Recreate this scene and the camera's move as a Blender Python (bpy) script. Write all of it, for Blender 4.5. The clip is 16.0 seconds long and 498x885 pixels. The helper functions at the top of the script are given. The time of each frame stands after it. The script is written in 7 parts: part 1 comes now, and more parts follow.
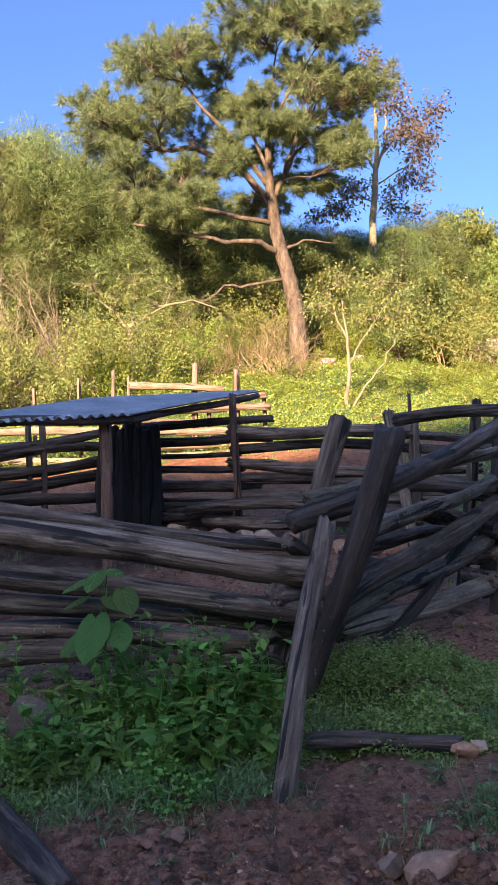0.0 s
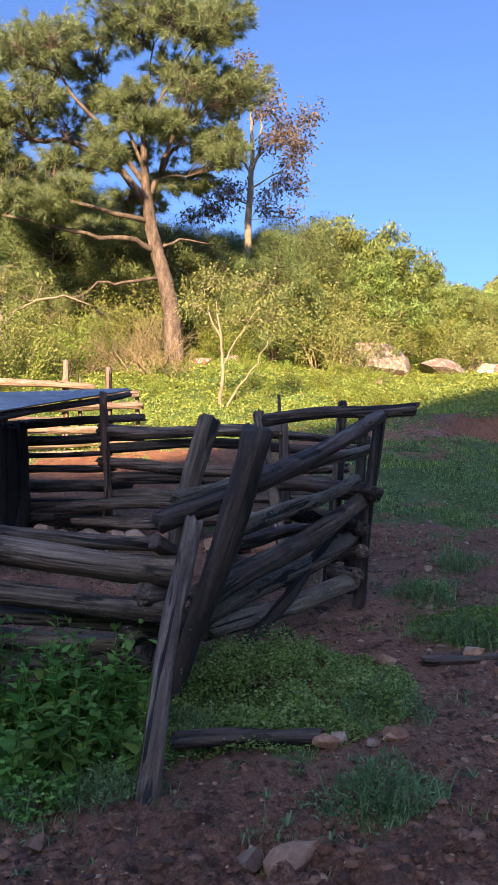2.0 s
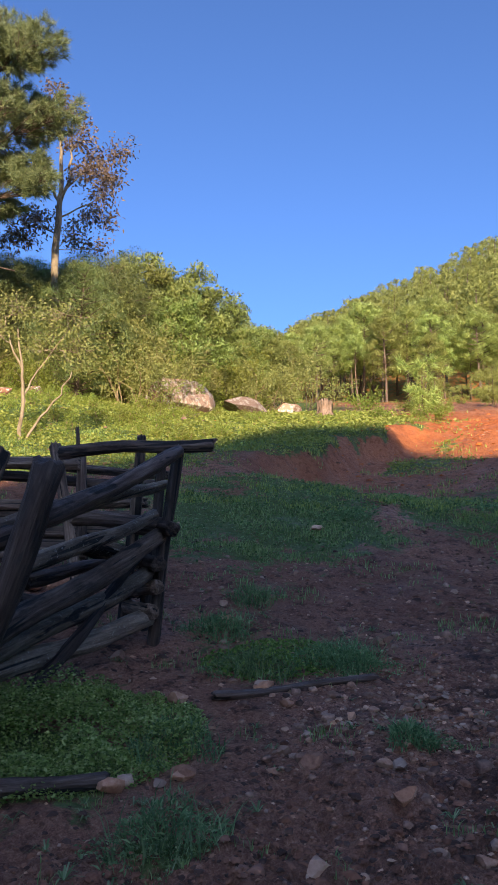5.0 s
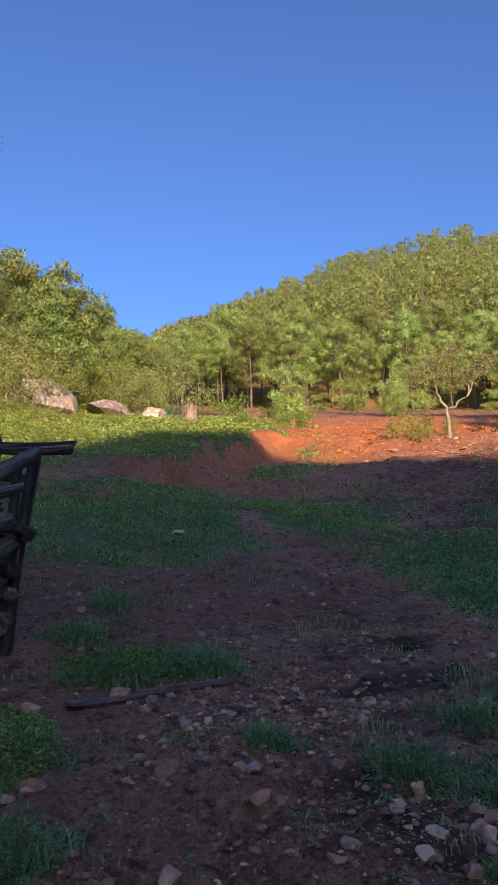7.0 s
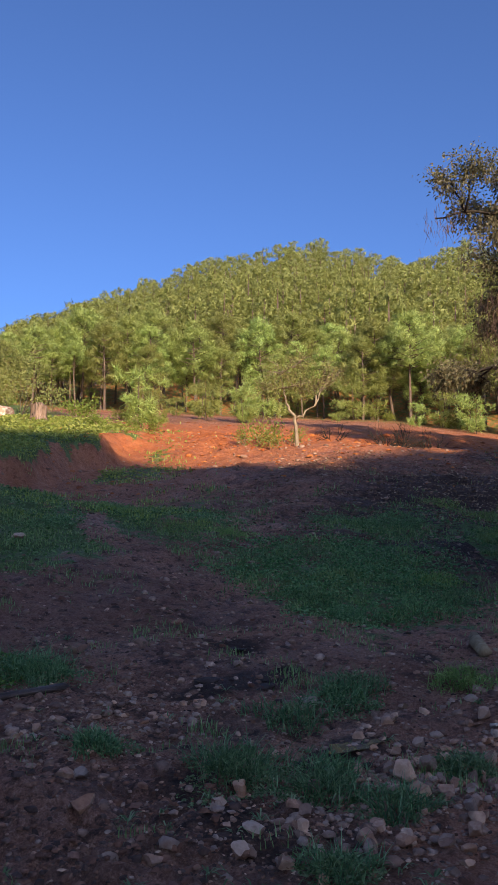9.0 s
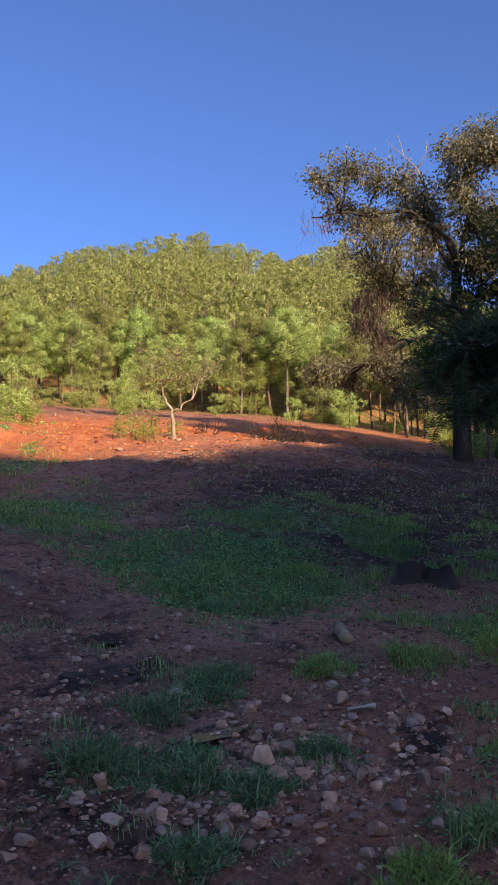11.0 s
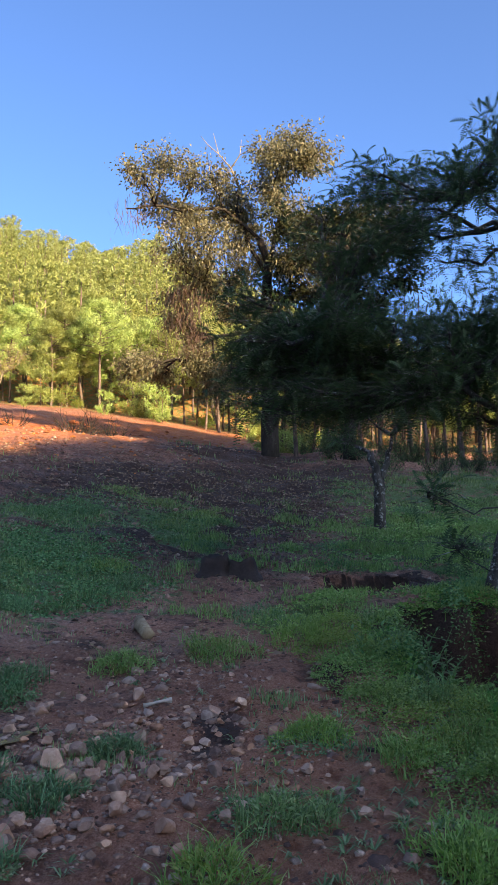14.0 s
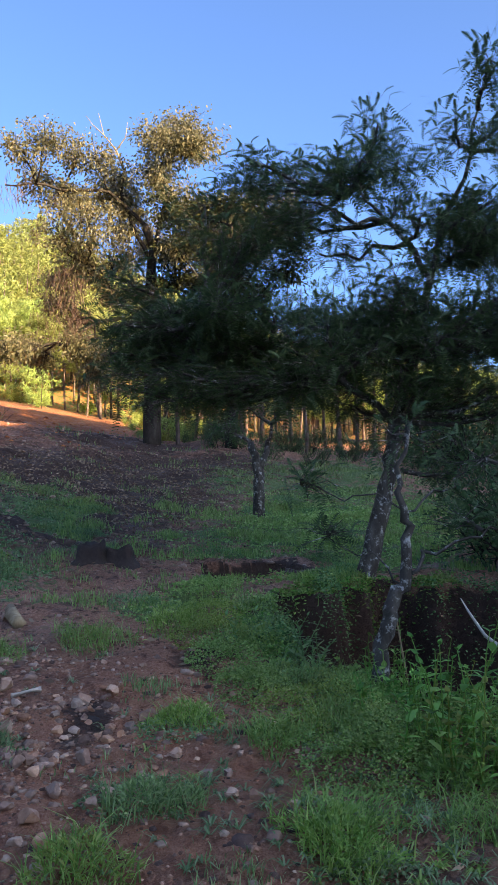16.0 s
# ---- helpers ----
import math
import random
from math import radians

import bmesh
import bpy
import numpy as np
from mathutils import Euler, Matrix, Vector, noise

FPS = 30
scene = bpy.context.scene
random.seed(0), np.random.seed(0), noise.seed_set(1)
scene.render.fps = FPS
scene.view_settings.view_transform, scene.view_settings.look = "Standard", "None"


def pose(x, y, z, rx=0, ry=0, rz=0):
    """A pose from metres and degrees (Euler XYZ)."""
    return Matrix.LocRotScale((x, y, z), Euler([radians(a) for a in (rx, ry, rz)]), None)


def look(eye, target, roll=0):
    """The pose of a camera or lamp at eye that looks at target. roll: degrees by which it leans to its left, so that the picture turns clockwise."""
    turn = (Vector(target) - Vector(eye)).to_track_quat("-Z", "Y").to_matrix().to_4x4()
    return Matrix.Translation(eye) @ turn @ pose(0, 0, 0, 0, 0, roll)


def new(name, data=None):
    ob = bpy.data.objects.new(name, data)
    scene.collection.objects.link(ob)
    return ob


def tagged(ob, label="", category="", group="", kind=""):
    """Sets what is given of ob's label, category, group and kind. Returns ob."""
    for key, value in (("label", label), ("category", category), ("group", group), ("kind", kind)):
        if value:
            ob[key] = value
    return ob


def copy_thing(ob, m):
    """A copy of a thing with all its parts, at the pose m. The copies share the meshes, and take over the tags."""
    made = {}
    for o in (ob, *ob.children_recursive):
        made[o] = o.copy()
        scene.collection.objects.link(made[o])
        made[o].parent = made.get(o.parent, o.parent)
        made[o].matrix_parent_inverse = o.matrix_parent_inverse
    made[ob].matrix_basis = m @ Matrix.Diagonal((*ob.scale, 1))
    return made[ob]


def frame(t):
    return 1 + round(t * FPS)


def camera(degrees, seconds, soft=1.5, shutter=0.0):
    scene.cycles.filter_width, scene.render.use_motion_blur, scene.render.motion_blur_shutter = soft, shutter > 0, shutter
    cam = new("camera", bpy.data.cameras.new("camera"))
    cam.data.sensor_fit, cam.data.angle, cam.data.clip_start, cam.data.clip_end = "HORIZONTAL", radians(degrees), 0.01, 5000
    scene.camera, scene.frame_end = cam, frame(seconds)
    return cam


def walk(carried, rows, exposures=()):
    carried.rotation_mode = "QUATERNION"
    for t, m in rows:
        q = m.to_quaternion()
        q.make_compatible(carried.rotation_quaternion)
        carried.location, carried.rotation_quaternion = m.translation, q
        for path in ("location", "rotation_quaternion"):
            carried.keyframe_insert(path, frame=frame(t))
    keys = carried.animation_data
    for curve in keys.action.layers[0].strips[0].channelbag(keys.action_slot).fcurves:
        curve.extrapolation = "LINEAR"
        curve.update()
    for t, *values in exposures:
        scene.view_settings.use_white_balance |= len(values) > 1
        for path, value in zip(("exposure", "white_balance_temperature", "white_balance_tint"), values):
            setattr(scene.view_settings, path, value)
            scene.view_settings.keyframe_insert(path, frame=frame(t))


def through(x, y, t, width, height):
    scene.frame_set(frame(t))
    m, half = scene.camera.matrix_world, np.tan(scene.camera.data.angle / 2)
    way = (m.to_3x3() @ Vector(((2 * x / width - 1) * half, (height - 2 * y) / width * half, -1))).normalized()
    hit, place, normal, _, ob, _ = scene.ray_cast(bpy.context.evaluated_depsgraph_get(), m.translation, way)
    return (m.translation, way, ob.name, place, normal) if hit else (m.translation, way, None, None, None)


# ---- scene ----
FOV = 33.72
cam = camera(FOV, 16.0)
# seconds, x, y, z, yaw, pitch, roll
ROWS = [
    (0.0, 0.000, -0.000, 1.500, 0.00, 3.16, 0.02),
    (0.5, 0.008, -0.001, 1.499, -2.35, 3.19, -0.19),
    (1.0, 0.020, -0.004, 1.497, -4.74, 3.23, -0.23),
    (1.5, 0.033, -0.002, 1.500, -6.87, 3.22, 0.04),
    (2.0, 0.039, -0.005, 1.499, -8.67, 3.12, 0.10),
    (2.5, 0.045, -0.009, 1.499, -10.56, 3.17, 0.18),
    (3.0, 0.057, -0.017, 1.500, -12.39, 3.48, 0.25),
    (3.5, 0.066, -0.016, 1.500, -14.45, 4.08, 0.18),
    (4.0, 0.078, -0.013, 1.500, -17.01, 4.85, 0.10),
    (6.5, 0.138, 0.022, 1.495, -29.21, 5.79, -0.00),
    (7.0, 0.142, 0.020, 1.495, -31.52, 5.87, 0.09),
    (7.5, 0.153, 0.018, 1.495, -33.93, 5.81, 0.17),
    (8.0, 0.170, -0.013, 1.497, -36.51, 5.93, -0.24),
    (8.5, 0.178, -0.050, 1.501, -39.10, 6.05, -0.48),
    (9.0, 0.175, -0.083, 1.503, -41.77, 6.17, -0.52),
    (11.5, 0.215, -0.162, 1.502, -52.09, 5.57, -0.10),
    (12.0, 0.241, -0.160, 1.495, -54.17, 5.44, 0.00),
    (12.5, 0.266, -0.164, 1.495, -56.53, 5.32, 0.19),
    (13.0, 0.286, -0.165, 1.498, -59.13, 5.28, 0.10),
    (13.5, 0.300, -0.169, 1.495, -61.38, 5.32, 0.10),
    (14.0, 0.299, -0.182, 1.497, -63.11, 5.36, 0.19),
    (14.5, 0.304, -0.191, 1.495, -64.91, 5.31, 0.11),
    (15.0, 0.309, -0.198, 1.491, -66.80, 5.22, -0.02),
    (15.5, 0.314, -0.208, 1.488, -68.97, 5.01, 0.05),
    (16.0, 0.316, -0.219, 1.484, -71.27, 4.56, -0.03),
]
EXPOSURES = [(0.0, 1.8, 8350, 17), (2.5, 1.52, 8100, 16), (4.0, 1.22, 7700, 14), (7.0, 0.84, 7350, 17), (9.0, 0.74, 7350, 18), (11.5, 1.11, 7600, 21), (12.5, 1.4, 7950, 20), (14.0, 1.78, 8500, 12), (16.0, 2.08, 8950, 12)]
walk(cam, [(t, pose(x, y, z, 90 + pitch, roll, yaw)) for t, x, y, z, yaw, pitch, roll in ROWS], EXPOSURES)

# ---- sky and sun ----
world = bpy.data.worlds.new("sky")
world.use_nodes = True
scene.world = world
wn = world.node_tree
sky = wn.nodes.new("ShaderNodeTexSky")
sky.sky_type, sky.sun_disc = "NISHITA", False
sky.sun_elevation, sky.sun_rotation = radians(22.0), radians(200.0)
sky.altitude, sky.air_density, sky.dust_density, sky.ozone_density = 500, 0.71, 3.9, 10.0
wn.links.new(sky.outputs[0], wn.nodes["Background"].inputs[0])
wn.nodes["Background"].inputs[1].default_value = 0.15
sun = new("sun", bpy.data.lights.new("sun", "SUN"))
sun.data.energy, sun.data.angle, sun.data.color = 5.0, radians(0.5), (1.0, 0.85, 0.62)
sun.matrix_world = look((0, 0, 50), (-math.sin(radians(200.0)) * 10, -math.cos(radians(200.0)) * 10, 50 - 10 * math.tan(radians(22.0))))

# ---- the lie of the land ----
SUN_AZ, SUN_EL = 200.0, 22.0   # degrees clockwise from +y, and above the horizon
SUN_H = (math.sin(radians(SUN_AZ)), math.cos(radians(SUN_AZ)))


def mottle(x, y, size, seed=0.0):
    """Smooth random unevenness between -1 and 1, with blotches of about that size in metres."""
    x, y = np.asarray(x, float) / size + seed * 7.3, np.asarray(y, float) / size + seed * 3.1
    i, j = np.floor(x), np.floor(y)
    u, v = x - i, y - j
    u, v = u * u * (3 - 2 * u), v * v * (3 - 2 * v)

    def cell(a, b):
        k = np.sin(a * 127.1 + b * 311.7 + seed) * 43758.5453
        return 2 * (k - np.floor(k)) - 1

    return (cell(i, j) * (1 - u) + cell(i + 1, j) * u) * (1 - v) + (cell(i, j + 1) * (1 - u) + cell(i + 1, j + 1) * u) * v


def ramp(u, w):
    return w * np.logaddexp(0, np.asarray(u, float) / w)


def step(a, b, u):
    s = np.clip((np.asarray(u, float) - a) / (b - a), 0, 1)
    return s * s * (3 - 2 * s)


def slope_z(x, y):
    """The hillside that rises ahead, without its cuts."""
    d, az = np.hypot(x, y), np.degrees(np.arctan2(x, y))
    brow = 0.065 * ramp(d - 14.5, 1.0) * step(66, 71, az) * (1 - step(77, 90, az))
    return 0.127 + 0.0525 * x + 0.265 * ramp(y - 5, 1.5) + 0.052 * ramp(x - 6, 2.0) - 0.11 * ramp(y - 15, 1.5) * step(2, 9, x) + brow


def hill_z(x, y):
    """The shelf above the yard and the wooded mountain behind it."""
    d, az = np.hypot(x, y), np.degrees(np.arctan2(x, y))
    e50 = np.interp(az, [-180, -60, -20, 10, 20, 25, 40, 52, 58, 66, 75, 85, 95, 120, 180], [-8, 4, 10.5, 10, 8.9, 8.5, 8.2, 7.8, 7.0, 5.6, 4.6, 4.4, 3.5, -6, -8])
    e140 = np.interp(az, [-180, -60, -17, 5, 18, 24, 31, 37, 42, 47, 51, 57, 66, 78, 90, 110, 180],
                     [-4, 9, 13, 12, 9.8, 10.4, 13.6, 16.0, 17.4, 18.0, 16.8, 17.4, 13, 7.5, 6.5, -2, -4])
    z50, z140 = 1.5 + 50 * np.tan(np.radians(e50)), 1.5 + 140 * np.tan(np.radians(e140))
    k = 22 / np.maximum(d, 1e-6)
    z22 = slope_z(x * k, y * k)
    low = z22 + (d - 22) * (z50 - z22) / 28
    high = z50 + (np.minimum(d, 140) - 50) * (z140 - z50) / 90 - 0.12 * ramp(d - 145, 8)
    m = step(44, 58, d)
    return low * (1 - m) + high * m


def bank_place(x, y):
    """How far in front of the earth bank's lip a place lies, and how far along it."""
    along = ((x - 5.5) * 3.6 + (y - 13.0) * 2.6) / 4.44
    return ((x - 5.5) * 2.6 - (y - 13.0) * 3.6) / 4.44 + 0.14 * np.sin(along * 2.1) + 0.05 * np.sin(along * 6.3), along


def gully(x, y):
    """Below 1 within the hollow that water has torn open."""
    u, v = x - 6.45 - 0.3 * (y + 0.1), y + 0.1
    turn = np.arctan2(v, u)
    return np.hypot(u / 1.8, v / 1.95) + 0.085 * np.sin(7 * turn) + 0.045 * np.sin(17 * turn) + 0.02 * np.sin(31 * turn)


def scoop(x, y):
    """Below 1 within the smaller washout above the gully."""
    turn = np.arctan2(y - 2.72, x - 8.75)
    return np.hypot((x - 8.75 - 0.35 * (2.72 - y)) / 0.65, (y - 2.66) / 0.5) + 0.1 * np.sin(3 * turn) + 0.07 * np.sin(8 * turn)


def relief(x, y, d):
    """Hummocks, hoof marks and crumbled earth on the near ground."""
    near = 1 - step(32, 45, d)
    a, b = 0.8 * x + 0.6 * y, -0.6 * x + 0.8 * y
    bare = 1 - sward(x, y)
    z = 0.03 * mottle(a, b, 0.9, 41) + 0.1 * mottle(x, y, 3.6, 42) * np.clip((d - 5) / 10, 0, 1)
    z = z + bare * (0.03 * mottle(x, y, 0.33, 43) + 0.02 * mottle(a, b, 0.13, 44) + 0.011 * mottle(x, y, 0.055, 45))
    z = z + (0.3 + 0.7 * bare) * step(6, 10, d) * (0.06 * mottle(a, b, 0.7, 52) + 0.05 * np.abs(mottle(x, y, 0.3, 53)))
    k = hoofed(x, y)
    lump = np.abs(mottle(x, y, 0.15, 47)) + 0.6 * np.abs(mottle(a, b, 0.085, 51))
    z = z + k * (0.09 * mottle(a, b, 0.24, 46) + 0.085 * lump + 0.05 * np.abs(mottle(a, b, 0.06, 48)) - 0.05)
    return near * (z + 0.5 * blob(x, y, 17, 16.5, 8, 3.5) * (0.16 * mottle(a, b, 1.5, 49) + 0.1 * np.abs(mottle(x, y, 0.6, 50)) - 0.04))


def hoofed(x, y):
    """Where hooves have kneaded the mud into lumps."""
    return np.maximum(1.0 * blob(x, y, 0.4, 2.7, 1.4, 0.65), 0.85 * blob(x, y, 1.7, 2.8, 0.9, 0.75))


def ground_z(x, y):
    x, y = np.asarray(x, float), np.asarray(y, float)
    d = np.hypot(x, y)
    m = step(18, 27, d)
    z = slope_z(x, y) * (1 - m) + hill_z(x, y) * m
    # an earth bank cut into the slope, its face towards the yard
    s, along = bank_place(x, y)
    cut = step(-0.1, 0.5, s) * (1 - step(1.0, 6.0, s)) * step(-1.5, 0.8, along) * (1 - step(5.5, 9.0, along))
    z = z - 0.62 * cut - 0.45 * np.exp(-((x - 19) / 5) ** 2 - ((y - 17.5) / 3.5) ** 2)
    # the washed-out gully
    hollow = gully(x, y)
    z = z - 1.5 * (1 - step(0.8, 1.0, hollow)) - 0.75 * (1 - step(0.7, 1.0, scoop(x, y))) - 0.3 * (1 - step(0.6, 1.0, np.hypot((x - 7.1) / 0.35, (y - 2.6) / 0.35)))
    # an unseen ridge added at the back, its crest shaped to shade the yard
    v, u = x * SUN_H[0] + y * SUN_H[1], -x * SUN_H[1] + y * SUN_H[0]
    crest = np.interp(u, [-60, -5, -3, -1.8, 0, 1.6, 4, 5.8, 7.2, 9.2, 10.4, 13.6, 15, 18.5, 20, 25, 28, 45, 90],
                      [33, 33.6, 34.6, 35.8, 37.6, 39.2, 39.4, 38.2, 36.9, 37.6, 38.6, 39.1, 41.0, 42.2, 45.2, 45.2, 38, 34, 20]) - 0.4
    crest = crest + 0.25 * np.sin(u * 2.3) + 0.2 * np.sin(u * 5.1 + 1)
    w = np.exp(-((v - 70) / 24.0) ** 2) * step(25, 50, v)
    return z * (1 - w) + crest * w + relief(x, y, d)


# ---- materials ----
class Nodes:
    """A small hand for wiring a node material."""

    def __init__(self, name):
        self.mat = bpy.data.materials.new(name)
        self.mat.use_nodes = True
        self.t = self.mat.node_tree
        self.bsdf = self.t.nodes["Principled BSDF"]
        self.out = self.t.nodes["Material Output"]

    def add(self, kind, **sets):
        n = self.t.nodes.new(kind)
        for k, v in sets.items():
            if k == "blend_type":
                n.blend_type = v
            elif k == "data_type":
                n.data_type = v
            elif k == "operation":
                n.operation = v
            elif k == "attribute_name":
                n.attribute_name = v
            elif k == "feature":
                n.feature = v
        return n

    def link(self, a, b):
        self.t.links.new(a, b)

    def coords(self, scale=(1, 1, 1), local=True):
        tc = self.add("ShaderNodeTexCoord")
        mp = self.add("ShaderNodeMapping")
        mp.inputs["Scale"].default_value = scale
        self.link(tc.outputs["Object" if local else "Generated"], mp.inputs[0])
        return mp.outputs[0]

    def world_pos(self, scale=(1, 1, 1)):
        g = self.add("ShaderNodeNewGeometry")
        mp = self.add("ShaderNodeMapping")
        mp.inputs["Scale"].default_value = scale
        self.link(g.outputs["Position"], mp.inputs[0])
        return mp.outputs[0]

    def noise(self, vec, scale, detail=4, rough=0.6):
        n = self.add("ShaderNodeTexNoise")
        n.inputs["Scale"].default_value, n.inputs["Detail"].default_value, n.inputs["Roughness"].default_value = scale, detail, rough
        self.link(vec, n.inputs["Vector"])
        return n.outputs[0]

    def ramp(self, fac, stops):
        r = self.add("ShaderNodeValToRGB")
        e = r.color_ramp.elements
        while len(e) < len(stops):
            e.new(0.5)
        for el, (p, c) in zip(e, stops):
            el.position, el.color = p, (*c, 1) if len(c) == 3 else c
        self.link(fac, r.inputs[0])
        return r.outputs[0]

    def mix(self, fac, a, b, mode="MIX"):
        m = self.add("ShaderNodeMix", data_type="RGBA", blend_type=mode)
        for s, v in ((m.inputs[0], fac), (m.inputs[6], a), (m.inputs[7], b)):
            if isinstance(v, bpy.types.NodeSocket):
                self.link(v, s)
            elif isinstance(v, tuple):
                s.default_value = (*v, 1)
            else:
                s.default_value = v
        return m.outputs[2]

    def math(self, op, a, b=0.0):
        m = self.add("ShaderNodeMath", operation=op)
        for s, v in ((m.inputs[0], a), (m.inputs[1], b)):
            if isinstance(v, bpy.types.NodeSocket):
                self.link(v, s)
            else:
                s.default_value = v
        return m.outputs[0]

    def bump(self, height, strength=0.5, distance=0.02):
        b = self.add("ShaderNodeBump")
        b.inputs["Strength"].default_value, b.inputs["Distance"].default_value = strength, distance
        self.link(height, b.inputs["Height"])
        self.link(b.outputs[0], self.bsdf.inputs["Normal"])

    def done(self, colour, rough=0.8, spec=0.3):
        if isinstance(colour, bpy.types.NodeSocket):
            self.link(colour, self.bsdf.inputs["Base Color"])
        else:
            self.bsdf.inputs["Base Color"].default_value = (*colour, 1)
        if isinstance(rough, bpy.types.NodeSocket):
            self.link(rough, self.bsdf.inputs["Roughness"])
        else:
            self.bsdf.inputs["Roughness"].default_value = rough
        self.bsdf.inputs["Specular IOR Level"].default_value = spec
        return self.mat


def foliage(name, dark, mid, light, through=0.35, rough=0.55, patch=0.25, dead=None, vary=0.36):
    """Leaves or needles: colour varies leaf by leaf and in patches, and light passes through."""
    n = Nodes(name)
    g = n.add("ShaderNodeNewGeometry")
    isl = g.outputs["Random Per Island"]
    info = n.add("ShaderNodeObjectInfo")
    stops = [(0.0, dark), (0.5, mid), (1.0, light)]
    if dead:
        stops = [(0.0, dead), (0.06, dark), (0.5, mid), (1.0, light)]
    c = n.ramp(isl, stops)
    big = n.noise(n.world_pos(), patch, 3, 0.6)
    c = n.mix(n.math("MULTIPLY", big, 0.55), c, dark)
    hs = n.add("ShaderNodeHueSaturation")
    n.link(n.math("ADD", 0.475, n.math("MULTIPLY", info.outputs["Random"], 0.05)), hs.inputs["Hue"])
    n.link(n.math("ADD", 1 - vary * 0.5, n.math("MULTIPLY", info.outputs["Random"], vary)), hs.inputs["Value"])
    n.link(c, hs.inputs["Color"])
    c = hs.outputs[0]
    n.done(c, rough, 0.2)
    tr = n.add("ShaderNodeBsdfTranslucent")
    n.link(c, tr.inputs[0])
    ms = n.add("ShaderNodeMixShader")
    ms.inputs[0].default_value = through
    n.link(n.bsdf.outputs[0], ms.inputs[1])
    n.link(tr.outputs[0], ms.inputs[2])
    n.link(ms.outputs[0], n.out.inputs[0])
    return n.mat


def bark(name, dark, mid, light, grain=9.0, stretch=0.25, depth=0.02, lichen=None):
    n = Nodes(name)
    v = n.coords((1, 1, stretch))
    a = n.noise(v, grain, 6, 0.7)
    b = n.noise(n.coords(), 1.7, 3, 0.5)
    c = n.ramp(a, [(0.3, dark), (0.5, mid), (0.72, light)])
    c = n.mix(n.math("MULTIPLY", b, 0.6), c, dark)
    if lichen:
        spot = n.ramp(n.noise(n.coords(), 17, 5, 0.7), [(0.55, (0, 0, 0)), (0.66, (1, 1, 1))])
        c = n.mix(spot, c, lichen)
    n.bump(a, 0.8, depth)
    return n.done(c, 0.9, 0.15)


def timber(name, dark, mid, light, warm=0.35, lichen=None):
    """Weathered, cracked log: long grain along local z."""
    n = Nodes(name)
    info = n.add("ShaderNodeObjectInfo")
    tc = n.add("ShaderNodeTexCoord")
    off = n.add("ShaderNodeVectorMath")
    n.link(tc.outputs["Object"], off.inputs[0])
    sc = n.add("ShaderNodeCombineXYZ")
    n.link(n.math("MULTIPLY", info.outputs["Random"], 37.0), sc.inputs[0])
    n.link(n.math("MULTIPLY", info.outputs["Random"], 19.0), sc.inputs[2])
    n.link(sc.outputs[0], off.inputs[1])
    mp = n.add("ShaderNodeMapping")
    mp.inputs["Scale"].default_value = (1, 1, 0.06)
    n.link(off.outputs[0], mp.inputs[0])
    grain = n.noise(mp.outputs[0], 34, 5, 0.7)
    mp2 = n.add("ShaderNodeMapping")
    mp2.inputs["Scale"].default_value = (1, 1, 0.16)
    n.link(off.outputs[0], mp2.inputs[0])
    crack = n.noise(mp2.outputs[0], 13, 3, 0.55)
    blot = n.noise(off.outputs[0], 3.2, 4, 0.6)
    c = n.ramp(grain, [(0.28, dark), (0.5, mid), (0.75, light)])
    c = n.mix(n.math("MULTIPLY", blot, warm), c, (0.11, 0.055, 0.03))
    c = n.mix(n.ramp(crack, [(0.35, (1, 1, 1)), (0.4, (0, 0, 0))]), c, (0.012, 0.01, 0.009))
    mp4 = n.add("ShaderNodeMapping")
    mp4.inputs["Scale"].default_value = (1, 1, 0.03)
    n.link(off.outputs[0], mp4.inputs[0])
    split = n.noise(mp4.outputs[0], 21, 2, 0.5)
    c = n.mix(n.ramp(split, [(0.36, (1, 1, 1)), (0.385, (0, 0, 0))]), c, (0.01, 0.008, 0.007))
    mp3 = n.add("ShaderNodeMapping")
    mp3.inputs["Scale"].default_value = (1, 1, 0.35)
    n.link(off.outputs[0], mp3.inputs[0])
    c = n.mix(n.ramp(n.noise(mp3.outputs[0], 7.5, 5, 0.7), [(0.5, (0, 0, 0)), (0.66, (0.85, 0.85, 0.85))]), c, dark)
    if lichen:
        spot = n.ramp(n.noise(off.outputs[0], 42, 6, 0.75), [(0.58, (0, 0, 0)), (0.66, (0.8, 0.8, 0.8))])
        c = n.mix(spot, c, lichen)
    hs = n.add("ShaderNodeHueSaturation")
    n.link(n.math("ADD", 0.6, n.math("MULTIPLY", info.outputs["Random"], 0.75)), hs.inputs["Value"])
    n.link(c, hs.inputs["Color"])
    n.bump(n.math("ADD", grain, n.math("ADD", n.math("MULTIPLY", crack, 1.5), n.math("MULTIPLY", split, 1.8))), 1.0, 0.018)
    return n.done(hs.outputs[0], n.ramp(blot, [(0.35, (0.5, 0.5, 0.5)), (0.65, (0.85, 0.85, 0.85))]), 0.4)


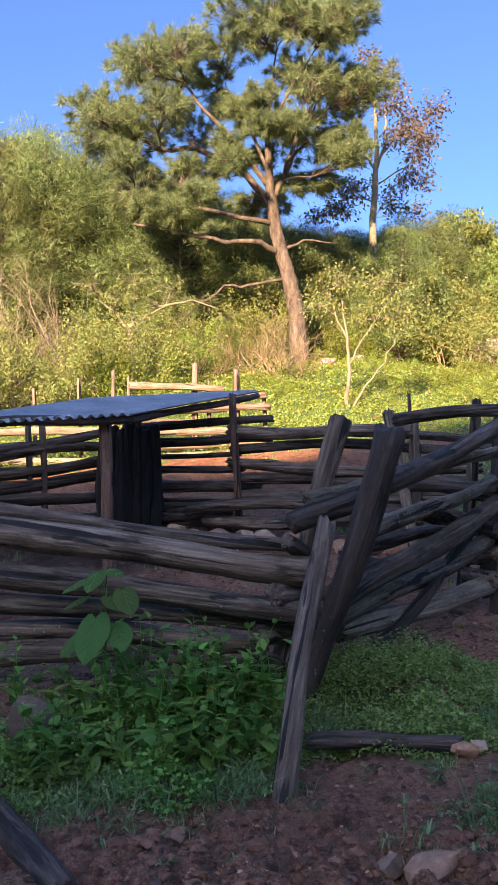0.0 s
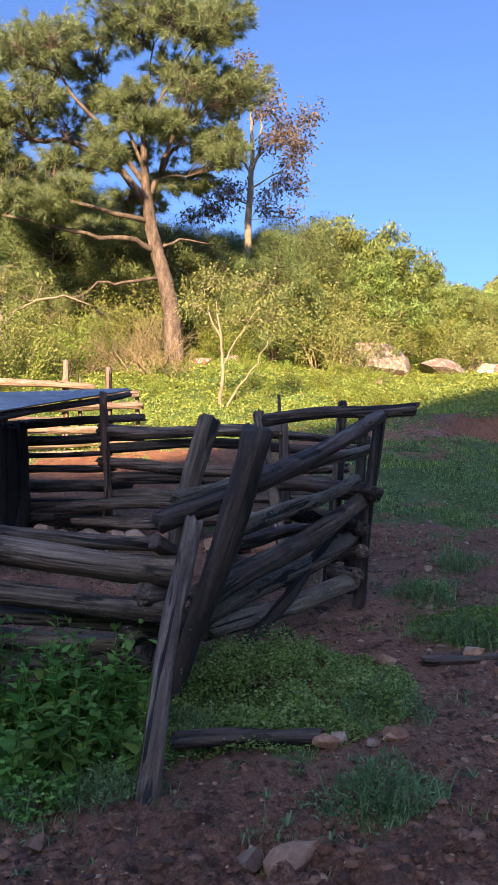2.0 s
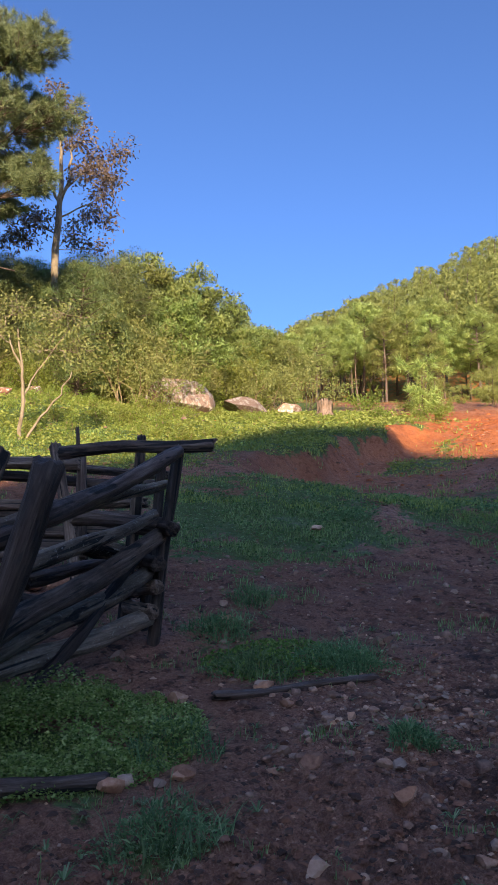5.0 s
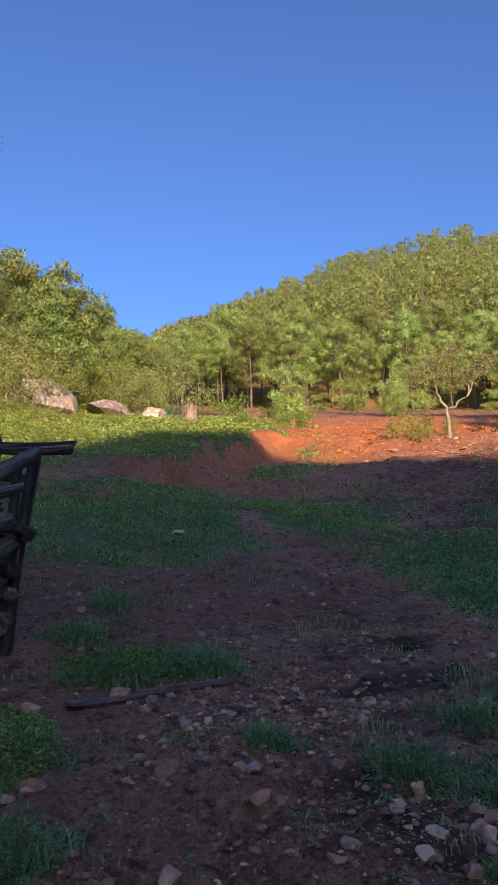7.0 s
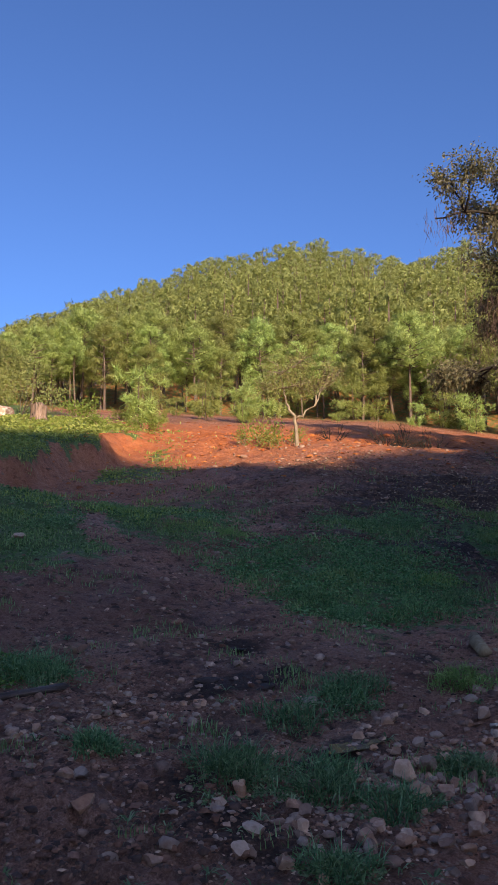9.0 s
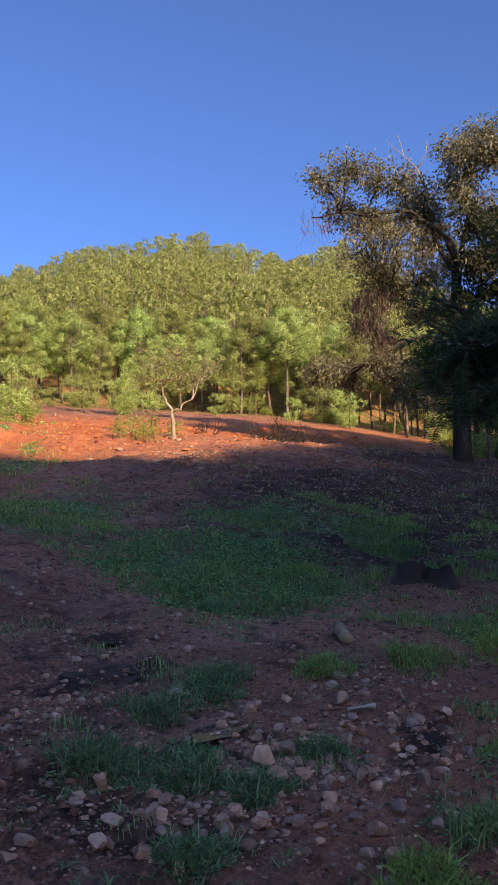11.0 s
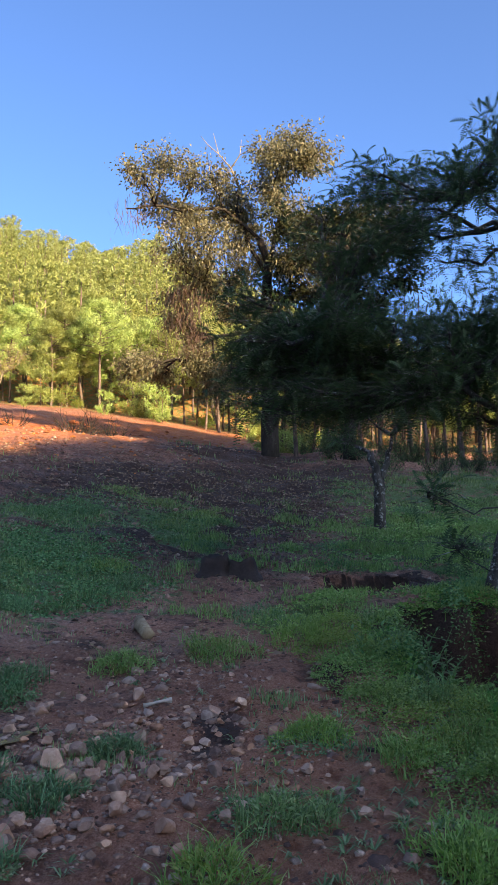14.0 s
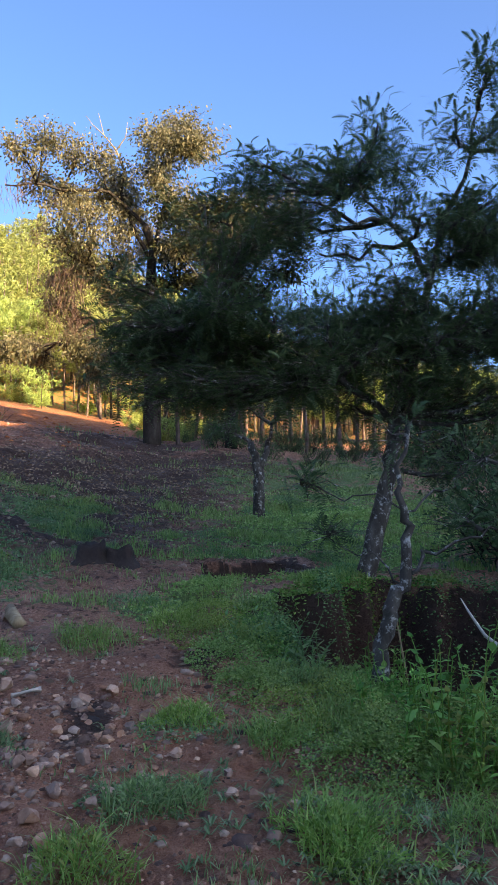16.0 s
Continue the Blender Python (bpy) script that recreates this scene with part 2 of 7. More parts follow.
def stone(name, dark, mid, light, spots=None):
    n = Nodes(name)
    info = n.add("ShaderNodeObjectInfo")
    v = n.world_pos()
    a = n.noise(v, 26, 6, 0.7)
    b = n.noise(v, 5, 3, 0.6)
    g = n.add("ShaderNodeNewGeometry")
    c = n.ramp(n.math("ADD", n.math("MULTIPLY", a, 0.6), n.math("MULTIPLY", g.outputs["Random Per Island"], 0.4)), [(0.25, dark), (0.5, mid), (0.8, light)])
    c = n.mix(n.math("MULTIPLY", b, 0.4), c, (0.16, 0.08, 0.06))
    if spots:
        c = n.mix(n.ramp(n.noise(v, 6.5, 6, 0.75), [(0.51, (0, 0, 0)), (0.56, (1, 1, 1))]), c, spots)
    hs = n.add("ShaderNodeHueSaturation")
    n.link(n.math("ADD", 0.65, n.math("MULTIPLY", info.outputs["Random"], 0.65)), hs.inputs["Value"])
    n.link(n.math("ADD", 0.85, n.math("MULTIPLY", info.outputs["Random"], 0.3)), hs.inputs["Saturation"])
    n.link(c, hs.inputs["Color"])
    c = hs.outputs[0]
    n.bump(a, 0.8, 0.018)
    return n.done(c, 0.85, 0.3)


def earth():
    """Red clay, damp and trodden, with grass where the sward is."""
    n = Nodes("earth")
    v = n.world_pos()
    fine = n.math("ADD", n.math("MULTIPLY", n.noise(v, 30, 6, 0.75), 0.6), n.math("MULTIPLY", n.noise(v, 120, 4, 0.7), 0.4))
    mid = n.noise(v, 4.0, 5, 0.65)
    big = n.noise(v, 0.45, 3, 0.55)
    soil = n.ramp(fine, [(0.34, (0.115, 0.05, 0.033)), (0.5, (0.36, 0.162, 0.1)), (0.68, (0.6, 0.35, 0.25))])
    clods = n.noise(v, 9, 5, 0.75)
    soil = n.mix(n.ramp(clods, [(0.36, (1, 1, 1)), (0.48, (0, 0, 0))]), soil, (0.06, 0.027, 0.017))
    soil = n.mix(n.ramp(n.noise(v, 2.3, 5, 0.7), [(0.54, (0, 0, 0)), (0.66, (0.5, 0.5, 0.5))]), soil, (0.05, 0.024, 0.017))
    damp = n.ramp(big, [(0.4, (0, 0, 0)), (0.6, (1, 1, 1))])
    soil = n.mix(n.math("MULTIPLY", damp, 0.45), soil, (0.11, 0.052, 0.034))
    red = n.add("ShaderNodeAttribute", attribute_name="clay")
    clay = n.ramp(n.math("ADD", n.math("MULTIPLY", mid, 0.65), n.math("MULTIPLY", fine, 0.35)), [(0.32, (0.2, 0.045, 0.015)), (0.5, (0.52, 0.14, 0.038)), (0.72, (0.7, 0.27, 0.09))])
    soil = n.mix(red.outputs["Fac"], soil, clay)
    # wet mud and painted shade share one dark soil colour
    mud_shade_at = n.add("ShaderNodeAttribute", attribute_name="muck")
    mud_shade_mix = n.ramp(n.math("ADD", mud_shade_at.outputs["Fac"], n.math("MULTIPLY", n.math("SUBTRACT", n.noise(v, 6, 5, 0.7), 0.5), 0.9)), [(0.3, (0, 0, 0)), (0.62, (0.9, 0.9, 0.9))])
    soil = n.mix(mud_shade_mix, soil, (0.034, 0.018, 0.0125))
    gr = n.add("ShaderNodeAttribute", attribute_name="sward")
    turf = n.ramp(n.math("ADD", n.math("MULTIPLY", fine, 0.5), n.math("MULTIPLY", n.noise(v, 14, 5, 0.75), 0.5)), [(0.33, (0.028, 0.05, 0.018)), (0.5, (0.09, 0.155, 0.045)), (0.68, (0.23, 0.32, 0.11))])
    turf = n.mix(n.math("MULTIPLY", mid, 0.35), turf, (0.1, 0.105, 0.04))
    cover = n.math("ADD", gr.outputs["Fac"], n.math("MULTIPLY", n.math("SUBTRACT", n.noise(v, 5, 6, 0.72), 0.5), 1.9))
    cover = n.ramp(cover, [(0.42, (0, 0, 0)), (0.62, (1, 1, 1))])
    c = n.mix(cover, soil, turf)
    h = n.math("ADD", n.math("MULTIPLY", fine, 0.6), n.math("MULTIPLY", n.noise(v, 11, 4, 0.6), 1.4))
    n.bump(h, 1.0, 0.05)
    rough = n.ramp(n.noise(v, 1.3, 3, 0.6), [(0.35, (0.55, 0.55, 0.55)), (0.6, (0.92, 0.92, 0.92))])
    return n.done(c, rough, 0.3)


M_EARTH = earth()
M_NEEDLE = foliage("pine_needles", (0.1, 0.125, 0.06), (0.22, 0.255, 0.12), (0.4, 0.43, 0.22), 0.38, 0.5, 0.4)
M_NEEDLE_HEDGE = foliage("hedge_pine_needles", (0.1, 0.135, 0.055), (0.235, 0.285, 0.115), (0.39, 0.435, 0.19), 0.42, 0.5, 0.4)
M_NEEDLE_FAR = foliage("forest_needles", (0.15, 0.2, 0.055), (0.37, 0.44, 0.135), (0.56, 0.62, 0.23), 0.42, 0.55, 0.25, None, 0.6)
M_LEAF = foliage("hedge_leaves", (0.17, 0.19, 0.065), (0.32, 0.335, 0.115), (0.47, 0.465, 0.19), 0.42, 0.5, 0.5)
M_LEAF_BRIGHT = foliage("young_leaves", (0.15, 0.2, 0.04), (0.27, 0.32, 0.07), (0.4, 0.44, 0.13), 0.45, 0.45, 0.6)
M_LEAF_DRY = foliage("dry_leaves", (0.22, 0.16, 0.075), (0.42, 0.32, 0.17), (0.6, 0.48, 0.28), 0.35, 0.6, 0.5)
M_LEAF_OAK = foliage("oak_leaves", (0.1, 0.1, 0.05), (0.22, 0.205, 0.115), (0.42, 0.37, 0.23), 0.5, 0.5, 0.5, (0.22, 0.14, 0.07))
M_LEAF_PALE = foliage("pale_oak_leaves", (0.11, 0.085, 0.06), (0.23, 0.18, 0.12), (0.42, 0.34, 0.24), 0.35, 0.5, 0.6)
M_PETAL = foliage("yellow_petals", (0.55, 0.42, 0.03), (0.7, 0.58, 0.06), (0.8, 0.7, 0.12), 0.3, 0.5, 2.0)
M_FLORET = foliage("whitish_florets", (0.45, 0.48, 0.35), (0.6, 0.62, 0.5), (0.75, 0.76, 0.66), 0.3, 0.6, 2.0)
M_LICHEN = foliage("hanging_lichen", (0.1, 0.06, 0.04), (0.16, 0.11, 0.08), (0.24, 0.17, 0.13), 0.3, 0.7, 0.8)
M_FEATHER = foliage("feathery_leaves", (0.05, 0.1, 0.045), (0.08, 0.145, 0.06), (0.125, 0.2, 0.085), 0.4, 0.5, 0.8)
M_GRASS = foliage("grass_blades", (0.11, 0.2, 0.065), (0.24, 0.38, 0.13), (0.42, 0.54, 0.25), 0.4, 0.45, 1.6, (0.24, 0.2, 0.09))
M_HERB = foliage("herb_leaves", (0.06, 0.17, 0.035), (0.16, 0.36, 0.075), (0.34, 0.56, 0.15), 0.4, 0.42, 2.5)
M_BROAD = foliage("broad_leaves", (0.035, 0.1, 0.025), (0.075, 0.17, 0.04), (0.11, 0.23, 0.055), 0.3, 0.6, 22.0)
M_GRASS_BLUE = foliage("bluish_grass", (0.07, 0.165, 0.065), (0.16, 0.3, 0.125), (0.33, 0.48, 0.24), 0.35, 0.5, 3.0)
M_WEED = foliage("bluish_weeds", (0.06, 0.145, 0.05), (0.145, 0.295, 0.105), (0.3, 0.47, 0.21), 0.35, 0.45, 2.0)
M_LEAF_DOME = foliage("soft_green_leaves", (0.15, 0.195, 0.06), (0.31, 0.375, 0.115), (0.46, 0.52, 0.2), 0.45, 0.5, 0.4)
M_CLOVER = foliage("clover_leaves", (0.1, 0.22, 0.055), (0.34, 0.56, 0.16), (0.62, 0.78, 0.35), 0.5, 0.4, 2.5)
# oak leaf copy with the shade put into its colour
M_LEAF_SHADE = foliage("shaded_oak_leaves", (0.025, 0.033, 0.014), (0.05, 0.06, 0.025), (0.09, 0.095, 0.04), 0.25, 0.45, 0.6)
M_GRASS_PALE = foliage("grey_green_grass", (0.085, 0.16, 0.06), (0.19, 0.3, 0.125), (0.38, 0.48, 0.27), 0.35, 0.5, 3.0)
M_GRASS_FRESH = foliage("fresh_grass", (0.13, 0.23, 0.06), (0.27, 0.42, 0.115), (0.46, 0.58, 0.22), 0.45, 0.45, 1.8)
M_GRASS_LIME = foliage("lime_green_grass", (0.13, 0.23, 0.05), (0.3, 0.45, 0.1), (0.52, 0.63, 0.22), 0.45, 0.45, 1.8)
# pasture grass with dry blades, its greens brightened to stand for sunlight
M_GRASS_SUN = foliage("sunlit_grass_copy", (0.2, 0.29, 0.06), (0.39, 0.48, 0.115), (0.57, 0.63, 0.21), 0.45, 0.5, 0.5, (0.45, 0.36, 0.16))
M_BONE = stone("bone", (0.38, 0.34, 0.28), (0.55, 0.5, 0.42), (0.7, 0.65, 0.57))
M_BARK_PINE = bark("pine_bark", (0.045, 0.032, 0.026), (0.17, 0.118, 0.095), (0.34, 0.26, 0.215), 8, 0.35, 0.05)
M_BARK_GREY = bark("grey_bark", (0.05, 0.04, 0.03), (0.13, 0.105, 0.08), (0.24, 0.2, 0.16), 10, 0.3, 0.02)
M_BARK_DARK = bark("dark_bark", (0.02, 0.016, 0.013), (0.05, 0.04, 0.033), (0.1, 0.085, 0.07), 10, 0.3, 0.02)
M_BARK_LICHEN = bark("lichen_bark", (0.03, 0.026, 0.022), (0.09, 0.08, 0.07), (0.18, 0.17, 0.15), 10, 0.4, 0.015, (0.42, 0.43, 0.4))
M_BARK_WHITE = bark("white_bark", (0.15, 0.115, 0.08), (0.3, 0.24, 0.17), (0.46, 0.39, 0.3), 9, 0.4, 0.01)
M_TWIG_DRY = bark("dry_twigs", (0.16, 0.11, 0.06), (0.34, 0.25, 0.15), (0.52, 0.42, 0.28), 12, 0.4, 0.01)
M_LOG = timber("weathered_log", (0.03, 0.02, 0.015), (0.165, 0.115, 0.085), (0.46, 0.36, 0.28))
M_LOG_DARK = timber("dark_log", (0.022, 0.016, 0.013), (0.09, 0.067, 0.056), (0.25, 0.2, 0.17))
M_LOG_LICHEN = timber("lichened_log", (0.045, 0.034, 0.024), (0.18, 0.14, 0.1), (0.4, 0.33, 0.25), 0.3, (0.4, 0.4, 0.34))
M_LOG_WET = timber("wet_dark_log", (0.012, 0.009, 0.008), (0.045, 0.033, 0.028), (0.13, 0.105, 0.09))
M_BOARD_BLACK = timber("blackish_board", (0.005, 0.004, 0.003), (0.015, 0.012, 0.01), (0.04, 0.032, 0.027), 0.1)
# lighter copy of the log timber, sunlight put into its colour
M_LOG_LIT = timber("sunlit_log_copy", (0.13, 0.08, 0.055), (0.33, 0.225, 0.17), (0.48, 0.37, 0.3), 0.3)
M_STONE = stone("field_stone", (0.2, 0.095, 0.06), (0.45, 0.25, 0.165), (0.74, 0.52, 0.38))
M_BOULDER = stone("pale_boulder", (0.16, 0.09, 0.065), (0.3, 0.18, 0.135), (0.44, 0.31, 0.25), (0.5, 0.44, 0.38))
M_CHAR = stone("charred", (0.012, 0.011, 0.01), (0.035, 0.03, 0.027), (0.09, 0.075, 0.066))
M_CLOD = stone("clod", (0.05, 0.024, 0.016), (0.125, 0.06, 0.039), (0.23, 0.125, 0.083))
M_MUD = stone("kneaded_mud", (0.09, 0.043, 0.029), (0.19, 0.095, 0.064), (0.32, 0.175, 0.125))
M_ROCK = stone("grey_rock", (0.045, 0.032, 0.026), (0.1, 0.072, 0.058), (0.18, 0.135, 0.112))
M_CLAY_CLOD = stone("clay_clod", (0.2, 0.05, 0.02), (0.45, 0.14, 0.05), (0.6, 0.27, 0.12))
M_LITTER = foliage("leaf_litter", (0.12, 0.075, 0.045), (0.3, 0.2, 0.125), (0.52, 0.4, 0.27), 0.15, 0.7, 0.8)
wet = Nodes("puddle_water")
wet.bsdf.inputs["Base Color"].default_value = (0.05, 0.035, 0.03, 1)
wet.bsdf.inputs["Roughness"].default_value = 0.22
wet.bump(wet.noise(wet.world_pos(), 12, 2, 0.5), 0.08, 0.01)
M_PUDDLE = wet.mat


# ---- builders ----
def mesh_of(name, verts, quads=(), tris=(), mat=None, smooth=False, normals=None):
    """A mesh from arrays of corners, quads and triangles, on request with its own corner normals."""
    me = bpy.data.meshes.new(name)
    verts = np.asarray(verts, np.float32).reshape(-1, 3)
    quads, tris = np.asarray(quads, np.int32).reshape(-1, 4), np.asarray(tris, np.int32).reshape(-1, 3)
    me.vertices.add(len(verts))
    me.vertices.foreach_set("co", verts.ravel())
    nl = quads.size + tris.size
    me.loops.add(nl)
    me.loops.foreach_set("vertex_index", np.concatenate([quads.ravel(), tris.ravel()]))
    me.polygons.add(len(quads) + len(tris))
    starts = np.concatenate([np.arange(len(quads)) * 4, quads.size + np.arange(len(tris)) * 3])
    me.polygons.foreach_set("loop_start", starts.astype(np.int32))
    me.update(calc_edges=True)
    me.validate()
    if smooth or normals is not None:
        me.polygons.foreach_set("use_smooth", np.ones(len(me.polygons), bool))
    if normals is not None:
        me.attributes.new("custom_normal", "FLOAT_VECTOR", "POINT").data.foreach_set("vector", np.asarray(normals, np.float32).ravel())
    if mat:
        me.materials.append(mat)
    return me


class Solid:
    """Gathers corners and faces of one part."""

    def __init__(self):
        self.v, self.q, self.t, self.n = [], [], [], 0

    def put(self, verts, quads=None, tris=None):
        verts = np.asarray(verts, float).reshape(-1, 3)
        self.v.append(verts)
        if quads is not None and len(quads):
            self.q.append(np.asarray(quads, int).reshape(-1, 4) + self.n)
        if tris is not None and len(tris):
            self.t.append(np.asarray(tris, int).reshape(-1, 3) + self.n)
        self.n += len(verts)

    def tube(self, pts, radii, sides=7, caps=True, lumps=0.0, rng=None):
        pts, radii = np.asarray(pts, float), np.asarray(radii, float)
        tang = np.gradient(pts, axis=0)
        tang /= np.linalg.norm(tang, axis=1, keepdims=True) + 1e-9
        ref = np.array([0, 0, 1.0]) if abs(tang[0, 2]) < 0.9 else np.array([1.0, 0, 0])
        rings = []
        a = np.arange(sides) * 2 * math.pi / sides
        side = np.cross(tang[0], ref)
        for p, r, t in zip(pts, radii, tang):
            side = side - t * np.dot(side, t)
            side /= np.linalg.norm(side) + 1e-9
            other = np.cross(t, side)
            rr = r * (1 + (lumps * rng.standard_normal(sides) if lumps else 0))
            rings.append(p + (np.cos(a) * rr)[:, None] * side + (np.sin(a) * rr)[:, None] * other)
        n, k = len(pts), np.arange(sides)
        quads = []
        for i in range(n - 1):
            quads.append(np.stack([i * sides + k, i * sides + (k + 1) % sides, (i + 1) * sides + (k + 1) % sides, (i + 1) * sides + k], 1))
        v = np.concatenate(rings + ([pts[:1], pts[-1:]] if caps else []))
        tris = None
        if caps:
            c0, c1 = n * sides, n * sides + 1
            tris = np.concatenate([np.stack([np.full(sides, c0), (k + 1) % sides, k], 1),
                                   np.stack([np.full(sides, c1), (n - 1) * sides + k, (n - 1) * sides + (k + 1) % sides], 1)])
        self.put(v, np.concatenate(quads), tris)

    def mesh(self, name, mat=None, smooth=False):
        v = np.concatenate(self.v) if self.v else np.zeros((0, 3))
        q = np.concatenate(self.q) if self.q else ()
        t = np.concatenate(self.t) if self.t else ()
        return mesh_of(name, v, q, t, mat, smooth)


def piece(name, me, parent=None, label="", m=None):
    """Links a mesh as one object, under a thing where one is given."""
    ob = new(name, me)
    if parent is not None:
        ob.parent = parent
    if m is not None:
        ob.matrix_basis = m
    if label:
        ob["label"] = label
    return ob


def thing(name, at, label, category, group="", kind="", rz=0.0, scale=1.0):
    """An Empty at a thing's base."""
    ob = new(name)
    ob.empty_display_size = 0.1
    ob.matrix_basis = pose(*at, 0, 0, rz) @ Matrix.Scale(scale, 4)
    return tagged(ob, label, category, group, kind)


def unit(v):
    v = np.asarray(v, float)
    return v / (np.linalg.norm(v, axis=-1, keepdims=True) + 1e-9)


def leaf_soup(rng, at, way, length, width, fold=0.0, level=0.0):
    """Diamond leaves: a quad each, from its foot along way."""
    n = len(at)
    way = unit(way)
    side = unit(np.cross(way, rng.standard_normal((n, 3)) + np.array([0, 0, level])))
    length, width = np.broadcast_to(length, (n,))[:, None], np.broadcast_to(width, (n,))[:, None]
    droop = np.zeros((n, 3))
    droop[:, 2] = -fold
    v = np.stack([at, at + way * length * 0.45 + side * width * 0.5, at + way * length + droop * length, at + way * length * 0.45 - side * width * 0.5], 1)
    return v.reshape(-1, 3), np.arange(4 * n).reshape(n, 4)


def chip_soup(rng, at, way, length, width):
    """Small leaves far off: a triangle each."""
    n = len(at)
    way = unit(way)
    side = unit(np.cross(way, rng.standard_normal((n, 3)))) * (np.broadcast_to(width, (n,)) * 0.5)[:, None]
    v = np.stack([at - side, at + side, at + way * np.broadcast_to(length, (n,))[:, None]], 1)
    return v.reshape(-1, 3), np.arange(3 * n).reshape(n, 3)


def needle_soup(rng, at, way, count, length, width, spread):
    """Tufts of needles: thin triangles that fan out from each tip."""
    n = len(at)
    w = unit(way)[:, None, :] + spread * rng.standard_normal((n, count, 3))
    w = unit(w).reshape(-1, 3)
    a = np.repeat(at, count, 0) + rng.standard_normal((n * count, 3)) * length * 0.12
    side = unit(np.cross(w, rng.standard_normal(w.shape))) * width * 0.5
    ln = (length * rng.uniform(0.7, 1.15, len(a)))[:, None]
    tip = a + w * ln
    tip[:, 2] -= 0.1 * ln[:, 0]
    v = np.stack([a - side, a + side, tip], 1)
    return v.reshape(-1, 3), np.arange(3 * len(a)).reshape(-1, 3)


def wander(rng, p, way, length, steps, bend, lift):
    pts, w = [np.array(p, float)], unit(way)
    for _ in range(steps):
        w = unit(w + bend * rng.standard_normal(3) + np.array([0, 0, lift]))
        pts.append(pts[-1] + w * length / steps)
    return np.array(pts), w


def branch_out(rng, wood, tips, p, way, length, radius, level, spec):
    """One limb with its side limbs; twig ends are gathered in tips."""
    steps = 6 if level == 0 else 5 if level == 1 else 4
    pts, last = wander(rng, p, way, length, steps, spec["bend"], spec["lift"])
    radii = np.linspace(radius, radius * 0.35, len(pts))
    if radius > spec.get("least", 0.0):
        wood.tube(pts, radii, 7 if radius > 0.08 else 5 if radius > 0.03 else 3, caps=False)
    if level >= spec["levels"]:
        for f in np.linspace(0.25, 1, spec["tips"]):
            i = min(int(f * steps), steps - 1)
            q = pts[i] + (pts[i + 1] - pts[i]) * (f * steps - i)
            tips.append((q, unit(pts[i + 1] - pts[i])))
        return
    kids = spec["kids"][min(level, len(spec["kids"]) - 1)]
    for k in range(kids):
        f = 0.3 + 0.7 * (k + rng.uniform(0.2, 0.8)) / kids
        i = min(int(f * steps), steps - 1)
        q = pts[i] + (pts[i + 1] - pts[i]) * (f * steps - i)
        w = unit(pts[i + 1] - pts[i])
        out = unit(np.cross(w, rng.standard_normal(3)))
        a = radians(rng.uniform(*spec["angle"]))
        branch_out(rng, wood, tips, q, w * math.cos(a) + out * math.sin(a), length * rng.uniform(*spec["shrink"]),
                   radius * (1 - 0.6 * f) * 0.7, level + 1, spec)
    branch_out(rng, wood, tips, pts[-1], last, length * 0.5, radius * 0.35, level + 1, spec)


def ground_at(x, y):
    return float(ground_z(x, y))


# ---- ground ----
def blob(x, y, cx, cy, rx, ry, turn=0.0):
    c, s = math.cos(radians(turn)), math.sin(radians(turn))
    u, v = ((x - cx) * c + (y - cy) * s) / rx, (-(x - cx) * s + (y - cy) * c) / ry
    return np.exp(-(u * u + v * v))


def sward(x, y):
    """How much grass grows: 0 bare, 1 full."""
    x, y = np.asarray(x, float), np.asarray(y, float)
    d = np.hypot(x, y)
    x, y = x + 0.35 * mottle(x, y, 0.9, 1) + 0.12 * mottle(x, y, 0.3, 2), y + 0.35 * mottle(x, y, 0.9, 3) + 0.12 * mottle(x, y, 0.3, 4)
    g = step(10.5, 13.5, y - 0.2 * x) * (1 - step(9.0, 13.0, x - 0.35 * (y - 14))) * 0.95          # the pasture above
    g = np.maximum(g, 1.2 * blob(x, y, 5.3, 9.7, 3.7, 2.2, 12))
    g = np.maximum(g, 1.0 * blob(x, y, 6.9, 6.0, 2.3, 1.6, 30))
    g = np.maximum(g, 0.8 * blob(x, y, 9.8, 7.6, 2.0, 1.0, 20))
    g = np.maximum(g, 0.85 * blob(x, y, 12.6, 2.6, 5.6, 2.4, 12))
    g = np.maximum(g, 0.75 * blob(x, y, 16.5, 3.2, 6.0, 3.2, 12))
    g = np.maximum(g, 0.8 * blob(x, y, 7.2, 2.6, 1.3, 0.5, 15))
    g = np.maximum(g, 0.5 * blob(x, y, 5.6, 1.5, 1.6, 0.35, 28))
    g = np.maximum(g, 0.4 * blob(x, y, 4.2, 0.45, 1.0, 0.4, 10))
    g = np.maximum(g, 0.9 * blob(x, y, -0.75, 4.0, 1.0, 0.75))
    g = np.maximum(g, 1.0 * blob(x, y, 0.72, 4.3, 0.55, 0.5))
    g = np.maximum(g, 0.75 * blob(x, y, 2.4, 5.3, 0.75, 0.5))
    g = np.maximum(g, 0.7 * blob(x, y, 1.05, 3.2, 0.25, 0.3))
    g = np.maximum(g, 0.75 * step(0.15, 0.55, mottle(x, y, 0.9, 21)) * blob(x, y, 10.5, 5.8, 4.5, 2.6, 20))
    s, along = bank_place(x, y)
    face = step(-0.2, 0.05, s) * (1 - step(0.7, 1.3, s)) * step(-1.2, 0.5, along) * (1 - step(6.5, 9.0, along))
    g = g * (1 - face) * step(0.98, 1.1, gully(x, y)) * step(1.0, 1.25, scoop(x, y)) * (1 - 0.8 * np.exp(-((x - 5.0 - 0.25 * (y - 6)) / 0.45) ** 2) * step(4, 6, y) * (1 - step(9.5, 11, y)))
    far = step(34, 44, d) * 0.55
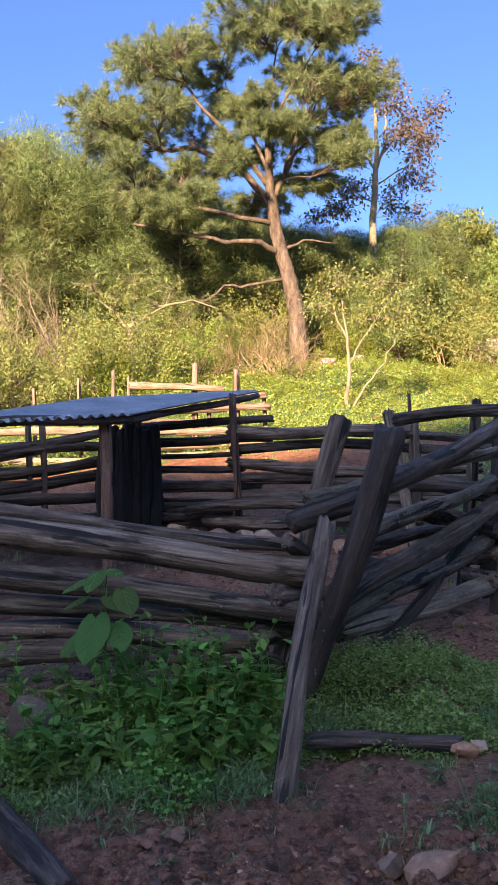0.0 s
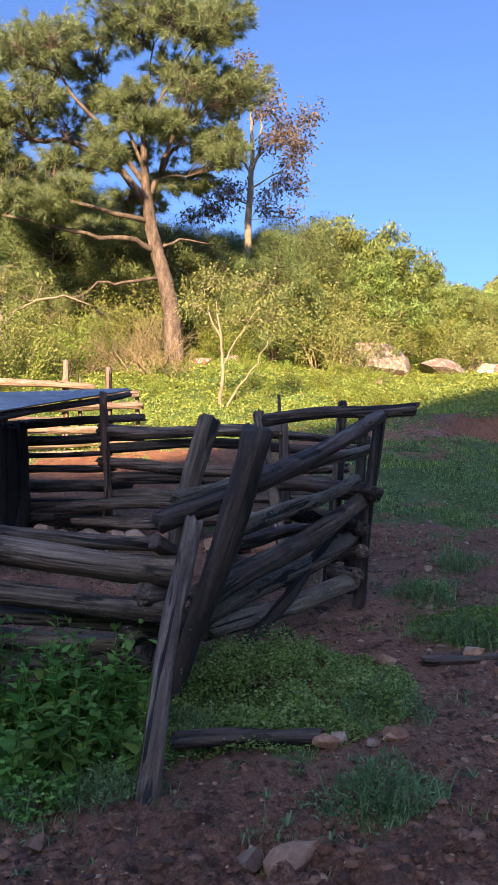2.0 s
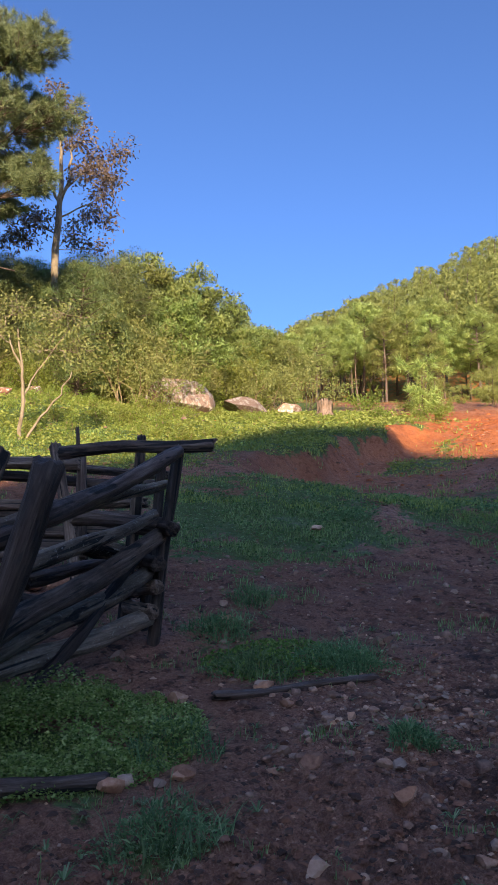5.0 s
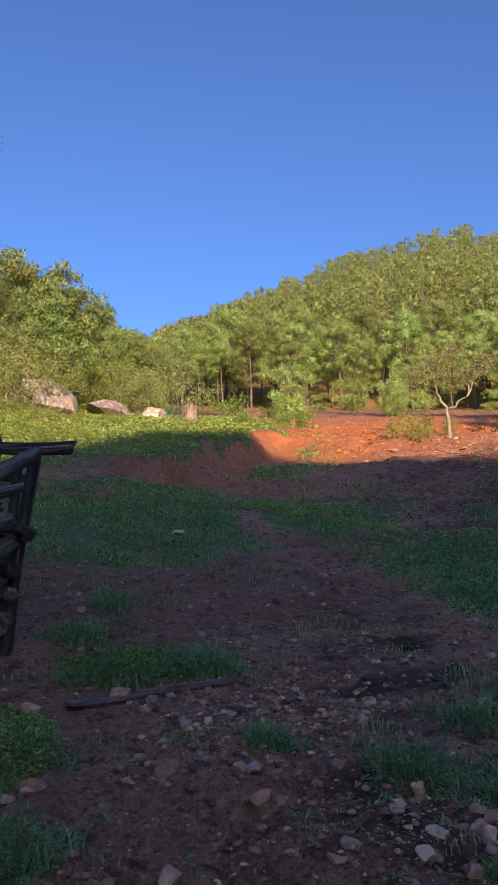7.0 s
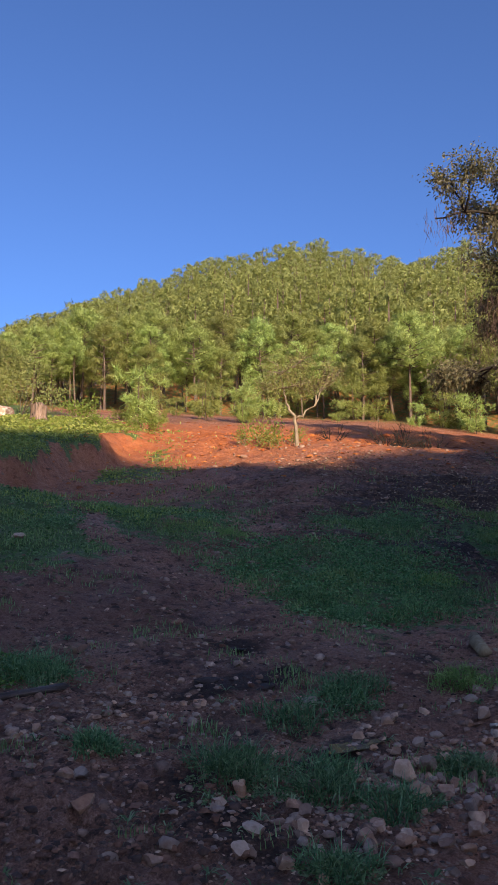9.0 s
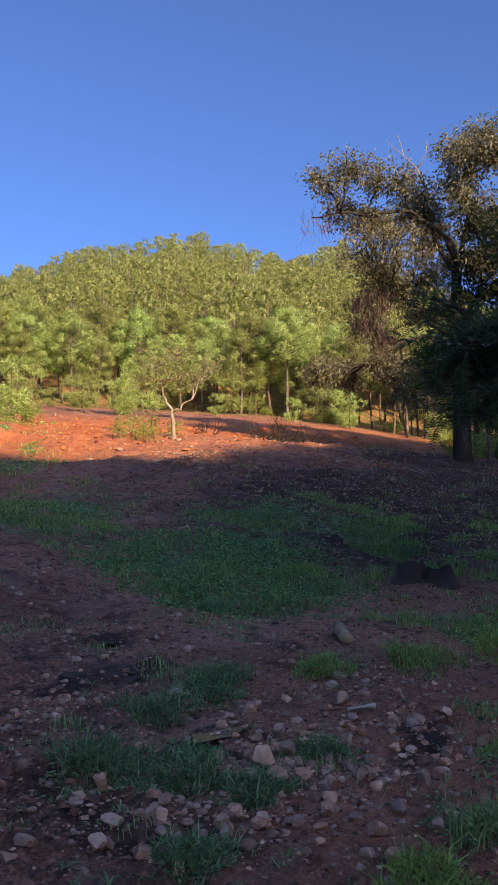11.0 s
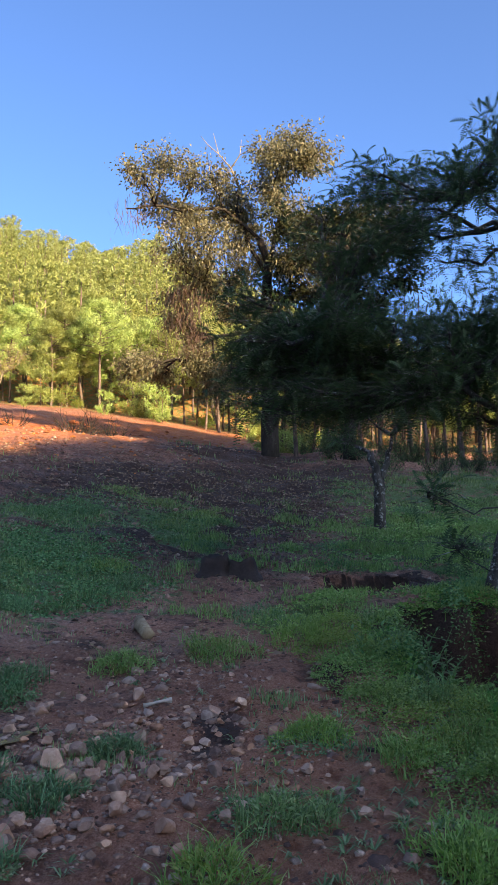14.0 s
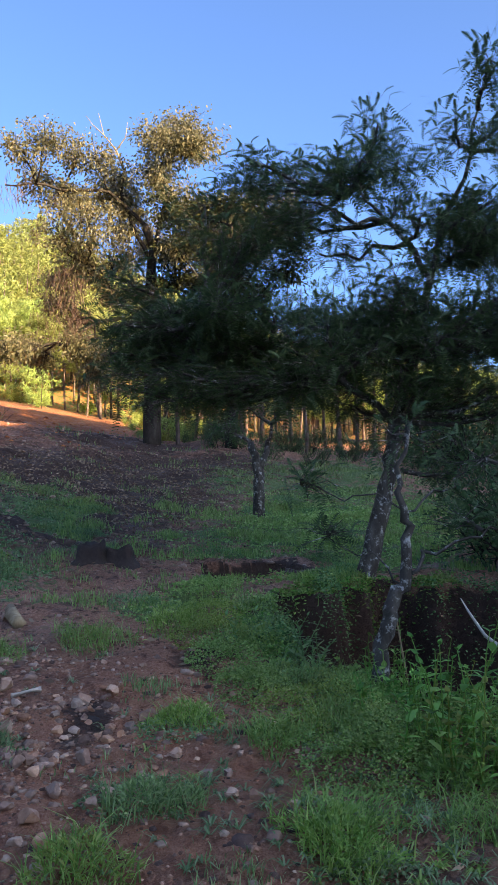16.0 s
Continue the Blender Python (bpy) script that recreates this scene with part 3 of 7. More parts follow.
    g = g * (1 + 0.3 * mottle(x, y, 0.7, 5) + 0.25 * mottle(x, y, 0.22, 6))
    return np.clip(np.maximum(g, far), 0, 1)


def clay(x, y):
    """Freshly dug red clay on the bench and beneath the woods."""
    x, y = np.asarray(x, float), np.asarray(y, float)
    c = 1.0 * blob(x, y, 17.5, 17.5, 9.0, 4.8, 0)
    s, along = bank_place(x, y)
    c = np.maximum(c, 0.27 * step(-0.2, 0.05, s) * (1 - step(0.8, 2.2, s)) * step(-1.5, 0.5, along) * (1 - step(6.5, 9.0, along)))
    c = np.maximum(c, 1.0 * blob(x, y, 26, 17.0, 8, 4.6, 0))
    c = np.maximum(c, 0.35 * (1 - step(0.85, 1.1, gully(x, y))))
    c = np.maximum(c, 0.3 * blob(x, y, 3.7, 1.4, 1.8, 1.0, 20))
    c = np.maximum(c, 0.22 * blob(x, y, -2, 11.5, 6, 2.2, 0))
    return np.clip(np.maximum(c, 0.7 * step(32, 50, np.hypot(x, y))), 0, 1)


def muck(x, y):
    """Wet, dung-blackened mud; also shade painted in at the gully, pen and wood's edge."""
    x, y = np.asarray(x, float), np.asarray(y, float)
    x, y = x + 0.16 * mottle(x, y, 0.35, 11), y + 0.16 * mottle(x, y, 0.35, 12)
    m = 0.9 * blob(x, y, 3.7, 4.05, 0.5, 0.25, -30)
    # spots of mud; those at gully and oak foot darken soil for shade
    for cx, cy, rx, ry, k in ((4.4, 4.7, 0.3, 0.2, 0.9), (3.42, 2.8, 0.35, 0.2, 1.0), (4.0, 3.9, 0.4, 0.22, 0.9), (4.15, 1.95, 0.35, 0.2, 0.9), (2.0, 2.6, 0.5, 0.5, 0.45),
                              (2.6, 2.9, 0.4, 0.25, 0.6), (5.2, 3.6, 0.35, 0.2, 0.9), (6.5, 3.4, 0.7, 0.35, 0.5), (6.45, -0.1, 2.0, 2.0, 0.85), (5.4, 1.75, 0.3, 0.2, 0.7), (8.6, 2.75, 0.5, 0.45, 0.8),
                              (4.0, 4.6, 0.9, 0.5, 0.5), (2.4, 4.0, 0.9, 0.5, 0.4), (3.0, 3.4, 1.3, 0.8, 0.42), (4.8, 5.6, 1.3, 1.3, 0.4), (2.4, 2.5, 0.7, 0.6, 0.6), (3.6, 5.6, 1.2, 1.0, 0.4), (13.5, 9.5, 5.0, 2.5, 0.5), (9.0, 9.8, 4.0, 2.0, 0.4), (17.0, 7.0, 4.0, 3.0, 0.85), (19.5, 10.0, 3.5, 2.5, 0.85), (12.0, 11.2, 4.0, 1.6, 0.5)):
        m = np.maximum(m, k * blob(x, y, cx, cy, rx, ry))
    # the shade in the gully and washout, put into the soil's colour
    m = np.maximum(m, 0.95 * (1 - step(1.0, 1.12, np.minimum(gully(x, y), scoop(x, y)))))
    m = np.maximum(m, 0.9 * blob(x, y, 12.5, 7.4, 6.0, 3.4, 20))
    # the shade under the shed roof, painted on the pen's floor
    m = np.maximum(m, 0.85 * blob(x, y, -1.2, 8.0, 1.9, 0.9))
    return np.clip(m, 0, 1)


def build_ground():
    az = np.radians(np.concatenate([np.arange(-28, 102, 0.36), np.arange(102, 170, 4.0), np.arange(170, 225, 0.7), np.arange(225, 332, 4.0)]))
    r = np.concatenate([[0.0], np.exp(np.linspace(math.log(0.5), math.log(2.0), 40))[:-1], np.exp(np.linspace(math.log(2.0), math.log(11), 240))[:-1], np.exp(np.linspace(math.log(11), math.log(30), 130))[:-1], np.exp(np.linspace(math.log(30), math.log(1500), 110))])
    A, R = np.meshgrid(az, r)
    X, Y = (R * np.sin(A)).ravel(), (R * np.cos(A)).ravel()
    Z = ground_z(X, Y)
    n = len(az)
    i, j = np.meshgrid(np.arange(len(r) - 1), np.arange(n), indexing="ij")
    i, j = i.ravel(), j.ravel()
    q = np.stack([i * n + j, (i + 1) * n + j, (i + 1) * n + (j + 1) % n, i * n + (j + 1) % n], 1)[:, ::-1]
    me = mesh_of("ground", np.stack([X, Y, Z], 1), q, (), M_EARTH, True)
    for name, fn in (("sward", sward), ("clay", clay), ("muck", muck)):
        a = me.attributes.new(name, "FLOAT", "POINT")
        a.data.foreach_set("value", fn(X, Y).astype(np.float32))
    return tagged(new("ground", me), "damp red clay hillside with trodden earth and patches of grass", "ground", kind="structure")


ground = build_ground()


# ---- the log pen ----
M_LOG_SHED = timber("reddish_post", (0.08, 0.04, 0.026), (0.24, 0.13, 0.09), (0.4, 0.25, 0.18))


def log_mesh(seed, length, diam, taper, mat, crook=0.02):
    """A barked or hewn log along local z: bent, lumpy, with flats, knots and rounded ends."""
    rng = np.random.default_rng(seed)
    n, k = max(8, int(length / 0.14)), 14
    f = np.linspace(0, 1, n)
    ph = rng.uniform(0, 6.28, 4)
    cx = crook * length * (np.sin(f * 3.1 + ph[0]) * 0.5 + 0.25 * np.sin(f * 7 + ph[1]))
    cy = crook * length * (np.sin(f * 3.7 + ph[2]) * 0.5 + 0.25 * np.sin(f * 8 + ph[3]))
    cx, cy = cx - np.interp(f, [0, 1], [cx[0], cx[-1]]), cy - np.interp(f, [0, 1], [cy[0], cy[-1]])
    a = np.arange(k) * 2 * math.pi / k
    flat = 1 + 0.06 * np.cos(2 * (a - ph[0])) + 0.05 * np.cos(3 * (a - ph[1])) + 0.03 * rng.standard_normal(k)
    r = 0.5 * diam * (1 + (taper - 1) * f)
    r = r * (1 + 0.05 * np.sin(f * length * 5 + ph[2]) + 0.025 * rng.standard_normal(n))
    rr = r[:, None] * flat[None] * (1 + 0.025 * rng.standard_normal((n, k)))
    for _ in range(max(1, int(length * 1.2))):
        i, j = rng.integers(1, n - 1), rng.integers(0, k)
        rr[i, j] *= rng.uniform(1.12, 1.3)
        rr[i, (j + 1) % k] *= 1.07
    s = Solid()
    v = np.stack([cx[:, None] + rr * np.cos(a), cy[:, None] + rr * np.sin(a), np.broadcast_to((f * length)[:, None], rr.shape)], 2)
    jag = 0.012 * rng.standard_normal((2, k))
    v[0, :, 2] += jag[0]
    v[-1, :, 2] += jag[1]
    ends = [v[0] * [0.82, 0.82, 1] + [cx[0] * 0.18, cy[0] * 0.18, -0.012], v[-1] * [0.82, 0.82, 1] + [cx[-1] * 0.18, cy[-1] * 0.18, 0.012]]
    allv = np.concatenate([ends[0][None], v, ends[1][None]]).reshape(-1, 3)
    m = n + 2
    kk = np.arange(k)
    q = np.concatenate([np.stack([i * k + kk, i * k + (kk + 1) % k, (i + 1) * k + (kk + 1) % k, (i + 1) * k + kk], 1) for i in range(m - 1)])
    c = len(allv)
    allv = np.concatenate([allv, [ends[0].mean(0), ends[1].mean(0)]])
    t = np.concatenate([np.stack([np.full(k, c), (kk + 1) % k, kk], 1), np.stack([np.full(k, c + 1), (m - 1) * k + kk, (m - 1) * k + (kk + 1) % k], 1)])
    return mesh_of("log", allv, q, t, mat, True)


LOGS = [0]


def along(a, b, roll=0.0):
    a, b = Vector(a), Vector(b)
    return Matrix.Translation(a) @ (b - a).to_track_quat("Z", "Y").to_matrix().to_4x4() @ Matrix.Rotation(roll, 4, "Z")


def log(parent, name, a, b, diam, taper, mat, label=""):
    LOGS[0] += 1
    me = log_mesh(LOGS[0], (Vector(b) - Vector(a)).length, diam, taper, mat, 0.025 if name != "post" else 0.015)
    m = along(a, b, LOGS[0] * 1.7)
    return piece(name, me, parent, label, (Matrix.Translation(parent.location).inverted() @ m) if parent else m)


front_fence = thing("log_fence", (-0.6, 4.6, ground_at(-0.6, 4.6)), "weathered grey fence of thick stacked logs round the pen", "fence", "sides of the pen")
side_fence = thing("log_fence", (1.2, 5.3, ground_at(1.2, 5.3)), "log fence with slipped crooked rails and a leaning brace", "fence", "sides of the pen")
back_fence = thing("log_fence", (0.5, 8.0, ground_at(0.5, 8.0)), "dark fence of many thin log rails behind the pen", "fence", "sides of the pen")
shed = thing("shed", (-1.0, 7.6, ground_at(-1.0, 7.6)), "low open shed with a corrugated metal roof on reddish posts", "shed")
# the front of the pen: thick logs laid on one another
log(front_fence, "rail", (-1.61, 4.68, 1.40), (0.24, 4.49, 1.19), 0.083, 0.90, M_LOG)
log(front_fence, "rail", (-1.57, 4.59, 1.29), (0.32, 4.44, 1.05), 0.163, 0.90, M_LOG)
log(front_fence, "rail", (-1.57, 4.59, 1.05), (0.27, 4.44, 0.83), 0.145, 0.90, M_LOG)
log(front_fence, "rail", (-1.60, 4.68, 0.85), (0.23, 4.59, 0.73), 0.124, 0.90, M_LOG)
log(front_fence, "rail", (-1.58, 4.74, 0.68), (0.09, 4.70, 0.62), 0.113, 0.90, M_LOG)
log(front_fence, "rail", (-1.58, 4.74, 0.53), (0.19, 4.70, 0.51), 0.120, 0.90, M_LOG)
log(front_fence, "post", (0.09, 4.76, 0.14), (0.53, 4.72, 1.90), 0.144, 0.95, M_LOG)
log(front_fence, "post", (0.19, 4.33, 0.10), (0.73, 4.24, 1.80), 0.10, 1.75, M_LOG_WET)
log(front_fence, "post", (-1.56, 4.96, 0.06), (-1.70, 4.92, 1.79), 0.143, 0.95, M_LOG)
# short logs crossing at the corner
log(front_fence, "rail", (0.14, 4.40, 0.93), (0.38, 4.73, 0.91), 0.139, 0.95, M_LOG_DARK)
log(front_fence, "rail", (0.04, 4.50, 0.70), (0.39, 4.88, 0.68), 0.124, 0.95, M_LOG)
log(front_fence, "rail", (0.21, 4.39, 1.21), (0.38, 4.68, 1.07), 0.094, 0.95, M_LOG_DARK)
# the side of the pen, its rails slipped askew
log(side_fence, "rail", (0.60, 4.60, 1.24), (1.74, 5.87, 1.555), 0.112, 0.72, M_LOG_LICHEN, "pale lichen-spotted rail")
log(front_fence, "rail", (0.23, 4.32, 1.315), (0.60, 4.60, 1.43), 0.125, 0.9, M_LOG_DARK)
log(side_fence, "rail", (0.32, 4.47, 1.43), (0.68, 4.80, 1.52), 0.091, 0.85, M_LOG_LICHEN)
log(side_fence, "rail", (0.72, 4.45, 1.52), (1.87, 5.71, 2.01), 0.137, 0.75, M_LOG_DARK)
log(side_fence, "rail", (1.03, 4.90, 1.59), (1.84, 5.93, 1.78), 0.100, 0.80, M_LOG_LICHEN)
log(side_fence, "rail", (0.44, 4.38, 0.90), (1.76, 5.79, 1.40), 0.143, 0.80, M_LOG)
log(side_fence, "rail", (0.42, 4.56, 0.77), (1.68, 5.80, 1.14), 0.140, 0.80, M_LOG_LICHEN)
log(side_fence, "rail", (0.5, 4.68, 0.70), (1.72, 5.84, 0.82), 0.140, 0.90, M_LOG_LICHEN)
log(side_fence, "rail", (0.56, 4.97, 1.08), (0.84, 5.13, 1.02), 0.099, 0.90, M_LOG)
log(side_fence, "rail", (1.15, 5.49, 1.35), (1.85, 6.13, 1.14), 0.124, 0.90, M_LOG_LICHEN)
log(side_fence, "rail", (0.78, 5.35, 1.13), (1.46, 6.13, 1.20), 0.105, 0.90, M_LOG_DARK)
log(side_fence, "rail", (1.12, 5.70, 1.53), (1.84, 5.88, 1.47), 0.115, 0.90, M_LOG_DARK)
log(side_fence, "rail", (1.70, 6.38, 1.48), (1.82, 5.67, 1.45), 0.129, 0.95, M_LOG_DARK)
log(side_fence, "rail", (1.67, 6.29, 1.20), (1.73, 5.70, 1.20), 0.129, 0.95, M_LOG_DARK)
log(side_fence, "rail", (1.63, 6.30, 0.98), (1.72, 5.70, 1.04), 0.120, 0.95, M_LOG)
log(side_fence, "rail", (1.67, 6.29, 0.85), (1.68, 5.72, 0.87), 0.121, 0.95, M_LOG)
log(side_fence, "brace", (0.585, 4.68, 0.47), (1.63, 5.72, 1.31), 0.088, 0.80, M_LOG_WET)
log(side_fence, "post", (1.70, 5.82, 0.38), (1.89, 5.76, 2.03), 0.092, 0.90, M_LOG_DARK)
log(side_fence, "post", (1.72, 6.12, 0.43), (1.86, 6.08, 2.04), 0.087, 0.90, M_LOG_DARK)
log(side_fence, "post", (1.62, 6.35, 0.47), (1.76, 6.32, 2.17), 0.099, 0.75, M_LOG)
log(side_fence, "post", (1.39, 6.47, 0.49), (1.16, 6.80, 2.12), 0.094, 0.90, M_LOG)
# the back of the pen
log(back_fence, "rail", (1.14, 6.40, 2.03), (2.11, 5.63, 2.06), 0.095, 0.95, M_LOG_DARK)
log(back_fence, "rail", (-0.20, 8.39, 2.09), (1.44, 7.26, 2.01), 0.119, 0.90, M_LOG)
log(back_fence, "rail", (1.49, 8.27, 2.04), (2.19, 7.08, 1.92), 0.087, 0.90, M_LOG_DARK)
log(back_fence, "rail", (-0.17, 8.40, 1.89), (2.15, 7.09, 1.83), 0.097, 0.90, M_LOG_DARK)
log(back_fence, "rail", (-0.20, 8.39, 1.76), (2.00, 7.13, 1.67), 0.107, 0.90, M_LOG)
log(back_fence, "rail", (-0.11, 8.40, 1.60), (1.90, 7.16, 1.55), 0.121, 0.90, M_LOG_DARK)
log(back_fence, "rail", (-0.11, 8.40, 1.41), (1.81, 7.18, 1.41), 0.135, 0.90, M_LOG)
log(back_fence, "rail", (-0.61, 8.37, 1.28), (1.71, 7.21, 1.30), 0.134, 0.90, M_LOG)
log(back_fence, "rail", (-0.45, 8.38, 1.17), (1.51, 7.25, 1.22), 0.121, 0.90, M_LOG)
log(back_fence, "post", (1.49, 7.46, 0.69), (1.46, 7.46, 2.34), 0.047, 0.60, M_LOG_DARK)
log(back_fence, "post", (1.46, 7.31, 0.65), (1.47, 7.31, 2.10), 0.102, 0.90, M_LOG_DARK)
log(back_fence, "rail", (-1.24, 8.81, 2.15), (0.23, 8.50, 2.22), 0.090, 0.85, M_LOG_DARK)
log(back_fence, "rail", (-1.18, 8.82, 1.97), (0.22, 8.50, 2.02), 0.101, 0.85, M_LOG_DARK)
log(back_fence, "rail", (-1.01, 8.84, 1.83), (-0.09, 8.50, 1.85), 0.060, 0.85, M_LOG_DARK)
log(back_fence, "rail", (-1.06, 8.83, 1.70), (-0.06, 8.50, 1.70), 0.084, 0.85, M_LOG_DARK)
log(back_fence, "rail", (-1.00, 8.84, 1.52), (0.12, 8.50, 1.51), 0.134, 0.85, M_LOG)
log(back_fence, "rail", (-1.11, 8.82, 1.33), (-0.11, 8.50, 1.33), 0.134, 0.85, M_LOG)
log(back_fence, "rail", (-1.28, 8.80, 1.18), (-0.34, 8.49, 1.22), 0.105, 0.85, M_LOG)
log(back_fence, "rail", (-2.70, 8.16, 1.86), (-1.49, 8.77, 2.10), 0.109, 0.85, M_LOG_DARK)
log(back_fence, "rail", (-2.70, 8.17, 1.78), (-1.49, 8.78, 1.95), 0.109, 0.85, M_LOG_DARK)
log(back_fence, "rail", (-2.70, 8.17, 1.61), (-1.51, 8.77, 1.80), 0.130, 0.85, M_LOG_DARK)
log(back_fence, "rail", (-2.70, 8.17, 1.47), (-1.51, 8.77, 1.65), 0.130, 0.85, M_LOG_DARK)
log(back_fence, "rail", (-2.69, 8.17, 1.34), (-1.45, 8.78, 1.41), 0.130, 0.85, M_LOG_DARK)
log(back_fence, "rail", (-2.69, 8.17, 1.13), (-1.57, 8.76, 1.11), 0.130, 0.85, M_LOG_DARK)
log(back_fence, "post", (-2.22, 8.41, 0.70), (-2.27, 8.40, 2.15), 0.072, 0.90, M_LOG_DARK)
log(back_fence, "post", (-2.08, 8.45, 0.72), (-2.13, 8.44, 2.15), 0.072, 0.90, M_LOG_DARK)
log(back_fence, "post", (-1.14, 8.62, 0.81), (-1.18, 8.62, 2.25), 0.108, 0.90, M_LOG_DARK)
log(back_fence, "post", (-2.60, 8.30, 0.66), (-2.65, 8.29, 2.18), 0.084, 0.90, M_LOG_DARK)
# posts of the shed
log(shed, "post", (-1.18, 7.10, 0.46), (-1.25, 7.09, 2.12), 0.114, 0.95, M_LOG_SHED)
log(shed, "post", (-0.08, 8.30, 0.79), (-0.17, 8.30, 2.44), 0.086, 0.85, M_LOG_SHED)
log(shed, "post", (-2.25, 6.63, 0.31), (-2.29, 6.61, 2.04), 0.111, 0.95, M_LOG_SHED)
log(shed, "beam", (-2.51, 6.48, 1.98), (-1.02, 7.08, 2.10), 0.087, 0.95, M_LOG_DARK)
log(shed, "beam", (-1.05, 7.07, 2.08), (0.09, 8.90, 2.50), 0.066, 0.95, M_LOG_DARK)


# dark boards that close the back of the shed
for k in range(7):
    log(back_fence, "board", (-1.5 + 0.085 * k, 8.6, 0.85), (-1.51 + 0.085 * k, 8.6, 2.16 - 0.03 * (k % 3)), 0.135, 0.98, M_BOARD_BLACK)


for k in range(4):
    log(back_fence, "plank", (-2.6, 8.25 + 0.02 * k, 0.86 + 0.1 * k), (-1.5, 8.7, 0.9 + 0.1 * k), 0.1, 0.95, M_LOG_DARK)
    log(back_fence, "plank", (-0.95, 8.72 + 0.02 * k, 0.92 + 0.1 * k), (-0.2, 8.45, 0.95 + 0.1 * k), 0.1, 0.95, M_LOG_DARK)


def lone_log(name, a, b, diam, taper, mat, label, category="log"):
    ob = log(None, name, a, b, diam, taper, mat)
    return tagged(ob, label, category)


lone_log("prop_post", (0.115, 3.31, 0.14), (0.39, 4.11, 1.32), 0.102, 0.92, M_LOG, "grey hewn post set aslant in the mud against the pen", "post")
lone_log("fallen_log", (0.28, 3.80, 0.35), (0.93, 3.72, 0.36), 0.085, 0.9, M_LOG_DARK, "dark squared log half sunk in mud among clover")
lone_log("fallen_log", (-1.15, 3.55, 0.22), (-0.60, 2.72, 0.20), 0.12, 0.9, M_LOG_DARK, "dark wet log lying in the mud")
lone_log("fallen_pole", (1.75, 4.58, ground_at(1.75, 4.58) + 0.03), (2.76, 4.50, ground_at(2.76, 4.50) + 0.03), 0.06, 0.7, M_LOG_DARK, "thin dark pole lying on the trodden earth", "pole")

M_TIN = Nodes("zinc_sheet")
tin_v = M_TIN.coords()
tin_c = M_TIN.ramp(M_TIN.noise(tin_v, 2.5, 5, 0.65), [(0.3, (0.3, 0.31, 0.33)), (0.6, (0.5, 0.51, 0.53)), (0.8, (0.4, 0.36, 0.33))])
M_TIN.bsdf.inputs["Metallic"].default_value = 0.6
M_TIN.bump(M_TIN.noise(tin_v, 60, 3, 0.6), 0.15, 0.004)
M_TIN = M_TIN.done(tin_c, 0.42, 0.5)


def tin_roof():
    """Corrugated sheets, ribs running from the low near edge to the high far edge."""
    p00, p10, p11, p01 = (np.array(p) for p in ((-2.75, 6.25, 1.96), (-1.02, 6.98, 2.13), (0.13, 9.0, 2.57), (-3.2, 8.1, 2.32)))
    p01 = p00 + (p11 - p10)
    n, m, pitch = 220, 4, 0.09
    width = np.linalg.norm(p10 - p00)
    up = unit(np.cross(p10 - p00, p11 - p10))
    rows = []
    for layer in (0.0, -0.004):
        for j in range(m + 1):
            u = np.linspace(0, 1, n)[:, None]
            w = j / m
            p = (p00 + (p10 - p00) * u) * (1 - w) + (p01 + (p11 - p01) * u) * w
            bulge = 0.016 * np.sin(u * width / pitch * 2 * math.pi) + 0.01 * math.sin(3 * w) * np.sin(9 * u)
            rows.append(p + up * (bulge + layer))
    v = np.concatenate(rows)
    i = np.arange(n - 1)
    q = []
    k = (m + 1) * n
    for j in range(m):
        a = np.stack([j * n + i, j * n + i + 1, (j + 1) * n + i + 1, (j + 1) * n + i], 1)
        q += [a, a[:, ::-1] + k]
    for j in (0, m):
        q.append(np.stack([j * n + i, k + j * n + i, k + j * n + i + 1, j * n + i + 1], 1))
    me = mesh_of("roof", v - np.array(shed.location), np.concatenate(q), (), M_TIN, True)
    piece("roof", me, shed, "corrugated grey metal sheet")


tin_roof()

far_fence = thing("log_fence", (-1.6, 12.4, ground_at(-1.6, 12.4)), "sunlit log fence of a second pen up the slope, coloured pale for the sun", "fence")
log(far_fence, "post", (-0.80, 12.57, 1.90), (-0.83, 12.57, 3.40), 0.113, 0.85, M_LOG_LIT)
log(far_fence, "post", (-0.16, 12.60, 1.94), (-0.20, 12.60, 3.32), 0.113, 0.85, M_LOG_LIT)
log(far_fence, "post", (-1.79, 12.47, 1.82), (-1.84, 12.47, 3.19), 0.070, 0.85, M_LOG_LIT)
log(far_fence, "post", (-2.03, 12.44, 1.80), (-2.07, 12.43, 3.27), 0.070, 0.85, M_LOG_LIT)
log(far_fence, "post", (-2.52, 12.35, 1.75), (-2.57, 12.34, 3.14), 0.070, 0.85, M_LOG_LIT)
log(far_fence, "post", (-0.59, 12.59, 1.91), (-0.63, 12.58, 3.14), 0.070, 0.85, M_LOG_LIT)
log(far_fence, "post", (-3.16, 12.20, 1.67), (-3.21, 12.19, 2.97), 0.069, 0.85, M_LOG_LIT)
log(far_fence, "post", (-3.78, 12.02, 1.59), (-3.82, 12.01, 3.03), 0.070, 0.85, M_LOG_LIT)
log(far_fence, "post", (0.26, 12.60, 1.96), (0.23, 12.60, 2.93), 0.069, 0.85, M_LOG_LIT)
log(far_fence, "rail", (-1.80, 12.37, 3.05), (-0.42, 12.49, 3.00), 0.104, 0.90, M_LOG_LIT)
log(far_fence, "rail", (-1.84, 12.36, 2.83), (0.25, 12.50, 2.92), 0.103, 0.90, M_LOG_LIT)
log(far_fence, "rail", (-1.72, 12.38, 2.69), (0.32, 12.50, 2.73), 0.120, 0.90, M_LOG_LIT)
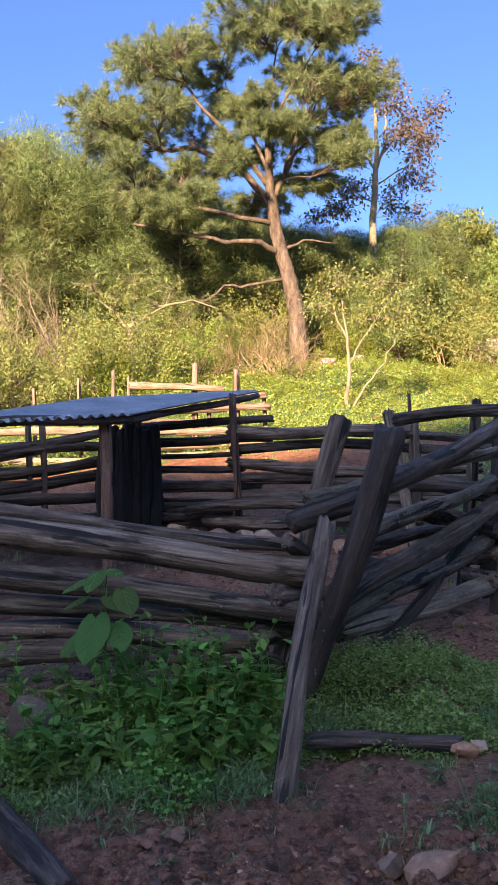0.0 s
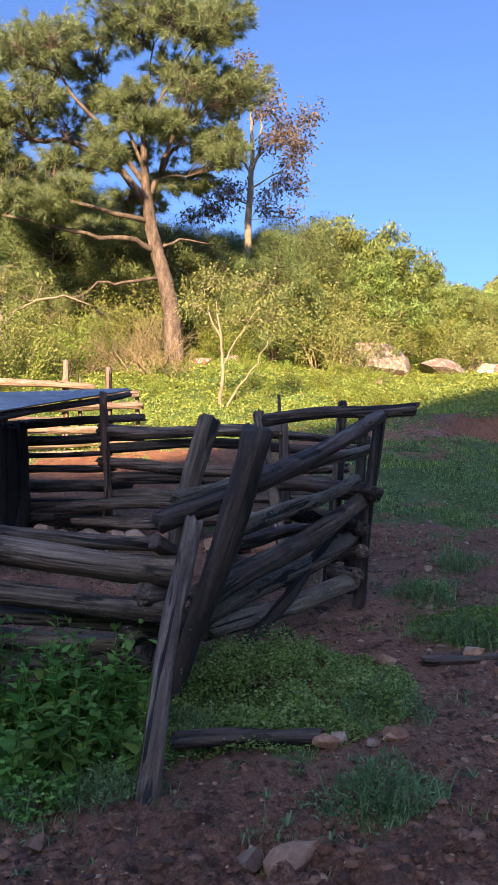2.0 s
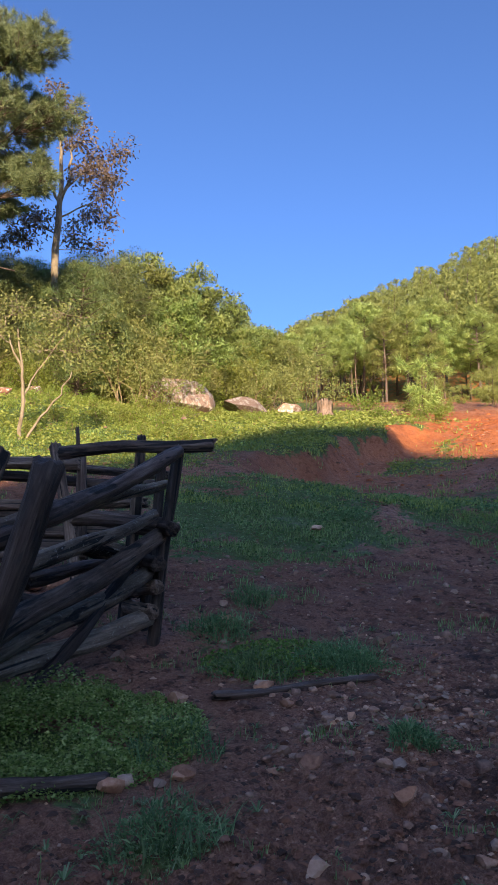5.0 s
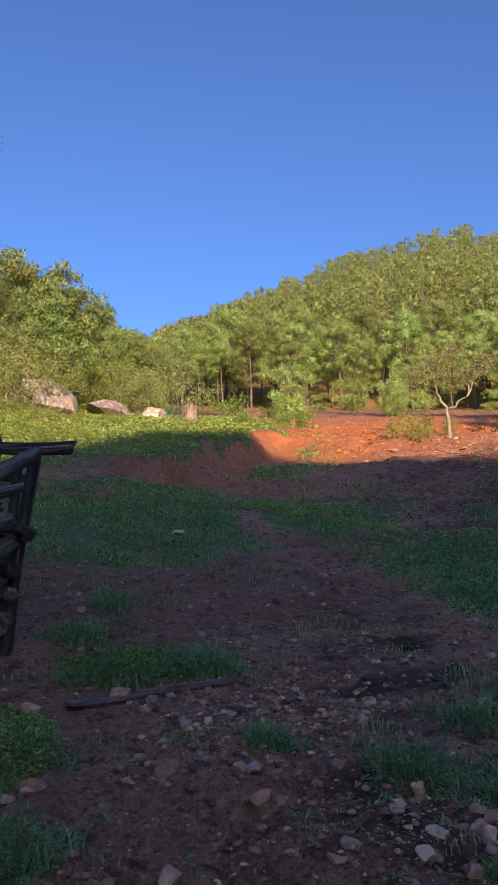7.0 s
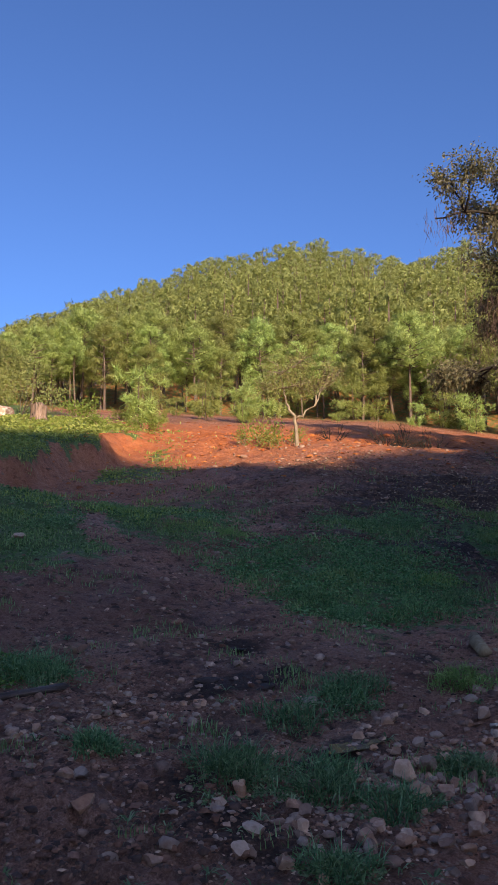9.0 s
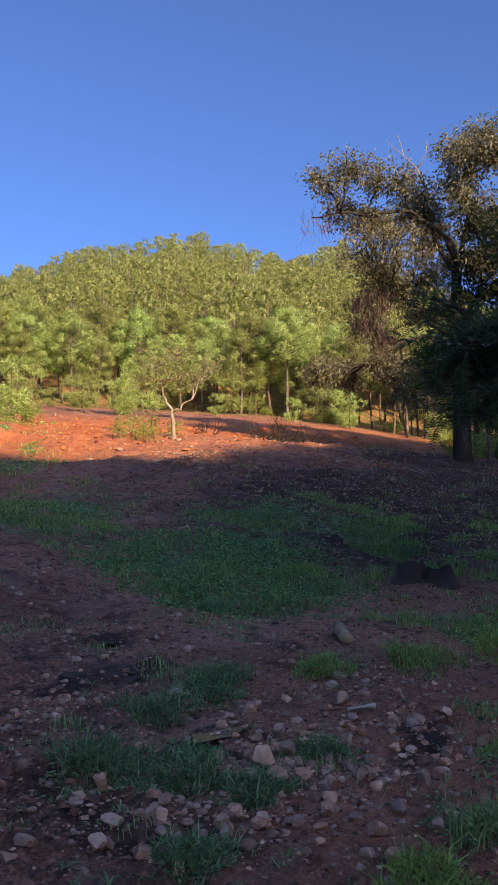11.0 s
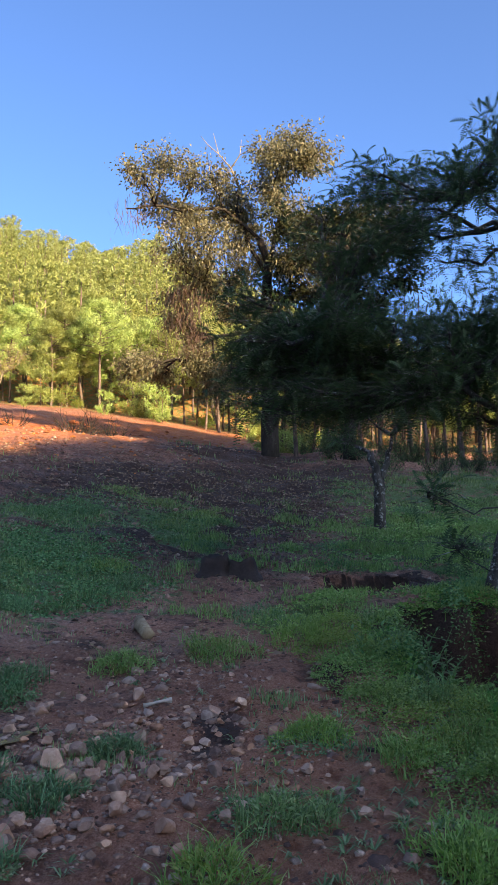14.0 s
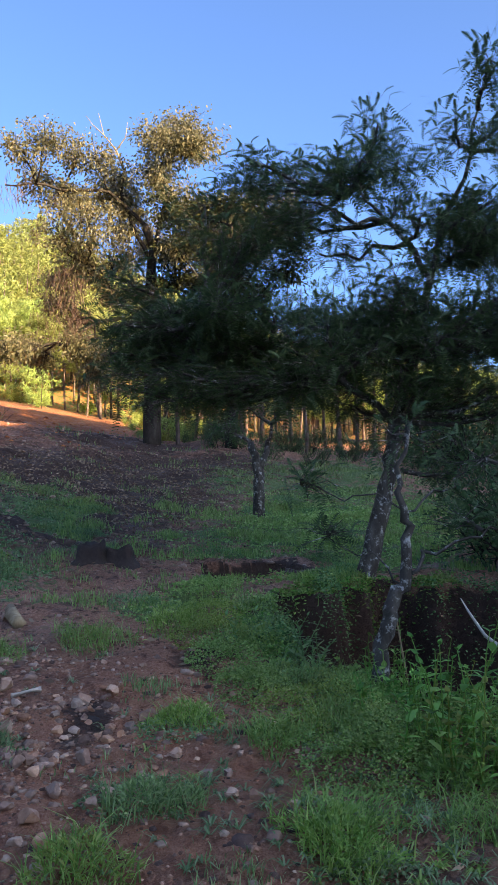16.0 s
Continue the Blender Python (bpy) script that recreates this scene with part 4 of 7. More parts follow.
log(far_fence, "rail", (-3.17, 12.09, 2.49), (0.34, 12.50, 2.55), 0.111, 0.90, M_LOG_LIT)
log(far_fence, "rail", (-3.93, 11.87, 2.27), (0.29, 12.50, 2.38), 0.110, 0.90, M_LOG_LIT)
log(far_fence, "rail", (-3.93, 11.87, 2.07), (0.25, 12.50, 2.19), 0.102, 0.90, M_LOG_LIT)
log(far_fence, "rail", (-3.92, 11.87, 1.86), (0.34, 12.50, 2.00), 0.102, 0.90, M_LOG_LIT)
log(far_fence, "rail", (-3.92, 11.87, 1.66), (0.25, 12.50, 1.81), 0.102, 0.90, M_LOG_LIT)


# ---- trees ----
def pad_tree(seed, yaw, trunk, radii, limbs, pads, depth, per, wood_mat, twigs=26, twig_r=0.012, anchor_from=2, ends=(0.3, 1.0)):
    """A tree whose boughs fill a set of pads (across, up, half-width, half-height): its wood, and the twig ends with their ways."""
    rng = np.random.default_rng(seed)
    wood, tips = Solid(), []
    c, s = math.cos(radians(yaw)), math.sin(radians(yaw))

    def lay(u, w, v):
        return np.array([u * c - v * s, u * s + v * c, w])

    line = np.array([lay(u, w, 0.0) for u, w in trunk])
    line[0, 2] -= 0.3
    fine = np.concatenate([line[i] + (line[i + 1] - line[i]) * np.linspace(0, 1, 5)[:-1, None] for i in range(len(line) - 1)] + [line[-1:]])
    fine[1:-1] += 0.012 * rng.standard_normal((len(fine) - 2, 3))
    wood.tube(fine, np.interp(np.linspace(0, 1, len(fine)), np.linspace(0, 1, len(radii)), radii), 10, lumps=0.03, rng=rng)
    spots = list(line[anchor_from:])
    for k, (pts, r, away) in enumerate(limbs):
        lp = np.array([lay(u, w, away * i / (len(pts) - 1)) for i, (u, w) in enumerate(pts)])
        f2 = np.concatenate([lp[i] + (lp[i + 1] - lp[i]) * np.linspace(0, 1, 4)[:-1, None] for i in range(len(lp) - 1)] + [lp[-1:]])
        f2[1:-1] += 0.02 * rng.standard_normal((len(f2) - 2, 3))
        wood.tube(f2, np.linspace(r, r * 0.35, len(f2)), 7)
        spots += list(lp[1:])
    spots = np.array(spots)
    for u, w, ru, rw in pads:
        v = rng.uniform(-1, 1) * depth
        mid = lay(u, w, v)
        low = spots[:, 2] < mid[2] + 0.2
        use = spots[low] if low.any() else spots
        a = use[np.argmin(np.linalg.norm(use - mid, axis=1))]
        n = 6
        t = np.linspace(0, 1, n)[:, None]
        sag = np.array([0, 0, 1.0]) * (np.linalg.norm(mid - a) * 0.05) * np.sin(t * math.pi)
        path = a + (mid - a) * t - sag + 0.04 * np.linalg.norm(mid - a) * rng.standard_normal((n, 3)) * np.sin(t * math.pi)
        wood.tube(path, np.linspace(min(0.035, max(0.014, radii[-1] * 0.9)), 0.012, n), 5, caps=False)
        for _ in range(twigs):
            g = unit(rng.standard_normal(3)) * rng.uniform(0.35, 1.0) ** 0.6
            e = mid + lay(g[0] * ru, g[2] * rw, g[1] * max(ru, rw) * 0.9)
            b = path[rng.integers(2, n)]
            kink = (b + e) / 2 + 0.1 * np.linalg.norm(e - b) * rng.standard_normal(3)
            wood.tube([b, kink, e], [twig_r, twig_r * 0.7, twig_r * 0.3], 3, caps=False)
            for f in rng.uniform(*ends, per):
                q = b + (kink - b) * 2 * f if f < 0.5 else kink + (e - kink) * (2 * f - 1)
                tips.append((q, unit(e - kink)))
    return wood.mesh("trunk", wood_mat, True), np.array([t[0] for t in tips]), np.array([t[1] for t in tips])


def leafed(rng, at, way, leaves, size, cloud, mat, droop=0.0):
    pick = rng.integers(0, len(at), leaves)
    p = at[pick] + rng.standard_normal((leaves, 3)) * cloud
    w = way[pick] + rng.standard_normal((leaves, 3)) * 0.9 - np.array([0, 0, droop])
    v, q = leaf_soup(rng, p, w, size * rng.uniform(0.6, 1.25, leaves), size * 0.5, 0.25)
    return mesh_of("crown", v, q, (), mat)


def chipped(rng, at, way, leaves, size, cloud, mat):
    pick = rng.integers(0, len(at), leaves)
    p = at[pick] + rng.standard_normal((leaves, 3)) * cloud
    v, t = chip_soup(rng, p, way[pick] + rng.standard_normal((leaves, 3)) * 0.9, size * rng.uniform(0.6, 1.25, leaves), size * 0.6)
    return mesh_of("crown", v, (), t, mat)


def needled(rng, at, way, needles, length, width, spread, mat, lift=0.35):
    v, t = needle_soup(rng, at, way + np.array([0, 0, lift]), needles, length, width, spread)
    return mesh_of("crown", v, (), t, mat)


def fronded(rng, at, way, mat, length=0.2, pairs=9):
    """Feathery fronds: a drooping rib with two rows of thin leaflets."""
    n = len(at)
    w = unit(way + 1.1 * rng.standard_normal((n, 3)))
    side = unit(np.cross(w, rng.standard_normal((n, 3)) * 0.4 + np.array([0, 0, 1.0])))
    ln = length * rng.uniform(0.6, 1.2, n)
    out = []
    for k in range(pairs):
        f = (k + 0.5) / pairs
        p = at + w * (ln * f)[:, None]
        p[:, 2] -= 0.35 * ln * f * f
        reach = (0.17 * ln * math.sin(math.pi * (0.15 + 0.8 * f)))[:, None]
        half = w * (ln * 0.36 / pairs)[:, None]
        for sgn in (-1, 1):
            tip = p + sgn * side * reach + w * reach * 0.35
            out.append(np.stack([p - half, p + half, tip], 1))
    v = np.concatenate(out).reshape(-1, 3)
    return mesh_of("crown", v, (), np.arange(len(v)).reshape(-1, 3), mat)


def planted(name, at, trunk, crown, label, category="tree", group="", rz=0.0, scale=1.0, extra=()):
    t = thing(name, (at[0], at[1], ground_at(at[0], at[1])), label, category, group, rz=rz, scale=scale)
    piece("trunk", trunk, t)
    if crown:
        piece("crown", crown, t)
    for nm, me, lab in extra:
        piece(nm, me, t, lab)
    return t


# the spreading pine above the pasture
rng = np.random.default_rng(11)
PINE_TRUNK = [(0.00, 0.00), (-0.09, 1.37), (-0.27, 2.28), (-0.55, 3.20), (-0.70, 3.96), (-0.81, 4.72), (-0.87, 6.09), (-0.81, 7.31), (-0.65, 8.68)]
PINE_LIMBS = [([(-0.55, 3.04), (-1.05, 3.32), (-2.02, 3.24), (-3.09, 3.35), (-4.38, 3.50)], 0.09, -1.2),
              ([(-0.43, 2.36), (-1.42, 2.13), (-2.02, 2.05), (-2.63, 1.60), (-3.24, 0.99)], 0.05, -0.8),
              ([(-0.43, 3.20), (0.11, 3.53), (1.02, 3.50)], 0.05, 0.5),
              ([(-0.76, 4.35), (-1.45, 5.33), (-2.83, 6.09), (-3.93, 6.13), (-5.01, 6.93)], 0.12, 0.5),
              ([(-0.81, 4.87), (-1.64, 5.94), (-2.63, 6.93), (-3.14, 7.63)], 0.09, -0.5),
              ([(-0.78, 4.57), (-0.46, 5.14), (-0.26, 5.94), (0.23, 6.93), (0.56, 7.91)], 0.09, 0.4),
              ([(-0.35, 5.33), (-0.05, 5.91), (0.23, 6.04), (0.72, 5.54)], 0.05, -0.5),
              ([(-0.65, 3.88), (-1.64, 3.96), (-3.23, 4.26), (-4.32, 4.35)], 0.08, -1),
              ([(-0.84, 5.33), (-1.42, 6.85), (-2.02, 8.07)], 0.06, 0.9),
              ([(-0.93, 6.24), (-0.20, 7.61), (0.41, 8.52)], 0.05, -0.6)]
PINE_TOP = [(-1.84, 9.41), (-0.76, 9.50), (0.32, 9.50), (1.11, 9.10), (-1.05, 8.90), (-0.17, 8.81), (0.72, 8.61), (-2.24, 8.81), (-2.94, 8.90), (-3.53, 8.90), (-3.33, 8.22), (-2.54, 8.22), (-1.34, 9.51), (-0.20, 9.59), (0.87, 9.44)]
PINE_LEFT = [(-4.52, 8.22), (-4.02, 8.51), (-4.12, 7.72), (-3.62, 7.72), (-5.51, 7.32), (-5.11, 7.03), (-5.71, 6.53), (-5.21, 6.24), (-4.52, 6.83), (-5.83, 7.00), (-4.69, 7.61), (-3.14, 7.12), (-3.62, 6.64), (-4.84, 6.32)]
PINE_RIGHT = [(-0.26, 8.22), (0.33, 8.02), (1.11, 8.02), (1.51, 7.63), (0.23, 7.32), (0.72, 7.12), (1.90, 7.52), (1.32, 8.52), (0.33, 6.83), (-0.46, 6.93), (1.25, 8.98)]
PINE_MIDDLE = [(-1.25, 7.23), (-1.55, 6.93), (-1.05, 6.83), (-2.63, 5.65), (-1.95, 5.94), (-3.14, 5.45), (-1.84, 5.14), (-0.85, 6.04), (-0.26, 6.13), (-1.05, 6.44), (-0.26, 5.14), (-0.65, 4.95), (-1.45, 4.75), (-2.02, 7.46)]
PINE_LOW = [(-4.61, 5.14), (-4.32, 4.75), (-5.11, 5.54), (-3.62, 4.75), (-3.93, 3.96), (-2.63, 4.16), (-2.34, 3.67), (0.93, 5.74), (1.32, 5.94), (0.72, 5.25), (1.42, 5.34), (-4.84, 4.87), (-3.24, 3.81), (-4.31, 5.48)]
PINE_PADS = [(u, w, 0.95, 0.66) for u, w in PINE_TOP + PINE_LEFT + PINE_RIGHT] + [(u, w, 0.62, 0.4) for u, w in PINE_MIDDLE + PINE_LOW]
wood, at, way = pad_tree(21, 0, PINE_TRUNK, [0.30, 0.24, 0.21, 0.19, 0.17, 0.14, 0.09, 0.05, 0.02], PINE_LIMBS, PINE_PADS, 1.8, 2, M_BARK_PINE, 48, 0.012, ends=(0.6, 1.0))
planted("large_pine_tree", (1.40, 22.16), wood, needled(rng, at, way, 32, 0.25, 0.017, 0.95, M_NEEDLE, 0.25), "large spreading pine with reddish bark above the pasture")

# the thin tree beside it, almost bare
SPARSE_PADS = [(u, w, 0.55, 0.45) for u, w in [(0.65, 8.53), (1.34, 8.07), (1.80, 7.28), (0.99, 7.51), (1.45, 6.46), (0.99, 6.01), (1.45, 5.11), (0.19, 9.11), (-0.16, 9.80), (-0.95, 4.86), (-1.77, 4.86), (-1.31, 5.11), (0.58, 7.05), (0.41, 8.11), (-0.48, 5.64), (1.82, 7.93), (1.20, 7.05), (0.58, 5.46), (-0.30, 8.99), (1.64, 5.99), (-0.83, 5.37)]]
wood, at, way = pad_tree(22, 0, [(0.0, 0.0), (-0.05, 2.46), (-0.03, 4.63), (0.02, 5.78), (0.07, 6.46), (0.09, 7.84), (-0.09, 9.57)], [0.13, 0.12, 0.11, 0.1, 0.08, 0.05, 0.01],
                         [([(0.05, 6.16), (-0.32, 6.82), (-0.44, 7.61), (-0.48, 8.46)], 0.05, 0.1), ([(0.07, 6.16), (0.37, 7.05), (0.37, 7.84), (0.41, 8.99)], 0.06, -0.2), ([(0.09, 6.46), (0.94, 7.49), (1.64, 7.93)], 0.04, 0.3),
                          ([(0.02, 5.64), (0.94, 6.16), (1.47, 6.52)], 0.03, -0.3), ([(0.00, 5.11), (-0.65, 5.37), (-1.54, 4.93)], 0.03, 0.2)], SPARSE_PADS, 0.7, 3, M_BARK_WHITE, 15, 0.008)
planted("oak_tree", (3.99, 25.69), wood, leafed(rng, at, way, 5200, 0.13, 0.14, M_LEAF_PALE), "slender pale-barked oak with sparse brownish leaves")

# the oak at the edge of the clearing
def across(u, w, v, yaw=-56.5):
    c, q = math.cos(radians(yaw)), math.sin(radians(yaw))
    return np.array([u * c - v * q, u * q + v * c, w])


def oak_dead():
    s = Solid()
    for line, r0 in (([(-0.9, 7.6), (-1.1, 8.1), (-1.45, 8.5), (-1.6, 9.1)], 0.035), ([(-1.1, 8.1), (-0.85, 8.5), (-0.8, 8.95)], 0.022), ([(-1.45, 8.5), (-1.75, 8.75), (-1.95, 9.0)], 0.016), ([(-0.85, 8.5), (-0.6, 8.65), (-0.45, 8.9)], 0.012)):
        s.tube([across(u, w, -0.3) for u, w in line], np.linspace(r0, 0.006, len(line)), 5)
    return s.mesh("dead_branch", M_BARK_WHITE, True)


def oak_beard():
    """Strands of lichen that hang from the lower boughs."""
    q = np.random.default_rng(131)
    n = 1000
    pick = q.uniform(0, 1, n)
    u = np.where(pick < 0.88, q.normal(-2.2, 0.45, n), q.normal(-3.9, 0.3, n))
    w = np.where(pick < 0.88, q.uniform(2.6, 4.6, n), q.uniform(6.2, 7.0, n))
    at = np.array([across(a, b, c) for a, b, c in zip(u, w, q.normal(-0.5, 0.4, n))])
    v, t = chip_soup(q, at, np.stack([0.35 * q.standard_normal(n), 0.35 * q.standard_normal(n), np.full(n, -1.0)], 1), q.uniform(0.15, 0.5, n), np.full(n, 0.014))
    return mesh_of("hanging_lichen", v, (), t, M_LICHEN)


OAK_TOP = [(-3.6, 7.7), (-3.0, 8.1), (-2.6, 7.3), (-2.1, 8.0), (-1.7, 7.9), (-1.5, 7.0), (-2.3, 6.7), (-1.1, 7.8), (-0.8, 7.1), (-3.2, 7.4)]
OAK_CROWN = [(-0.1, 8.6), (0.6, 9.0), (1.2, 8.7), (1.1, 8.1), (0.1, 8.0), (-0.3, 7.6), (0.8, 8.5), (0.3, 8.3)]
OAK_MIDDLE = [(-2.1, 6.1), (-2.7, 5.6), (-2.1, 5.4), (-1.1, 5.0), (-1.6, 4.8), (-2.5, 4.7), (0.4, 6.9), (0.8, 6.6), (0.1, 6.5), (1.5, 6.8), (1.7, 6.0), (1.2, 5.7), (0.8, 5.4), (1.7, 5.2), (-0.1, 5.8), (-0.9, 6.1), (-1.7, 5.7), (-0.6, 6.7)]
OAK_RIGHT = [(2.6, 7.0), (2.3, 6.3), (3.0, 7.3), (3.2, 6.6), (3.6, 6.1), (2.3, 5.4), (2.0, 6.6), (2.7, 5.7)]
OAK_LOW = [(-2.6, 4.1), (-2.1, 3.6), (-1.2, 4.1), (-0.5, 4.3), (-3.5, 2.6), (-3.9, 2.2), (-3.0, 2.5), (-1.7, 2.2), (-1.5, 1.8), (-2.1, 2.6), (-1.2, 2.7), (-0.7, 2.2), (0.2, 3.8), (0.8, 3.1), (1.5, 3.8), (0.5, 1.9)]
OAK_PADS = [(u, w, 0.8, 0.62) for u, w in OAK_TOP + OAK_CROWN] + [(u, w, 0.5, 0.4) for u, w in OAK_LOW] + [(u, w, 0.9, 0.75) for u, w in OAK_MIDDLE + OAK_RIGHT]
wood, at, way = pad_tree(23, -56.5, [(0.02, 0.0), (0.02, 1.44), (-0.05, 3.04), (-0.06, 4.33), (-0.01, 5.48), (-0.24, 6.15)], [0.27, 0.24, 0.2, 0.16, 0.13, 0.1],
                         [([(-0.02, 3.36), (-0.82, 3.87), (-1.29, 4.46), (-1.85, 4.88)], 0.13, 0.3), ([(-0.02, 5.31), (0.62, 5.77), (1.24, 6.22)], 0.08, 0.2),
                          ([(-0.24, 6.15), (-1.27, 7.02), (-2.56, 6.89), (-3.21, 6.98), (-4.03, 6.81)], 0.06, -0.3), ([(-0.1, 5.2), (-0.6, 6.2), (-0.9, 7.0), (-0.8, 7.8)], 0.07, 0.3), ([(0.0, 5.5), (0.3, 6.8), (0.2, 7.8), (0.6, 8.7)], 0.07, -0.3), ([(-0.02, 2.9), (-0.9, 3.4), (-1.6, 3.2), (-2.6, 2.6)], 0.07, -0.4)],
                         [(u, w, a, b) for u, w, a, b in OAK_PADS], 1.5, 4, M_BARK_DARK, 22, 0.01)
planted("oak_tree", (20.88, 9.60), wood, leafed(rng, at, way, 56000, 0.105, 0.13, M_LEAF_OAK, 0.5), "tall oak with dull brownish green leaves and a dark trunk",
        extra=(("dead_branch", oak_dead(), "bare whitish dead branch"), ("hanging_lichen", oak_beard(), "brown hanging lichen")))

# the feathery tree over the gully
ACACIA_PADS = [(-1.9, 2.6, 0.6, 0.3), (-1.3, 2.8, 0.5, 0.3), (-2.3, 2.5, 0.3, 0.3), (-0.7, 2.4, 0.7, 0.4), (0.1, 2.3, 0.7, 0.5), (-0.3, 3.4, 0.5, 0.2), (-0.9, 4.2, 0.4, 0.3), (-0.4, 4.6, 0.3, 0.3),
               (0.0, 4.4, 0.4, 0.2), (0.5, 4.5, 0.3, 0.2), (0.9, 4.4, 0.3, 0.3), (1.2, 5.1, 0.3, 0.3), (1.2, 3.6, 0.3, 0.3), (0.8, 1.9, 0.6, 0.4), (1.1, 1.1, 0.3, 0.3), (-0.8, 1.9, 0.5, 0.3),
               (-1.6, 3.9, 0.4, 0.3), (-1.3, 3.4, 0.5, 0.3), (-0.6, 3.7, 0.5, 0.35), (0.2, 4.7, 0.3, 0.25), (1.5, 4.7, 0.3, 0.3), (1.9, 4.6, 0.4, 0.4), (0.6, 4.2, 0.4, 0.25), (1.5, 3.9, 0.3, 0.3), (-1.1, 3.6, 0.3, 0.3), (0.3, 2.9, 0.6, 0.3), (1.2, 2.5, 0.3, 0.5), (1.7, 4.2, 0.4, 0.4), (1.8, 3.0, 0.5, 0.5), (1.7, 1.8, 0.5, 0.5), (-0.2, 4.0, 0.3, 0.2)]
wood, at, way = pad_tree(24, -71.3, [(-0.05, 0.0), (0.15, 0.48), (0.30, 1.11), (0.36, 1.63), (0.57, 2.32), (0.77, 3.20)], [0.11, 0.095, 0.08, 0.065, 0.05, 0.035],
                         [([(0.33, 1.61), (-0.23, 2.08), (-0.91, 2.43), (-1.60, 2.61)], 0.04, -0.2), ([(0.73, 3.14), (0.52, 3.50), (0.30, 3.75), (0.02, 4.13)], 0.035, 0.1),
                          ([(0.73, 3.14), (0.90, 3.65), (1.18, 4.49), (1.29, 4.94)], 0.035, 0), ([(0.73, 3.14), (1.05, 3.38), (1.41, 3.43), (1.81, 3.55)], 0.035, 0.2)],
                         [(u, w, a * 1.4, b * 1.4) for u, w, a, b in ACACIA_PADS] + [(rng.uniform(-2.5, 2.1), rng.uniform(1.85, 3.0), 0.55, 0.32) for _ in range(64)] + [(rng.uniform(-1.2, 2.1), rng.uniform(3.2, 4.25), 0.45, 0.22) for _ in range(16)] + [(rng.uniform(-2.6, -0.3), rng.uniform(1.9, 2.8), 0.5, 0.3) for _ in range(10)], 0.75, 5, M_BARK_LICHEN, 36, 0.004)
planted("acacia_tree", (8.62, 1.40), wood, fronded(rng, at, way, M_FEATHER, 0.2, 9), "dark green feathery acacia leaning over the gully")
wood, at, way = pad_tree(28, -71.3, [(-0.02, 0.0), (0.05, 0.25), (0.11, 0.45), (0.19, 0.62), (0.2, 0.9), (0.16, 1.15), (0.22, 1.5)], [0.052, 0.047, 0.043, 0.034, 0.025, 0.017, 0.009],
                         [([(0.19, 0.63), (0.29, 0.76), (0.47, 0.8), (0.63, 0.88), (0.85, 0.87)], 0.013, 0.0), ([(0.17, 0.58), (0.02, 0.74), (-0.12, 0.78), (-0.22, 0.9)], 0.007, 0.1), ([(0.2, 0.9), (0.3, 1.08), (0.5, 1.14), (0.7, 1.3)], 0.009, 0.2),
                          ([(0.19, 0.95), (0.02, 1.1), (-0.15, 1.07), (-0.4, 1.16)], 0.007, -0.1)],
                         [(0.55, 0.95, 0.3, 0.15), (0.9, 0.95, 0.3, 0.18), (-0.25, 0.85, 0.25, 0.12), (0.2, 1.4, 0.4, 0.2), (0.7, 1.3, 0.4, 0.2), (-0.35, 1.15, 0.3, 0.12), (1.0, 1.25, 0.3, 0.2)], 0.35, 4, M_BARK_LICHEN, 20, 0.004, 4)
planted("acacia_tree", (4.95, 0.62), wood, fronded(rng, at, way, M_FEATHER, 0.14, 9), "slim lichen-spotted acacia on the lip of the gully")


# ---- undergrowth and woods ----
def bush_meshes(seed, height, spread, stems, leaves, size, wood_mat, leaf_mat, cloud=0.12, least=0.018, levels=1):
    """A shrub of many stems from one root."""
    rng = np.random.default_rng(seed)
    wood, tips = Solid(), []
    spec = dict(bend=0.24, lift=0.06, levels=levels, tips=5, kids=[5, 4], angle=(20, 60), shrink=(0.4, 0.65), least=least)
    for k in range(stems):
        a = rng.uniform(0, 6.28)
        branch_out(rng, wood, tips, (0.15 * math.cos(a), 0.15 * math.sin(a), -0.1), (spread * math.cos(a), spread * math.sin(a), rng.uniform(0.7, 1.4)), height * rng.uniform(0.55, 0.9), 0.03, 0, spec)
    at, way = np.array([t[0] for t in tips]), np.array([t[1] for t in tips])
    crown = chipped(rng, at, way, leaves, size, cloud, leaf_mat) if leaves else None
    return wood.mesh("trunk", wood_mat, True), crown


def scatter(kind, spots, group):
    """One shrub or tree at the first spot and copies at the rest; spots: x, y, turn, scale."""
    name, meshes, label, category = kind
    first = None
    for x, y, rz, s in spots:
        z = ground_at(x, y) - 0.06
        if first is None:
            first = thing(name, (x, y, z), label, category, group, rz=rz, scale=s)
            piece("trunk", meshes[0], first)
            if meshes[1]:
                piece("crown", meshes[1], first)
            base = s
        else:
            copy_thing(first, pose(x, y, z, 0, 0, rz) @ Matrix.Scale(s / base, 4))


def skyline(az):
    """How high the woods stand against the sky, in degrees, by the way one looks."""
    return np.interp(az, [-24, -17, -12, -8, -3, 4, 8, 12, 16, 18, 20.5, 24, 31, 37, 42, 47, 51, 53, 57, 66, 75, 90],
                     [23, 22.7, 22.0, 21.3, 19.8, 17.8, 17.6, 17.8, 18.6, 17.6, 15, 13.2, 16.1, 18.5, 19.9, 20.5, 19.2, 18.2, 19.9, 17, 12, 9])


def headroom(x, y):
    """The height that a tree may have there."""
    return 1.5 + math.hypot(x, y) * math.tan(radians(float(skyline(math.degrees(math.atan2(x, y)))))) - ground_at(x, y)


def polar(az, d):
    return d * math.sin(radians(az)), d * math.cos(radians(az))


